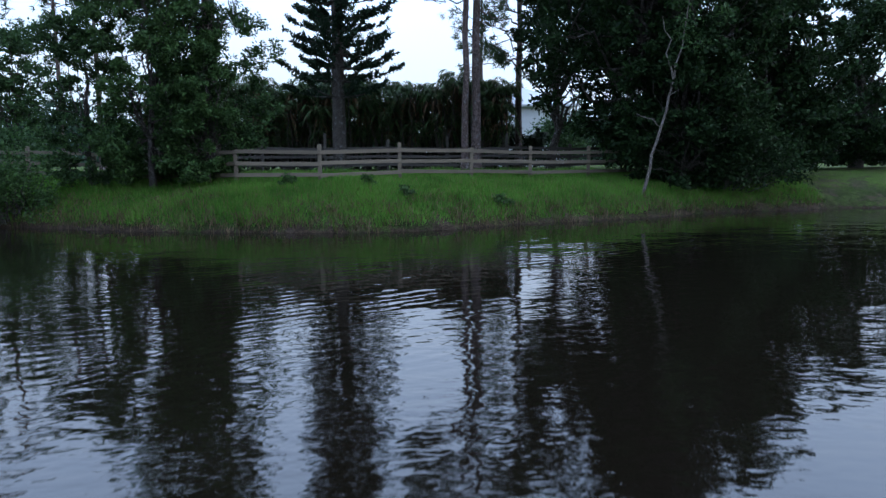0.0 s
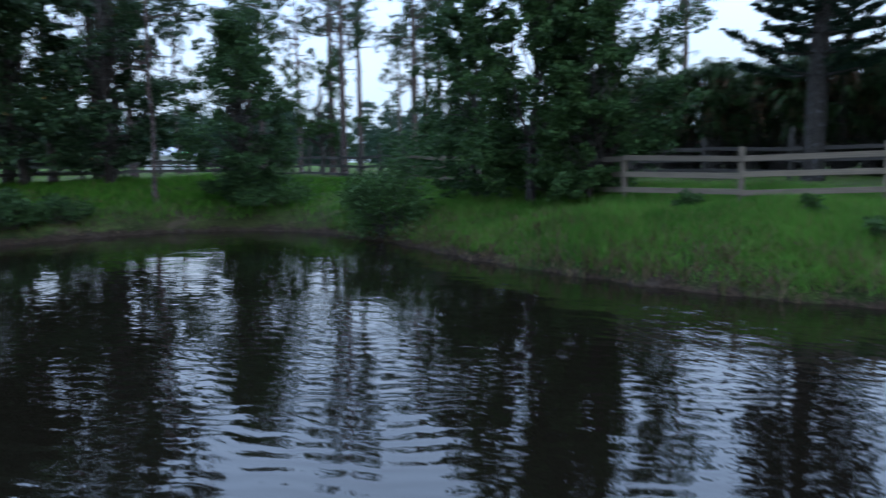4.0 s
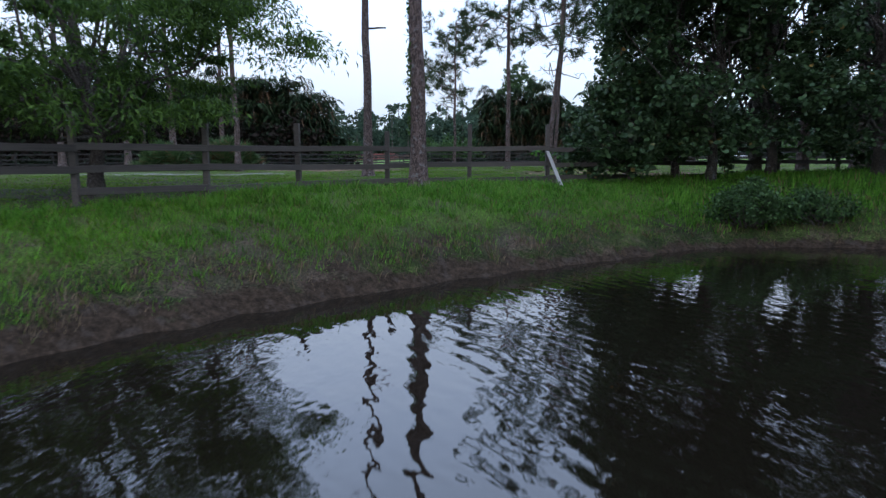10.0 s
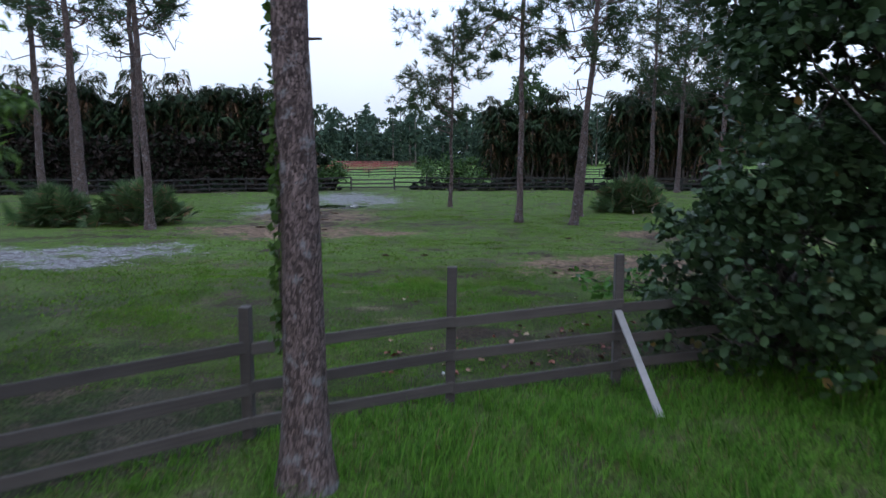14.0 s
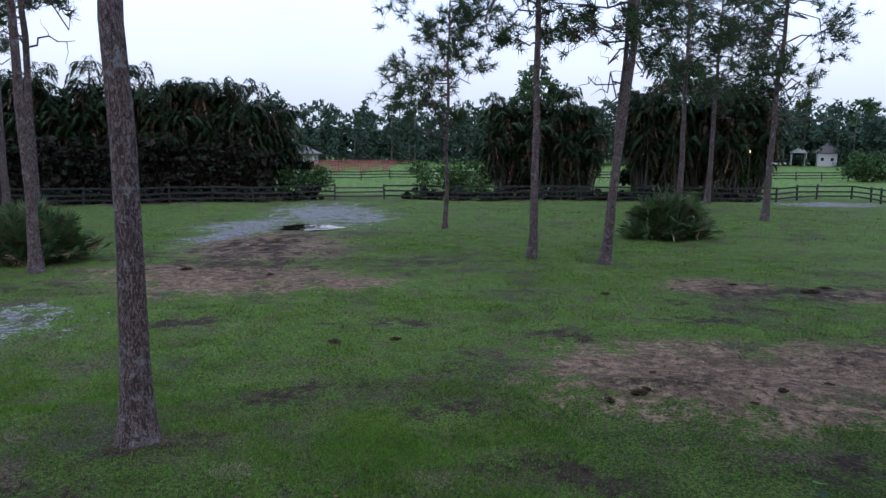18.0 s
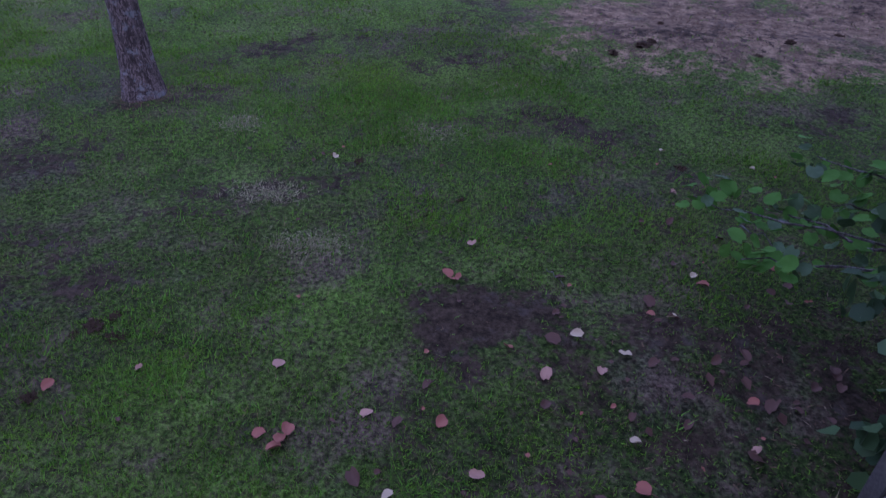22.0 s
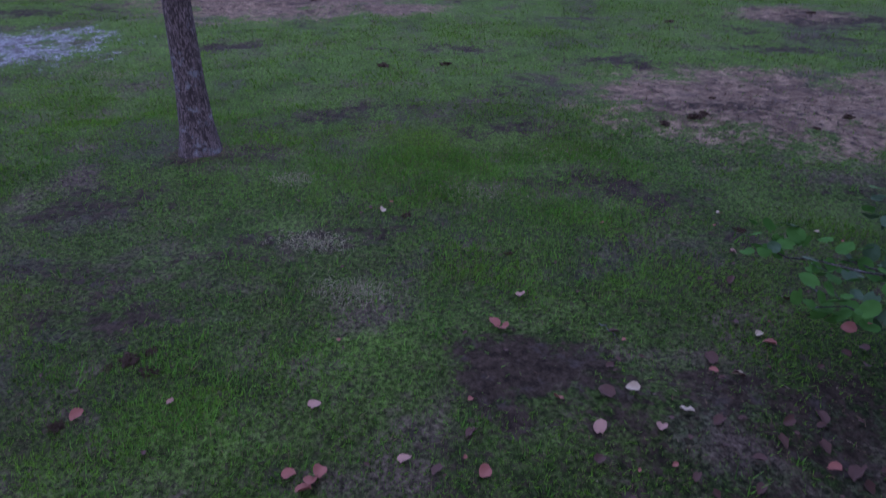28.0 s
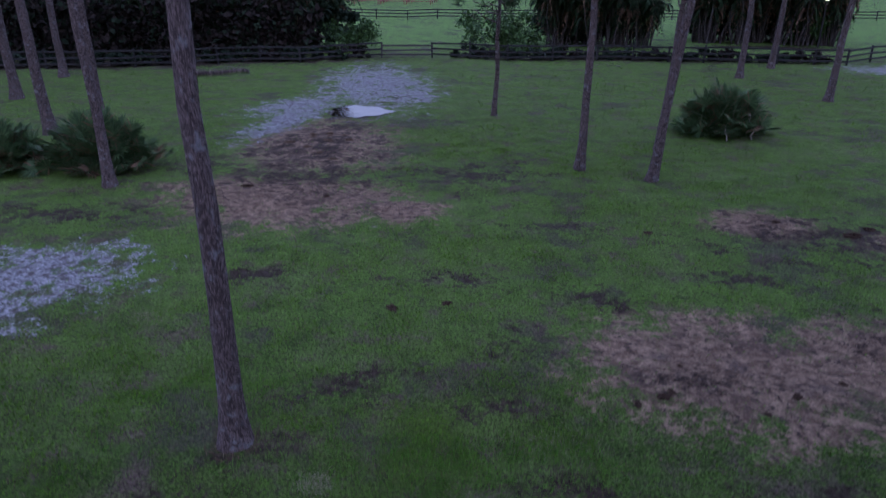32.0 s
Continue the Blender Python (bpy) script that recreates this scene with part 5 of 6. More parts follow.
def norfolk(x, y, height, seed):
    """A tall narrow araucaria: whorls of upswept limbs, each ending in plumes of stiff sprays."""
    rng = np.random.default_rng(seed)
    root = empty("norfolk_pine", x, y, gz(x, y))
    tagged(root, "tall dark Norfolk pine with ragged upswept plumes", "conifer")
    pieces = [tube(np.array([[0, 0, -0.2], [0, 0, 0.6], [0, 0, height * 0.5], [0, 0, height]]), [0.42, 0.34, 0.22, 0.03], 12)]
    quads = []
    z = 3.6
    while z < height - 0.3:
        u = (z - 3.6) / (height - 3.6)
        reach = 2.45 * (1 - u) ** 0.55 + 0.15
        turn = rng.uniform(0, 6)
        for b in range(7 if u < 0.8 else 5):
            a = turn + 2 * math.pi * (b + rng.uniform(-0.3, 0.3)) / 7
            ln = reach * rng.choice([0.55, 0.8, 0.95, 1.05, 1.15])
            w = np.linspace(0, 1, 6)
            line = np.stack([np.cos(a) * ln * w, np.sin(a) * ln * w, z - 0.12 * ln * w + 0.34 * ln * w ** 2], 1)
            pieces.append(tube(line, np.linspace(0.05, 0.012, 6), 4))
            for c in range(12):
                at = rng.uniform(0.25, 1.0)
                p0 = np.array([np.interp(at, w, line[:, i]) for i in range(3)])
                yaw = a + rng.choice([-0.8, -0.4, 0.0, 0.4, 0.8]) + rng.normal(0, 0.15)
                plume = unit(np.array([math.cos(yaw), math.sin(yaw), rng.uniform(0.25, 0.95)]))
                long = rng.uniform(0.3, 0.62)
                m = 26
                k = rng.uniform(0, 1, (m, 1))
                p = p0 + plume * long * k
                d = unit(plume * 0.8 + 0.75 * rng.normal(size=(m, 3)))
                L = 0.24 * rng.uniform(0.6, 1.1, m)
                quads.append(leaf_cards(p + d * L[:, None] * 0.4, d, rng.normal(size=d.shape), L, np.full(m, 0.085)))
        z += rng.uniform(0.42, 0.75)
    v, f = join(pieces)
    child("trunk", raw_mesh("trunk", v, f, M_GREYBARK, True), root)
    v, f = join(quads)
    child("crown", raw_mesh("crown", v, f, M_ARAUC), root)


norfolk(27.6, 4.3, 19.5, 96)

# far woods all round
rng_w = np.random.default_rng(21)
wood_pieces, trunk_pieces = [], []
for k in range(780):
    seen = k < 700
    a = radians((rng_w.uniform(40, 100) if k < 220 else rng_w.uniform(-40, 128)) if seen else rng_w.uniform(128, 320))
    r = rng_w.uniform(195, 260)
    x, y = r * math.cos(a), 25 + r * math.sin(a) * 1.12
    h = rng_w.uniform(13, 22)
    if 84 < x < 140 and 200 < y < 272:
        x, y = x * 1.16, y * 1.16
    c = np.array([x, y, 0.0])
    n = 20
    wide_w = rng_w.uniform(1.3, 2.6)
    up = np.r_[rng_w.uniform(0.5, 1.0, 11), rng_w.uniform(0.05, 0.62, 9)]
    out = np.r_[wide_w * np.sin(np.pi * np.clip((up[:11] - 0.38) / 0.66, 0.1, 1)), np.full(9, 2.2)]
    ends = c + np.stack([rng_w.normal(0, 1, n) * out, rng_w.normal(0, 1, n) * out, h * up], 1)
    wood_pieces.append(clump_leaves(rng_w, ends, rng_w.uniform(0.9, 1.9, n), 13, 1.05, 0.7))
    if k % 3 == 0:
        trunk_pieces.append(tube(np.array([c, c + [0, 0, h * 0.5], c + [0, 0, h * 0.95]]), [0.3, 0.22, 0.08], 4))
for k in range(520):
    a = radians(rng_w.uniform(-40, 128) if k < 440 else rng_w.uniform(128, 320))
    r = rng_w.uniform(252, 276)
    foot = np.array([r * math.cos(a), 25 + r * math.sin(a) * 1.12, 0.0])
    ends = foot + np.stack([rng_w.normal(0, 4, 6), rng_w.normal(0, 2, 6), rng_w.uniform(1.0, 11.5, 6)], 1)
    wood_pieces.append(clump_leaves(rng_w, ends, rng_w.uniform(2.0, 3.4, 6), 12, 2.6, 0.75))
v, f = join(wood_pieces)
woods = tagged(new("far_woods", raw_mesh("far_woods", v, f, M_HAZEWOOD)), "distant belt of pines and oaks round the fields", "woods", kind="stuff")
v, f = join(trunk_pieces)
tagged(new("far_trunks", raw_mesh("far_trunks", v, f, M_PALEBARK)), "thin trunks of the distant woods", "tree trunks", kind="stuff")
# nearer tree belt to the west and south, behind the pond
belt = []
for k in range(70):
    a = radians(rng_w.uniform(150, 345))
    r = rng_w.uniform(55, 95)
    x, y = r * math.cos(a), -4 + r * math.sin(a)
    if x > 24:
        continue
    h = rng_w.uniform(8, 15)
    ends = np.array([x, y, 0]) + np.stack([rng_w.normal(0, 2.2, 16), rng_w.normal(0, 2.2, 16), h * rng_w.uniform(0.08, 1.0, 16)], 1)
    belt.append(clump_leaves(rng_w, ends, rng_w.uniform(1.2, 2.2, 16), 34, 0.6, 0.75))
v, f = join(belt)
tagged(new("tree_belt", raw_mesh("tree_belt", v, f, M_BROAD)), "belt of leafy trees across the pond", "trees", kind="stuff")

# ---- grass ----


def grass(name, xy, height, width, mat, label, seed, lean=0.45):
    """Bent blades of two quads; one object of countless blades."""
    rng = np.random.default_rng(seed)
    n = len(xy)
    z = ground_z(xy[:, 0], xy[:, 1])
    base = np.stack([xy[:, 0], xy[:, 1], z - 0.01], 1)
    a = rng.uniform(0, 2 * math.pi, n)
    d = np.stack([np.cos(a), np.sin(a), 0 * a], 1)
    h = (height * rng.uniform(0.5, 1.25, n))[:, None]
    w = np.stack([-np.sin(a + 0.7), np.cos(a + 0.7), 0 * a], 1) * (width * rng.uniform(0.7, 1.3, n))[:, None]
    ln = (lean * rng.uniform(0.2, 1.4, n))[:, None]
    up = np.array([0, 0, 1.0])
    mid = base + up * h * 0.6 + d * h * ln * 0.35
    tip = base + up * h * (1 - 0.25 * ln) + d * h * ln
    v = np.stack([base - w, base + w, mid + w * 0.7, mid - w * 0.7, tip], 1).reshape(-1, 3)
    o = np.arange(n)[:, None] * 5
    f = np.concatenate([o + np.array([[0, 1, 2]]), o + np.array([[0, 2, 3]]), o + np.array([[3, 2, 4]])])
    return tagged(new(name, raw_mesh(name, v, f, mat)), label, "grass", kind="stuff")


rng_g = np.random.default_rng(77)


def scatter(n, x0, x1, y0, y1, keep):
    xy = np.stack([rng_g.uniform(x0, x1, n), rng_g.uniform(y0, y1, n)], 1)
    return xy[keep(xy)]


def patchy(xy, f=1.0):
    return 0.5 + 0.25 * np.sin(f * (1.3 * xy[:, 0] + 0.4 * xy[:, 1]) + 1) + 0.25 * np.sin(f * (-0.6 * xy[:, 0] + 1.7 * xy[:, 1]))


def worn(xy):
    """0 on bare worn spots to 1 in full turf, uneven at several sizes."""
    x, y = xy[:, 0], xy[:, 1]
    v = np.zeros(len(xy))
    for k, f in enumerate((0.9, 1.7, 3.1, 5.3, 9.7)):
        a = 1.1 + 2.4 * k
        v += (np.sin(f * (x * math.cos(a) + y * math.sin(a)) + 1.3 * k + 1.5 * np.sin(0.6 * f * y + k)) + np.sin(f * (x * math.sin(a) - y * math.cos(a)) * 1.2 + 2.1 * k + 1.5 * np.sin(0.7 * f * x))) / (1 + 0.35 * k)
    return np.clip(0.5 + 0.33 * v, 0.04, 1)


def side_of_fence(xy):
    """Positive on the pond side of the paddock fence."""
    line = np.array(FENCE_B)
    return np.interp(xy[:, 0], line[:, 0], line[:, 1]) - xy[:, 1]


def on_bank(xy):
    d = shore_distance(xy[:, 0], xy[:, 1])
    u = rng_g.uniform(size=len(xy))
    return (d > 0.35) & (side_of_fence(xy) > -0.3) & (u < np.clip((d - 0.25) / 1.6, 0.05, 1) * (0.25 + 0.75 * worn(xy * 1.3)))


def tussocks(n, blades, size, x0, x1, y0, y1, keep):
    """Blade feet gathered in tufts; the second value is each blade's tuft height."""
    c = scatter(n, x0, x1, y0, y1, keep)
    r = size * rng_g.uniform(0.5, 1.5, len(c))
    foot = np.repeat(c, blades, 0) + rng_g.normal(size=(len(c) * blades, 2)) * np.repeat(r, blades)[:, None]
    tall = np.repeat(rng_g.uniform(0.6, 1.5, len(c)), blades)
    return foot, tall


def by_fence(xy):
    """Grass kept short beside the fence, most of all west of the pine."""
    low = 0.35 + 0.25 * np.clip((xy[:, 0] - 0.5) / 2.5, 0, 1)
    return low + (1 - low) * np.clip((side_of_fence(xy) - 0.4) / 2.2, 0, 1)


bank = scatter(170000, -7, 9, 11, 29.5, on_bank)
d_bank = shore_distance(bank[:, 0], bank[:, 1])
# shade of the ferny trees put into blade colour: darker turf blades westwards
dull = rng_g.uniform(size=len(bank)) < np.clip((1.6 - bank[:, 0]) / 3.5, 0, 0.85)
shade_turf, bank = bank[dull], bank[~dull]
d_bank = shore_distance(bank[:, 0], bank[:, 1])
grass("bank_grass", shade_turf, by_fence(shade_turf) * 0.13, 0.0056, M_TURFBLADE, "thin turf on the bank beside the fence, blades darkened for shade", 18, 1.2)
grass("bank_grass", bank, by_fence(bank) * np.clip(0.09 + 0.024 * d_bank, 0.09, 0.23) * (0.6 + 0.8 * patchy(bank, 0.9)), 0.0056, M_GRASS, "long bright green grass on the pond bank", 1, 1.2)
tufts, tuft_h = tussocks(4600, 20, 0.085, -7, 9, 11, 29.5, on_bank)
d_tuft = shore_distance(tufts[:, 0], tufts[:, 1])
grass("bank_grass", tufts, by_fence(tufts) * np.clip(0.13 + 0.03 * d_tuft, 0.14, 0.32) * tuft_h, 0.0062, M_GRASS, "lumpy tussocks of bright grass on the pond bank", 11, 1.1)


def on_margin(xy):
    d = shore_distance(xy[:, 0], xy[:, 1])
    u = rng_g.uniform(size=len(xy))
    return (d > 0.12) & (d < 2.2) & (side_of_fence(xy) > 0) & (u < np.clip(1.2 - np.abs(d - 1.0) / 0.9, 0, 1) * (0.15 + 0.85 * patchy(xy, 2.1)))


dry, dry_h = tussocks(4500, 18, 0.10, -8, 14, 10, 23.5, on_margin)
grass("dry_grass", dry, 0.15 * dry_h, 0.006, M_DRYGRASS, "dry brown grass along the muddy waterline", 12, 0.9)
# same darker blades here, standing in for tree shade
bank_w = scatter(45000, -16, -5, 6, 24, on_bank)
grass("bank_grass", bank_w, by_fence(bank_w) * 0.2 * (0.6 + 0.8 * patchy(bank_w, 0.9)), 0.013, M_TURFBLADE, "thin grass on the west bank, blades darkened for shade", 2)
bank_n = scatter(75000, 8, 24, 17, 33, on_bank)
grass("bank_grass", bank_n, 0.25 * (0.6 + 0.8 * patchy(bank_n, 0.9)), 0.014, M_GRASS, "long green grass on the shaded bank", 3)


def on_east(xy):
    d = shore_distance(xy[:, 0], xy[:, 1])
    u = rng_g.uniform(size=len(xy))
    return (d > 0.15) & (d < 7) & (u < np.clip((d + 0.3) / 1.2, 0.1, 1) * (0.55 + 0.45 * patchy(xy, 1.1)))


def on_east_margin(xy):
    d = shore_distance(xy[:, 0], xy[:, 1])
    u = rng_g.uniform(size=len(xy))
    return (d > 0.03) & (d < 2.2) & (u < (1.1 - d / 2.2) * (0.25 + 0.75 * patchy(xy, 1.9)))


dry_e, dry_eh = tussocks(13000, 12, 0.10, 12, 24, -16, 17, on_east_margin)
grass("dry_grass", dry_e, 0.24 * dry_eh, 0.010, M_DRYGRASS, "brown reedy grass along the east waterline", 13, 0.8)

def faded(xy, x0, x1, y0, y1, soft):
    """Thin a field of blades out towards its borders."""
    e = np.minimum(np.minimum(xy[:, 0] - x0, x1 - xy[:, 0]), np.minimum(xy[:, 1] - y0, y1 - xy[:, 1]))
    return xy[e / soft > rng_g.uniform(size=len(xy))]


def sward(name, xy, height, width, mat, label, seed, lean=1.0, z=0.0):
    """Short blades of one narrow triangle each, leaning every way."""
    rng = np.random.default_rng(seed)
    n = len(xy)
    base = np.stack([xy[:, 0], xy[:, 1], ground_z(xy[:, 0], xy[:, 1]) - 0.004 + z], 1)
    a = rng.uniform(0, 2 * math.pi, n)
    h = height * rng.uniform(0.5, 1.3, n)
    w = (width * rng.uniform(0.6, 1.3, n))[:, None] * np.stack([-np.sin(a + 0.5), np.cos(a + 0.5), 0 * a], 1)
    ln = lean * rng.uniform(0.15, 1.5, n)
    tip = base + np.stack([np.cos(a) * h * ln, np.sin(a) * h * ln, h / np.sqrt(1 + ln ** 2)], 1)
    v = np.stack([base - w, base + w, tip], 1).reshape(-1, 3)
    return tagged(new(name, raw_mesh(name, v, np.arange(len(v)).reshape(-1, 3), mat)), label, "grass", kind="stuff")


def grazed(xy):
    """Turf nearly closed, thin on worn spots and bare soil."""
    s = soil_at(xy[:, 0], xy[:, 1])[:, :3].max(1)
    u = rng_g.uniform(size=len(xy))
    return (side_of_fence(xy) < 0.1) & (u < np.clip(1.08 - 2.0 * s, 0.04, 1) * (0.20 + 0.80 * worn(xy * 1.6)) * (0.35 + 0.65 * worn(xy * 0.45)))


bank_e = scatter(420000, 12, 25, -16, 17, on_east)
sward("bank_grass", bank_e, 0.24 * (0.6 + 0.8 * patchy(bank_e, 0.9)), 0.013, M_BANKGRASS, "lush bright green grass on the east bank", 4, 0.6)
near = scatter(560000, -4.5, 9.0, 27.0, 37.5, grazed)
sward("turf_grass", near, 0.040 * (0.7 + 0.6 * patchy(near, 2.3)), 0.0042, M_TURFBLADE, "short grazed paddock turf", 5)
mid = faded(scatter(420000, -14, 17, 35, 60, grazed), -14, 17, 33, 60, 5.0)
sward("turf_grass", mid, 0.055 * (0.6 + 0.8 * patchy(mid, 2.3)), 0.011, M_OPENTURF, "short grazed turf of the open paddock", 6)
back = faded(scatter(90000, -30, 34, 55, 88, grazed), -30, 34, 53, 88, 6.0)
sward("turf_grass", back, 0.08, 0.022, M_OPENTURF, "short grazed turf before the hedge", 8)
west = faded(scatter(120000, -24, -3, 14, 37, grazed), -26, -1, 12, 39, 3.0)
sward("turf_grass", west, 0.07, 0.014, M_OPENTURF, "short turf under the ferny trees", 9)
lush = scatter(90000, -1.5, 5.0, 27.4, 35.5, grazed)
lush = lush[soil_at(lush[:, 0], lush[:, 1])[:, 3] > rng_g.uniform(0.06, 0.4, len(lush))]
sward("turf_grass", lush, 0.060, 0.0048, M_GRASS, "fresh bright green grass in the turf", 15, 0.8)
tufty, tufty_h = tussocks(1500, 14, 0.05, -4, 9, 27, 37, grazed)
sward("weed_tufts", tufty, 0.085 * tufty_h, 0.0050, M_GRASS, "coarse tufts in the paddock turf", 7, 0.7)
straw = np.concatenate([np.array(c) + rng_g.normal(size=(900, 2)) * np.array(r) for c, r in
                        (((0.23, 34.1), (0.16, 0.13)), ((2.67, 33.95), (0.30, 0.14)), ((0.97, 32.5), (0.22, 0.12)), ((3.9, 35.5), (0.35, 0.22)), ((-5.0, 38.9), (0.3, 0.2)), ((1.6, 31.6), (0.2, 0.1)))])
sward("straw_patch", straw, 0.045, 0.0045, M_STRAW, "bleached straw lying in worn patches", 16, 1.6)


def on_litter(xy):
    s = soil_at(xy[:, 0], xy[:, 1])
    trunk = np.min([np.hypot(xy[:, 0] - px, xy[:, 1] - py) for px, py in ((-1.33, 34.9), (5.45, 52.2), (7.95, 51.0), (-11.0, 47.8))], 0)
    shade = np.exp(-(((xy[:, 0] - 6.2) / 2.0) ** 2 + ((xy[:, 1] - 29.6) / 1.6) ** 2))
    want = np.maximum.reduce([1.3 * np.clip(s[:, 1] - 0.35, 0, 1), np.exp(-((trunk - 0.32) / 0.16) ** 2), 0.35 * shade])
    return (side_of_fence(xy) < 0.1) & (rng_g.uniform(size=len(xy)) < want)


litter = scatter(120000, -8, 13, 28, 50, on_litter)
sward("dry_litter", litter, np.where(litter[:, 1] < 34, 0.018, 0.04), np.where(litter[:, 1] < 34, 0.005, 0.008), M_LITTER, "brown hay, bark and leaf litter trodden into the dirt", 17, 3.5, 0.008)

# ---- small things of the paddock and the bank ----


def stick(name, a, b, r0, r1, mat, label, category, sides=7, wob=0.02, seed=1):
    rng = np.random.default_rng(seed)
    a, b = np.array(a, float), np.array(b, float)
    v, f = tube(bend_line(rng, (0, 0, 0), b - a, 7, wob), np.linspace(r0, r1, 7), sides, rng, 0.03)
    o = new(name, raw_mesh(name, v, f, mat, True))
    o.location = a
    return tagged(o, label, category)


# the loose board leaning on the fence
bm = box_bm(0.11, 0.03, 1.85, bevel=0.005)
me = bpy.data.meshes.new("leaning_plank")
bm.to_mesh(me)
bm.free()
me.materials.append(wood_mat("bleached_plank", (0.23, 0.22, 0.21), (0.37, 0.36, 0.34)))
o = new("leaning_plank", me)
p_top, p_bot = Vector((5.30, 28.10, 0.97)), Vector((5.62, 26.75, gz(5.62, 26.75) - 0.02))
o.matrix_basis = Matrix.Translation((p_top + p_bot) / 2) @ (p_top - p_bot).to_track_quat("Z", "Y").to_matrix().to_4x4()
tagged(o, "bleached loose plank leaning on the paddock fence", "plank")
pine("slash_pine", 14.9, 23.7, "slim pale slash pine on the shaded bank", 15, 0.085, 35, 0.42, 22, 2.2)

# vine on the near pine
rng_v = np.random.default_rng(31)
vine = empty("climbing_vine", 1.48, 24.45, gz(1.48, 24.45))
tagged(vine, "bright green climbing vine on the pine trunk", "vine")
zz = np.linspace(1.6, 5.2, 16)
vl = np.stack([-0.215 + 0.004 * zz + 0.012 * np.sin(zz * 5), -0.05 + 0.03 * np.cos(zz * 3), zz], 1)
v, f = tube(vl, np.full(16, 0.012), 5)
child("stem", raw_mesh("stem", v, f, M_GREYBARK), vine)
c = np.repeat(vl, 14, 0) + rng_v.normal(size=(16 * 14, 3)) * np.array([0.035, 0.05, 0.12])
c[:, 0] -= 0.02
vv, vf = leaf_cards(np.zeros((1, 3)), np.array([[0, 0, -1.0]]), np.array([[-1.0, 0, 0]]), [0.10], [0.085])
vine_leaf = raw_mesh("leaf", vv, vf, M_VINE)
for p in c:
    child("leaf", vine_leaf, vine, "", pose(*p, rng_v.normal(0, 40), rng_v.normal(0, 35), rng_v.normal(0, 60)))

# fallen sea grape leaves
rng_l = np.random.default_rng(19)
LEAF_COLOURS = [((0.13, 0.042, 0.032), (0.24, 0.088, 0.062)), ((0.18, 0.090, 0.066), (0.31, 0.18, 0.135)), ((0.22, 0.165, 0.105), (0.36, 0.28, 0.19)), ((0.045, 0.022, 0.016), (0.085, 0.043, 0.032))]
leaf_kinds = []
for k in range(8):
    n = 14
    curl, fold, tilt = rng_l.uniform(0.2, 1.3), rng_l.uniform(0.0, 0.7), rng_l.uniform(-0.2, 0.2)
    rings = [0.0, 0.28, 0.5]
    vs, fs = [(0, 0, 0.02)], []
    lobes = 1 + 0.07 * np.sin(np.arange(n) * 2 * math.pi / n * 2 + rng_l.uniform(0, 6)) + rng_l.normal(0, 0.055, n)
    lobes[0] *= 0.78
    for rr in rings[1:]:
        for q in range(n):
            a = 2 * math.pi * q / n
            r = rr * lobes[q]
            px, py = r * math.cos(a), 0.88 * r * math.sin(a)
            vs.append((px, py, 0.02 + curl * py * py + fold * abs(py) * 0.4 + 0.35 * curl * max(0.0, px) ** 2 + tilt * px + (0.045 * rng_l.normal() if rr > 0.3 else 0)))
    for q in range(n):
        w = (q + 1) % n
        fs.append((0, 1 + q, 1 + w))
        fs.append((1 + q, 1 + n + q, 1 + n + w))
        fs.append((1 + q, 1 + n + w, 1 + w))
    m5 = foliage_mat("fallen_leaf_%s" % "abcdefgh"[k], *LEAF_COLOURS[k % 4], None, 0.75, 0.0)
    leaf_kinds.append(raw_mesh("fallen_leaf", vs, fs, m5, True))


def drop_leaf(x, y, size, tone, label):
    o = new("fallen_leaf", leaf_kinds[tone + 4 * int(rng_l.integers(2))])
    o.matrix_basis = pose(x, y, gz(x, y) + 0.035, rng_l.normal(0, 14), rng_l.normal(0, 14), rng_l.uniform(0, 360)) @ Matrix.Diagonal((size, size * rng_l.uniform(0.75, 1.0), size, 1))
    tagged(o, label, "leaf", "fallen leaves")


for x, y in [(-0.03, 29.61), (1.9, 29.32), (1.87, 29.23), (1.83, 29.15), (1.7, 29.26), (1.87, 28.45), (2.84, 28.52), (2.88, 28.42), (1.73, 28.58), (0.21, 28.58), (3.54, 30.19), (3.01, 31.11), (3.1, 31.04), (3.03, 29.42), (1.76, 28.21), (1.9, 28.18)]:
    drop_leaf(x, y, rng_l.uniform(0.095, 0.145), 0, "dusky red fallen sea grape leaf on the turf")
for x, y in [(0.48, 28.26), (1.7, 29.93), (0.61, 29.82), (2.47, 29.46), (1.99, 28.45), (3.08, 28.56), (3.24, 31.59), (5.42, 32.58), (3.29, 29.0), (5.3, 29.27), (4.28, 29.94), (3.84, 29.91)]:
    drop_leaf(x, y, rng_l.uniform(0.08, 0.13), 1, "curled pale pink fallen sea grape leaf")
for x, y in [(4.97, 30.6), (5.31, 31.2), (5.52, 33.61), (6.47, 33.21), (4.13, 30.36), (4.45, 29.34), (2.69, 28.82), (1.6, 33.27), (4.5, 30.13)]:
    drop_leaf(x, y, rng_l.uniform(0.06, 0.13), 2, "dry straw-coloured fallen leaf")
for x, y in [(3.81, 29.6), (5.11, 29.9), (4.11, 28.83), (2.91, 29.76), (2.71, 29.39), (2.44, 28.94), (5.22, 30.11), (3.69, 28.69), (4.07, 31.17), (5.17, 31.38), (4.82, 30.83), (5.71, 31.81)]:
    drop_leaf(x, y, rng_l.uniform(0.09, 0.13), 3, "dull purple-brown fallen leaf pressed into the turf")
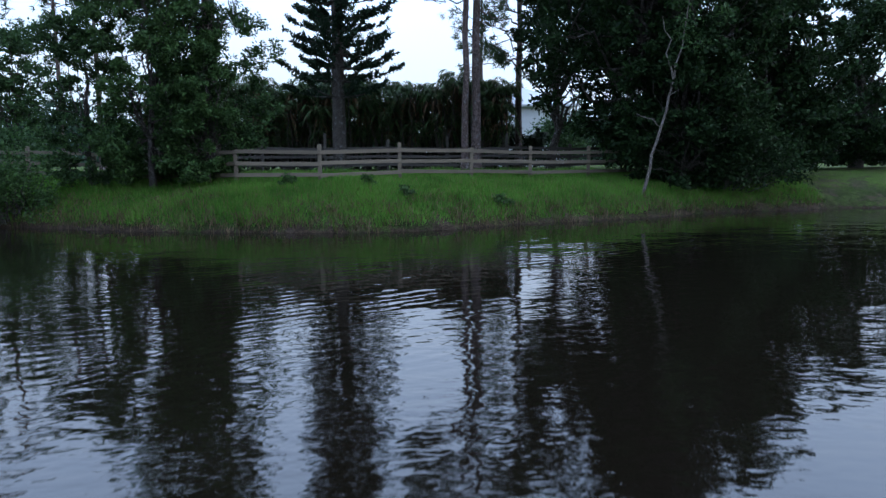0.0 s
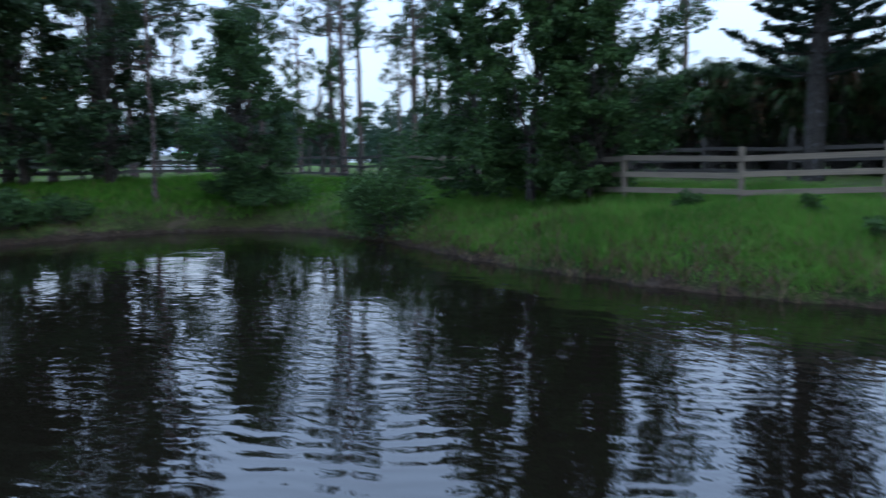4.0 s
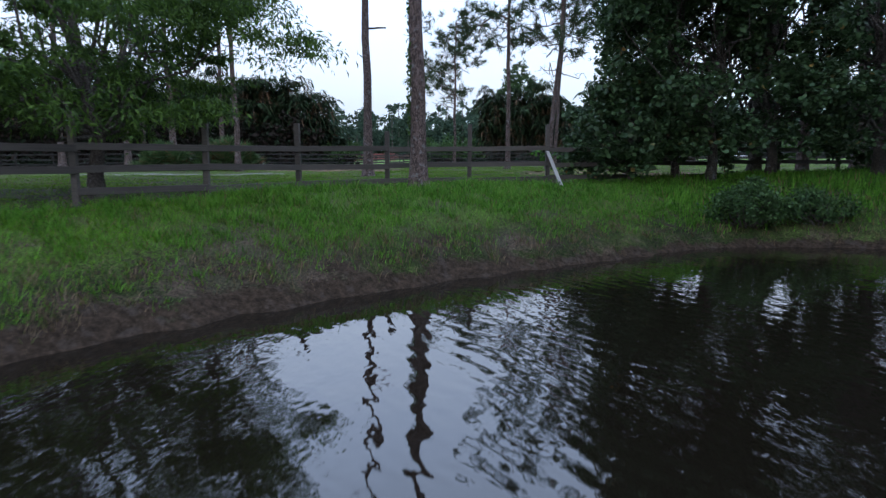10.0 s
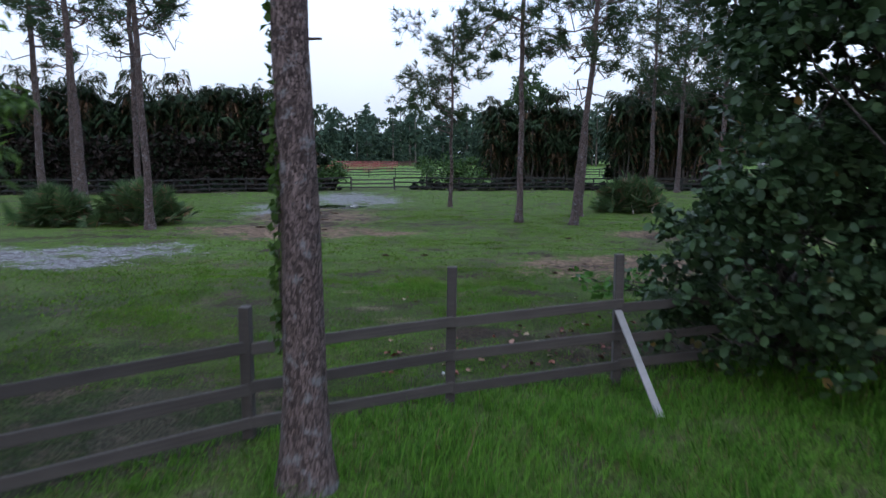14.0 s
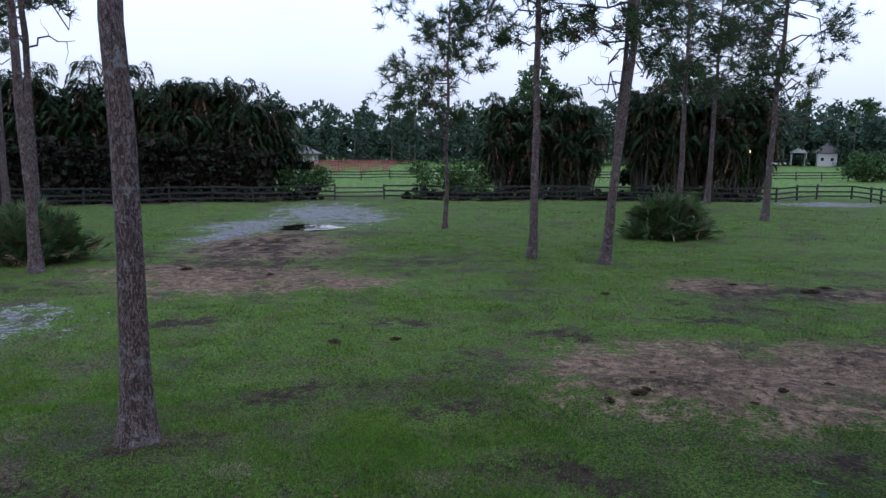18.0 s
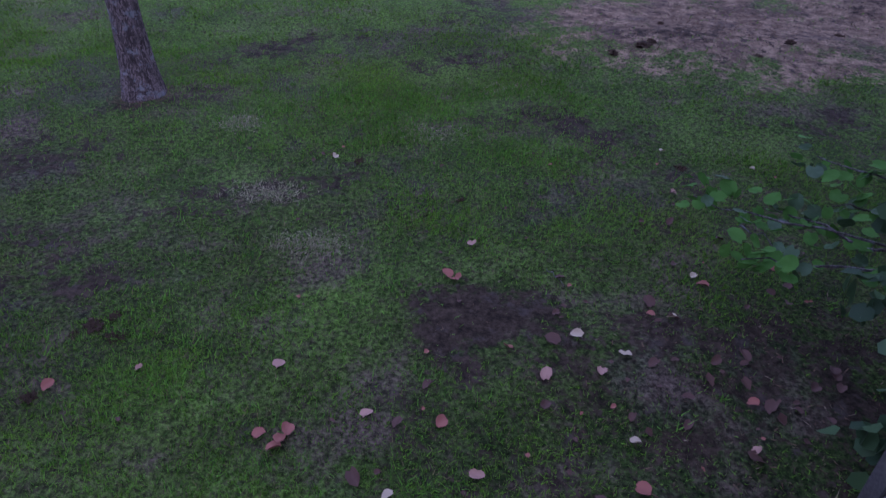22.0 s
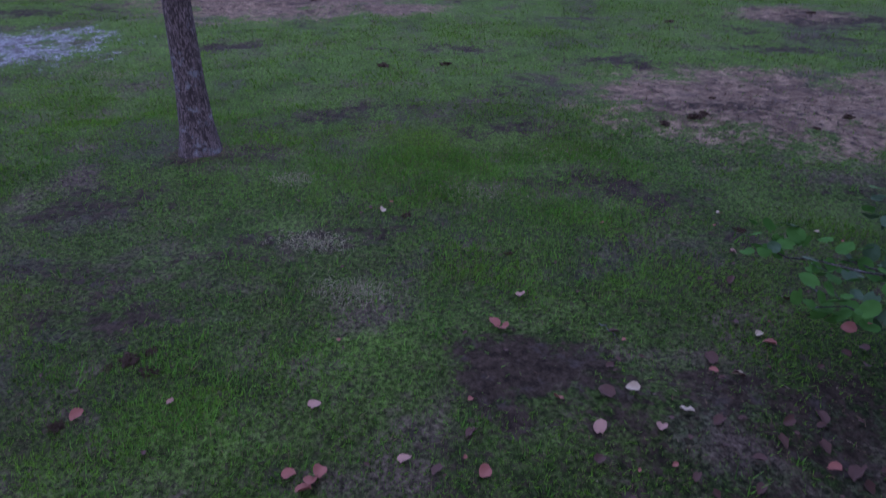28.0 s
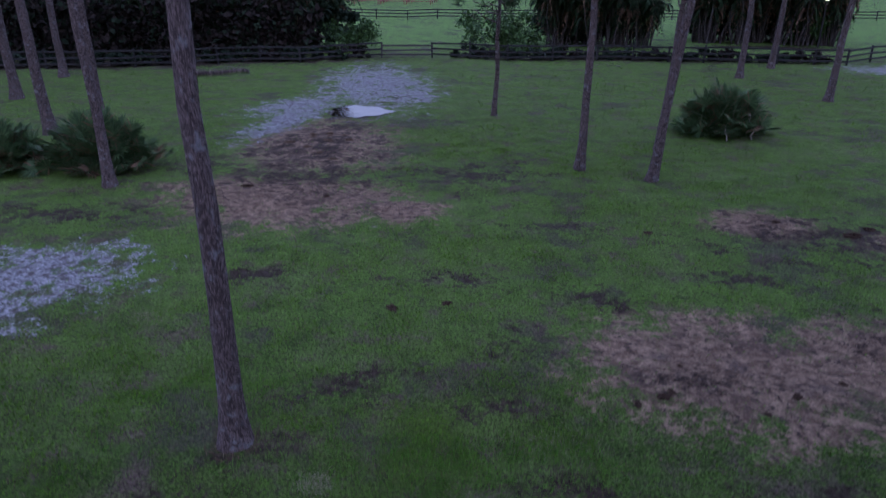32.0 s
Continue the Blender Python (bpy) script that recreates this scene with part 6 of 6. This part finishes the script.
for k in range(46):
    x, y = 5.7 + rng_l.normal(0, 0.95), 29.9 + rng_l.normal(0, 0.85)
    if y > 28.3 + 0.35 * (x - 3):
        drop_leaf(x, y, rng_l.uniform(0.07, 0.14), 3 if rng_l.uniform() < 0.75 else 0, "dark brown rotting leaf under the sea grape")

for k in range(150):
    x, y = rng_l.uniform(-1.0, 6.8), rng_l.uniform(28.2, 33.5)
    if y > 28.3 + 0.35 * (x - 3) and rng_l.uniform() < 0.35 + 0.1 * x:
        drop_leaf(x, y, rng_l.uniform(0.03, 0.065), 3 if rng_l.uniform() < 0.8 else 0, "small brown scrap of dead leaf in the turf")

# the low sea grape branch reaching over the fence, every large leaf a part
rng_b = np.random.default_rng(44)
reach = empty("sea_grape_branch", 7.9, 29.0, gz(7.9, 29.0))
tagged(reach, "low sea grape branch with large round leaves reaching into the paddock", "branch")
root_at = np.array([7.9, 29.0, gz(7.9, 29.0)])
big_leaves = []
for k in range(4):
    n = 12
    cup, fold = rng_b.uniform(0.1, 0.35), rng_b.uniform(0.05, 0.3)
    vs, fs = [(0.0, 0.0, 0.0)], []
    for rr in (0.27, 0.5):
        for q in range(n):
            a = 2 * math.pi * q / n
            r = rr * (0.62 if q == 6 else 1.0) * (1 + 0.03 * rng_b.normal())
            px, py = r * math.cos(a), r * math.sin(a)
            vs.append((px * 1.05 + 0.42, py * 0.92, cup * py * py + 0.03 * rng_b.normal() + fold * abs(py) * 0.5 - 0.25 * px * px * cup))
    vs[0] = (0.42, 0.0, 0.0)
    for q in range(n):
        w = (q + 1) % n
        fs += [(0, 1 + q, 1 + w), (1 + q, 1 + n + q, 1 + n + w), (1 + q, 1 + n + w, 1 + w)]
    big_leaves.append(raw_mesh("leaf", vs, fs, M_GRAPELOW if k < 3 else M_GRAPE, True))
for way in (((7.9, 29.0, 1.25), (6.9, 29.9, 1.15), (6.1, 30.55, 1.02), (5.5, 30.9, 0.95), (5.1, 31.15, 0.98)), ((7.0, 30.0, 1.2), (6.3, 30.45, 1.0), (5.95, 30.9, 0.92), (5.75, 31.1, 0.9)), ((7.0, 29.9, 1.15), (6.2, 30.25, 0.95), (5.7, 30.3, 0.9), (5.3, 30.4, 0.88)),
            ((7.2, 29.6, 1.2), (6.9, 30.5, 1.25), (6.6, 31.2, 1.2), (6.25, 31.6, 1.15)), ((6.9, 30.5, 1.22), (6.5, 30.9, 1.02), (6.2, 31.1, 0.93))):
    way = np.array(way) - np.array([root_at[0], root_at[1], 0.0])
    w = np.linspace(0, 1, 10)
    line = np.stack([np.interp(w, np.linspace(0, 1, len(way)), way[:, i]) for i in range(3)], 1)
    line[1:-1] += rng_b.normal(0, 0.025, (8, 3))
    child("twig", raw_mesh("twig", *tube(line, np.linspace(0.016, 0.005, 10), 6), M_GREYBARK, True), reach)
    for k in range(30):
        u = 1 - 0.8 * rng_b.uniform() ** 1.5
        p = np.array([np.interp(u, w, line[:, i]) for i in range(3)]) + rng_b.normal(0, 0.10, 3)
        child("leaf", big_leaves[rng_b.integers(4)], reach, "", Matrix.Translation(p) @ Matrix.Rotation(rng_b.uniform(0, 6.28), 4, "Z") @ Matrix.Rotation(rng_b.normal(-0.1, 0.55), 4, "Y") @ Matrix.Rotation(rng_b.normal(0, 0.5), 4, "X") @ Matrix.Scale(rng_b.uniform(0.10, 0.16), 4))

# a small white mushroom in the turf
cap = empty("mushroom", 2.69, 28.36, gz(2.69, 28.36))
tagged(cap, "small white mushroom standing in the turf", "mushroom")
v, f = tube(np.array([[0, 0, 0.052], [0, 0, 0.056], [0, 0, 0.068], [0, 0, 0.076], [0, 0, 0.078]]), [0.020, 0.026, 0.021, 0.010, 0.001], 14)
child("cap", raw_mesh("cap", v, f, plain_mat("mushroom_white", (0.62, 0.62, 0.60), 0.6, 0, 0.1, 40.0), True), cap)
v, f = tube(np.array([[0, 0, -0.01], [0, 0, 0.03], [0, 0, 0.056]]), [0.007, 0.005, 0.006], 8)
child("stalk", raw_mesh("stalk", v, f, M_DRYSTALK, True), cap)

# dung and clods on the worn ground
clod_me = []
clod_mats = [plain_mat("dark_clod", (0.046, 0.029, 0.019), 1.0, 0, 0.6, 14.0, 1.0), plain_mat("brown_mulch", (0.085, 0.056, 0.036), 1.0, 0, 0.6, 14.0, 1.0)]
for m5 in clod_mats:
    m5.node_tree.nodes["Principled BSDF"].inputs["Specular IOR Level"].default_value = 0.05
for k in range(6):
    bm = bmesh.new()
    bmesh.ops.create_icosphere(bm, subdivisions=4, radius=0.5)
    shift = Vector((k * 7.3, k * 3.1, 0))
    for vtx in bm.verts:
        n = vtx.co.normalized()
        rough = 0.8 + 0.6 * noise.noise(n * 1.9 + shift) + 0.55 * noise.noise(n * 5.0 + shift) + 0.35 * noise.noise(n * 11.0 + shift)
        vtx.co = Vector((n.x * 0.55 * rough, n.y * 0.46 * rough, max(-0.04, n.z * 0.34 * rough)))
    me = bpy.data.meshes.new("clod")
    bm.to_mesh(me)
    bm.free()
    me.materials.append(clod_mats[k // 3])
    clod_me.append(me)
for x, y, sz in [(5.9, 36.9, 0.24), (6.05, 37.05, 0.18), (6.4, 38.0, 0.14), (8.3, 37.2, 0.2), (9.4, 37.9, 0.2), (7.6, 36.6, 0.14), (0.4, 39.8, 0.30), (1.6, 40.3, 0.28), (0.02, 30.3, 0.20), (0.26, 30.18, 0.16), (0.14, 30.42, 0.13), (-0.12, 30.2, 0.11), (-0.13, 29.5, 0.16), (1.88, 33.23, 0.14), (5.66, 33.24, 0.15), (5.4, 36.7, 0.2),
                 (12.9, 46.0, 0.5), (13.6, 46.6, 0.4), (11.0, 46.8, 0.3), (-4.2, 52.0, 0.4), (-5.4, 56.3, 0.5), (-4.6, 55.8, 0.4), (-6.1, 56.0, 0.45), (-5.0, 54.6, 0.5), (-5.9, 55.3, 0.4), (-5.2, 55.6, 0.35), (-6.6, 54.2, 0.4), (-4.2, 54.9, 0.35), (-5.6, 53.4, 0.4), (-4.9, 52.8, 0.3), (-3.2, 47.5, 0.3), (-6.2, 48.2, 0.4), (3.1, 32.4, 0.10), (7.0, 45.6, 0.35)]:
    o = new("dung_clod", clod_me[rng_l.integers(3) + (3 if y > 50 else 0)])
    o.matrix_basis = pose(x, y, gz(x, y), 0, 0, rng_l.uniform(0, 360)) @ Matrix.Diagonal((sz * rng_l.uniform(0.75, 1.15), sz * 0.85, sz * rng_l.uniform(0.35, 0.6), 1))
    tagged(o, "brown lump of mulch beside the puddle" if y > 50 else "dark clod of dung and earth on worn ground", "clod", "clods")
for x, y, ln, a in [(-8.0, 76.0, 1.2, 20), (-16, 74, 2.2, 160), (-11, 74.5, 1.6, 70), (8, 80.5, 1.0, 10), (10.5, 81, 1.3, 150), (17, 81, 0.9, 40)]:
    dx, dy = ln * math.cos(radians(a)), ln * math.sin(radians(a))
    stick("fallen_branch", (x, y, gz(x, y) + 0.04), (x + dx, y + dy, gz(x + dx, y + dy) + 0.12), 0.04, 0.015, M_PALEBARK, "bare fallen branch lying on the ground", "branch", 6, 0.06, int(x * 10 + 900))

stick("fallen_branch", (5.95, 32.0, gz(5.95, 32.0) + 0.10), (6.25, 31.4, gz(6.25, 31.4) + 0.22), 0.009, 0.005, M_GREYBARK, "thin bare grey twig among sea grape leaves", "branch", 5, 0.05, 77)
stick("fallen_branch", (3.95, 31.3, gz(3.95, 31.3) + 0.02), (4.1, 31.05, gz(4.1, 31.05) + 0.03), 0.005, 0.003, M_GREYBARK, "short thin twig lying on the turf", "branch", 5, 0.05, 78)

# ---- buildings, pens and cars in the distance ----


def window_part(parent, w, h, m, label=""):
    fr = part("window", box_bm(w, 0.06, h, bevel=0.01), M_WHITEWALL, parent, label, m=m)
    part("pane", box_bm(w * 0.82, 0.02, h * 0.82, 0, -0.035, 0), M_GLASS, fr)
    return fr


def house(name, x, y, rz, w, d, h, roof_h, label, wall_mat, roof_mat, eave=0.6, windows=3, chimney=False, hip=True, z=None):
    root = empty(name, x, y, gz(x, y) if z is None else z, rz)
    tagged(root, label, "house")
    part("wall", box_bm(w, d, h, 0, 0, h / 2, bevel=0.02), wall_mat, root)
    bm = bmesh.new()
    ww, dd = w / 2 + eave, d / 2 + eave
    inset = min(ww, dd) if hip else 0.0
    lo = [bm.verts.new((sx * ww, sy * dd, h)) for sx, sy in ((-1, -1), (1, -1), (1, 1), (-1, 1))]
    lo2 = [bm.verts.new((sx * ww, sy * dd, h + 0.18)) for sx, sy in ((-1, -1), (1, -1), (1, 1), (-1, 1))]
    r1, r2 = bm.verts.new((-(ww - inset), 0, h + roof_h)), bm.verts.new((ww - inset, 0, h + roof_h))
    bm.faces.new(lo[::-1])
    for k in range(4):
        bm.faces.new((lo[k], lo[(k + 1) % 4], lo2[(k + 1) % 4], lo2[k]))
    bm.faces.new((lo2[0], lo2[1], r2, r1))
    bm.faces.new((lo2[2], lo2[3], r1, r2))
    bm.faces.new((lo2[1], lo2[2], r2))
    bm.faces.new((lo2[3], lo2[0], r1))
    part("roof", bm, roof_mat, root)
    for k in range(windows):
        window_part(root, 1.1, 1.2, pose(-w / 2 + w * (k + 0.5) / windows, -d / 2 - 0.02, h * 0.55))
    if chimney:
        part("chimney", box_bm(1.1, 1.1, 2.6, -w * 0.32, 0, h + roof_h * 0.6, bevel=0.03), wall_mat, root)
    return root


house("white_house", 64, -9.6, -90, 11, 9, 5.6, 2.4, "white house with a pale roof and chimney behind trees", M_WHITEWALL, M_ROOF, chimney=True)
house("ranch_house", 71.5, 112.5, -33, 8, 7, 2.3, 1.6, "low house with a pale metal roof behind the pines", M_WHITEWALL, M_ROOF)
house("shed_house", 117.6, 258, -20, 5.6, 5.0, 4.2, 3.3, "small white house with a grey roof across the lawn", M_WHITEWALL, M_ROOFGREY, windows=2)
carport = empty("carport", 109.6, 260, gz(109.6, 260), -20)
tagged(carport, "open carport with a pale gabled roof beside the small house", "carport")
bm = bmesh.new()
prof = [(-2.4, 4.2), (0, 6.2), (2.4, 4.2), (2.4, 4.4), (0, 6.4), (-2.4, 4.4)]
ends = [[bm.verts.new((px, sy, pz)) for px, pz in prof] for sy in (-2.6, 2.6)]
bm.faces.new(ends[0])
bm.faces.new(ends[1][::-1])
for k in range(6):
    bm.faces.new((ends[0][k], ends[1][k], ends[1][(k + 1) % 6], ends[0][(k + 1) % 6]))
part("roof", bm, M_ROOF, carport)
bm = bmesh.new()
tri_front = [bm.verts.new((px, -2.45, pz)) for px, pz in ((-2.3, 4.28), (2.3, 4.28), (0, 6.2))]
tri_back = [bm.verts.new((v.co.x, -2.37, v.co.z)) for v in tri_front]
bm.faces.new(tri_front)
bm.faces.new(tri_back[::-1])
for k in range(3):
    bm.faces.new((tri_front[k], tri_back[k], tri_back[(k + 1) % 3], tri_front[(k + 1) % 3]))
part("gable", bm, M_WHITEWALL, carport, "white gable panel")
for sx in (-2.1, 2.1):
    for sy in (-2.3, 2.3):
        part("post", box_bm(0.16, 0.16, 4.4, sx, sy, 2.2, bevel=0.01), M_WHITEWALL, carport)

# open pavilion beyond the paddock
pav = empty("pavilion", -46.7, 228, 0, 0, 0.92)
tagged(pav, "open white pavilion with a grey hipped roof", "pavilion")
for sx in (-4.5, -1.5, 1.5, 4.5):
    for sy in (-3, 3):
        part("column", box_bm(0.3, 0.3, 3.4, sx, sy, 1.7, bevel=0.02), M_WHITEWALL, pav)
bm = bmesh.new()
bmesh.ops.create_cone(bm, segments=4, radius1=8.2, radius2=1.4, depth=2.6, cap_ends=True)
bmesh.ops.rotate(bm, cent=(0, 0, 0), matrix=Matrix.Rotation(radians(45), 3, "Z"), verts=bm.verts)
bmesh.ops.scale(bm, vec=(1, 0.75, 1), verts=bm.verts)
bmesh.ops.translate(bm, vec=(0, 0, 4.7), verts=bm.verts)
part("roof", bm, M_ROOFGREY, pav)
part("back_wall", box_bm(8.8, 0.15, 3.2, 0, 2.6, 1.6), M_WHITEWALL, pav)

# red pipe pens
pen_rail = board_mesh("rail", M_RED, 1.0, 0.08, 0.06)
pen_post = post_mesh("post", M_RED, 1.7, 0.12)


def pen(x0, y0, x1, y1):
    root = empty("horse_pen", x0, y0, 0)
    tagged(root, "red pipe horse pen on the far lawn", "pen", "red horse pens")
    corners = [(0, 0), (x1 - x0, 0), (x1 - x0, y1 - y0), (0, y1 - y0)]
    for (ax, ay), (bx, by) in zip(corners, corners[1:] + corners[:1]):
        ln = math.hypot(bx - ax, by - ay)
        n = max(1, round(ln / 3.5))
        a = math.degrees(math.atan2(by - ay, bx - ax))
        for k in range(n):
            child("post", pen_post, root, "", pose(ax + (bx - ax) * k / n, ay + (by - ay) * k / n, 0))
        for h in (0.6, 1.1, 1.55):
            child("rail", pen_rail, root, "", pose((ax + bx) / 2, (ay + by) / 2, h, 0, 0, a) @ Matrix.Diagonal((ln, 1, 1, 1)))


for k in range(4):
    pen(-31.0 + 4.6 * k, 152, -26.8 + 4.6 * k, 161)
for k in range(4):
    pen(-36 + 5.0 * k, 190, -31.4 + 5.0 * k, 202)
fence("board_fence", [(-46, 233), (-14, 235)], "red-brown board fence along the foot of the far woods", M_REDBOARD, rails=(0.2, 0.5, 0.8, 1.1, 1.4), post_h=(1.5, 1.6), span=4.0, seed=12)
utility = empty("utility_box", 20.8, 130.5, gz(20.8, 130.5))
tagged(utility, "small pale utility box standing on the far lawn", "utility box")
part("cabinet", box_bm(0.75, 0.6, 0.9, 0, 0, 0.45, bevel=0.03), M_WHITEWALL, utility)
part("lid", box_bm(0.82, 0.67, 0.08, 0, 0, 0.94, bevel=0.02), M_ROOF, utility)


def car(x, y, rz, mat, label):
    root = empty("parked_car", x, y, 0, rz)
    tagged(root, label, "car", "parked cars")
    bm = box_bm(4.5, 1.8, 0.75, 0, 0, 0.75, bevel=0.14)
    part("body", bm, mat, root)
    bm = box_bm(2.5, 1.6, 0.62, -0.2, 0, 1.4, bevel=0.02)
    for vtx in bm.verts:
        if vtx.co.z > 1.5:
            vtx.co.x = -0.2 + (vtx.co.x + 0.2) * 0.68
    cab = part("cabin", bm, M_GLASS, root)
    part("roof_panel", box_bm(1.66, 1.46, 0.05, -0.2, 0, 1.725, bevel=0.02), mat, root)
    for sx in (-1.4, 1.4):
        for sy in (-0.82, 0.82):
            bm = bmesh.new()
            bmesh.ops.create_cone(bm, segments=18, radius1=0.34, radius2=0.34, depth=0.22, cap_ends=True)
            bmesh.ops.rotate(bm, cent=(0, 0, 0), matrix=Matrix.Rotation(radians(90), 3, "X"), verts=bm.verts)
            part("wheel", bm, M_RUBBER, root, m=pose(sx, sy, 0.34))


car(101.0, 262, -20, M_CAR, "white car parked on the far lawn")
car(105.2, 264, -20, M_CAR, "white car parked beside another car")


def wall_lamp(x, y, z, r, mat, label, name="porch_lamp"):
    root = empty(name, x, y, 0)
    tagged(root, label, "lamp", "outdoor lamps")
    part("pole", box_bm(0.12, 0.12, z, 0, 0, z / 2), M_FENCE_DARK, root)
    bm = bmesh.new()
    bmesh.ops.create_uvsphere(bm, u_segments=12, v_segments=8, radius=r)
    bmesh.ops.scale(bm, vec=(1, 1, 0.75), verts=bm.verts)
    part("bulb", bm, mat, root, "lit lamp", True, pose(0, 0, z))


wall_lamp(64.2, 109.8, 2.1, 0.30, M_LAMP, "lit warm yard lamp beside the house")
wall_lamp(30.7, 97.0, 4.2, 0.10, M_LAMP, "lit warm yard lamp among the trees")
wall_lamp(71.2, 107.4, 2.8, 0.34, M_GREENLAMP, "small green light beside the house", "green_lamp")
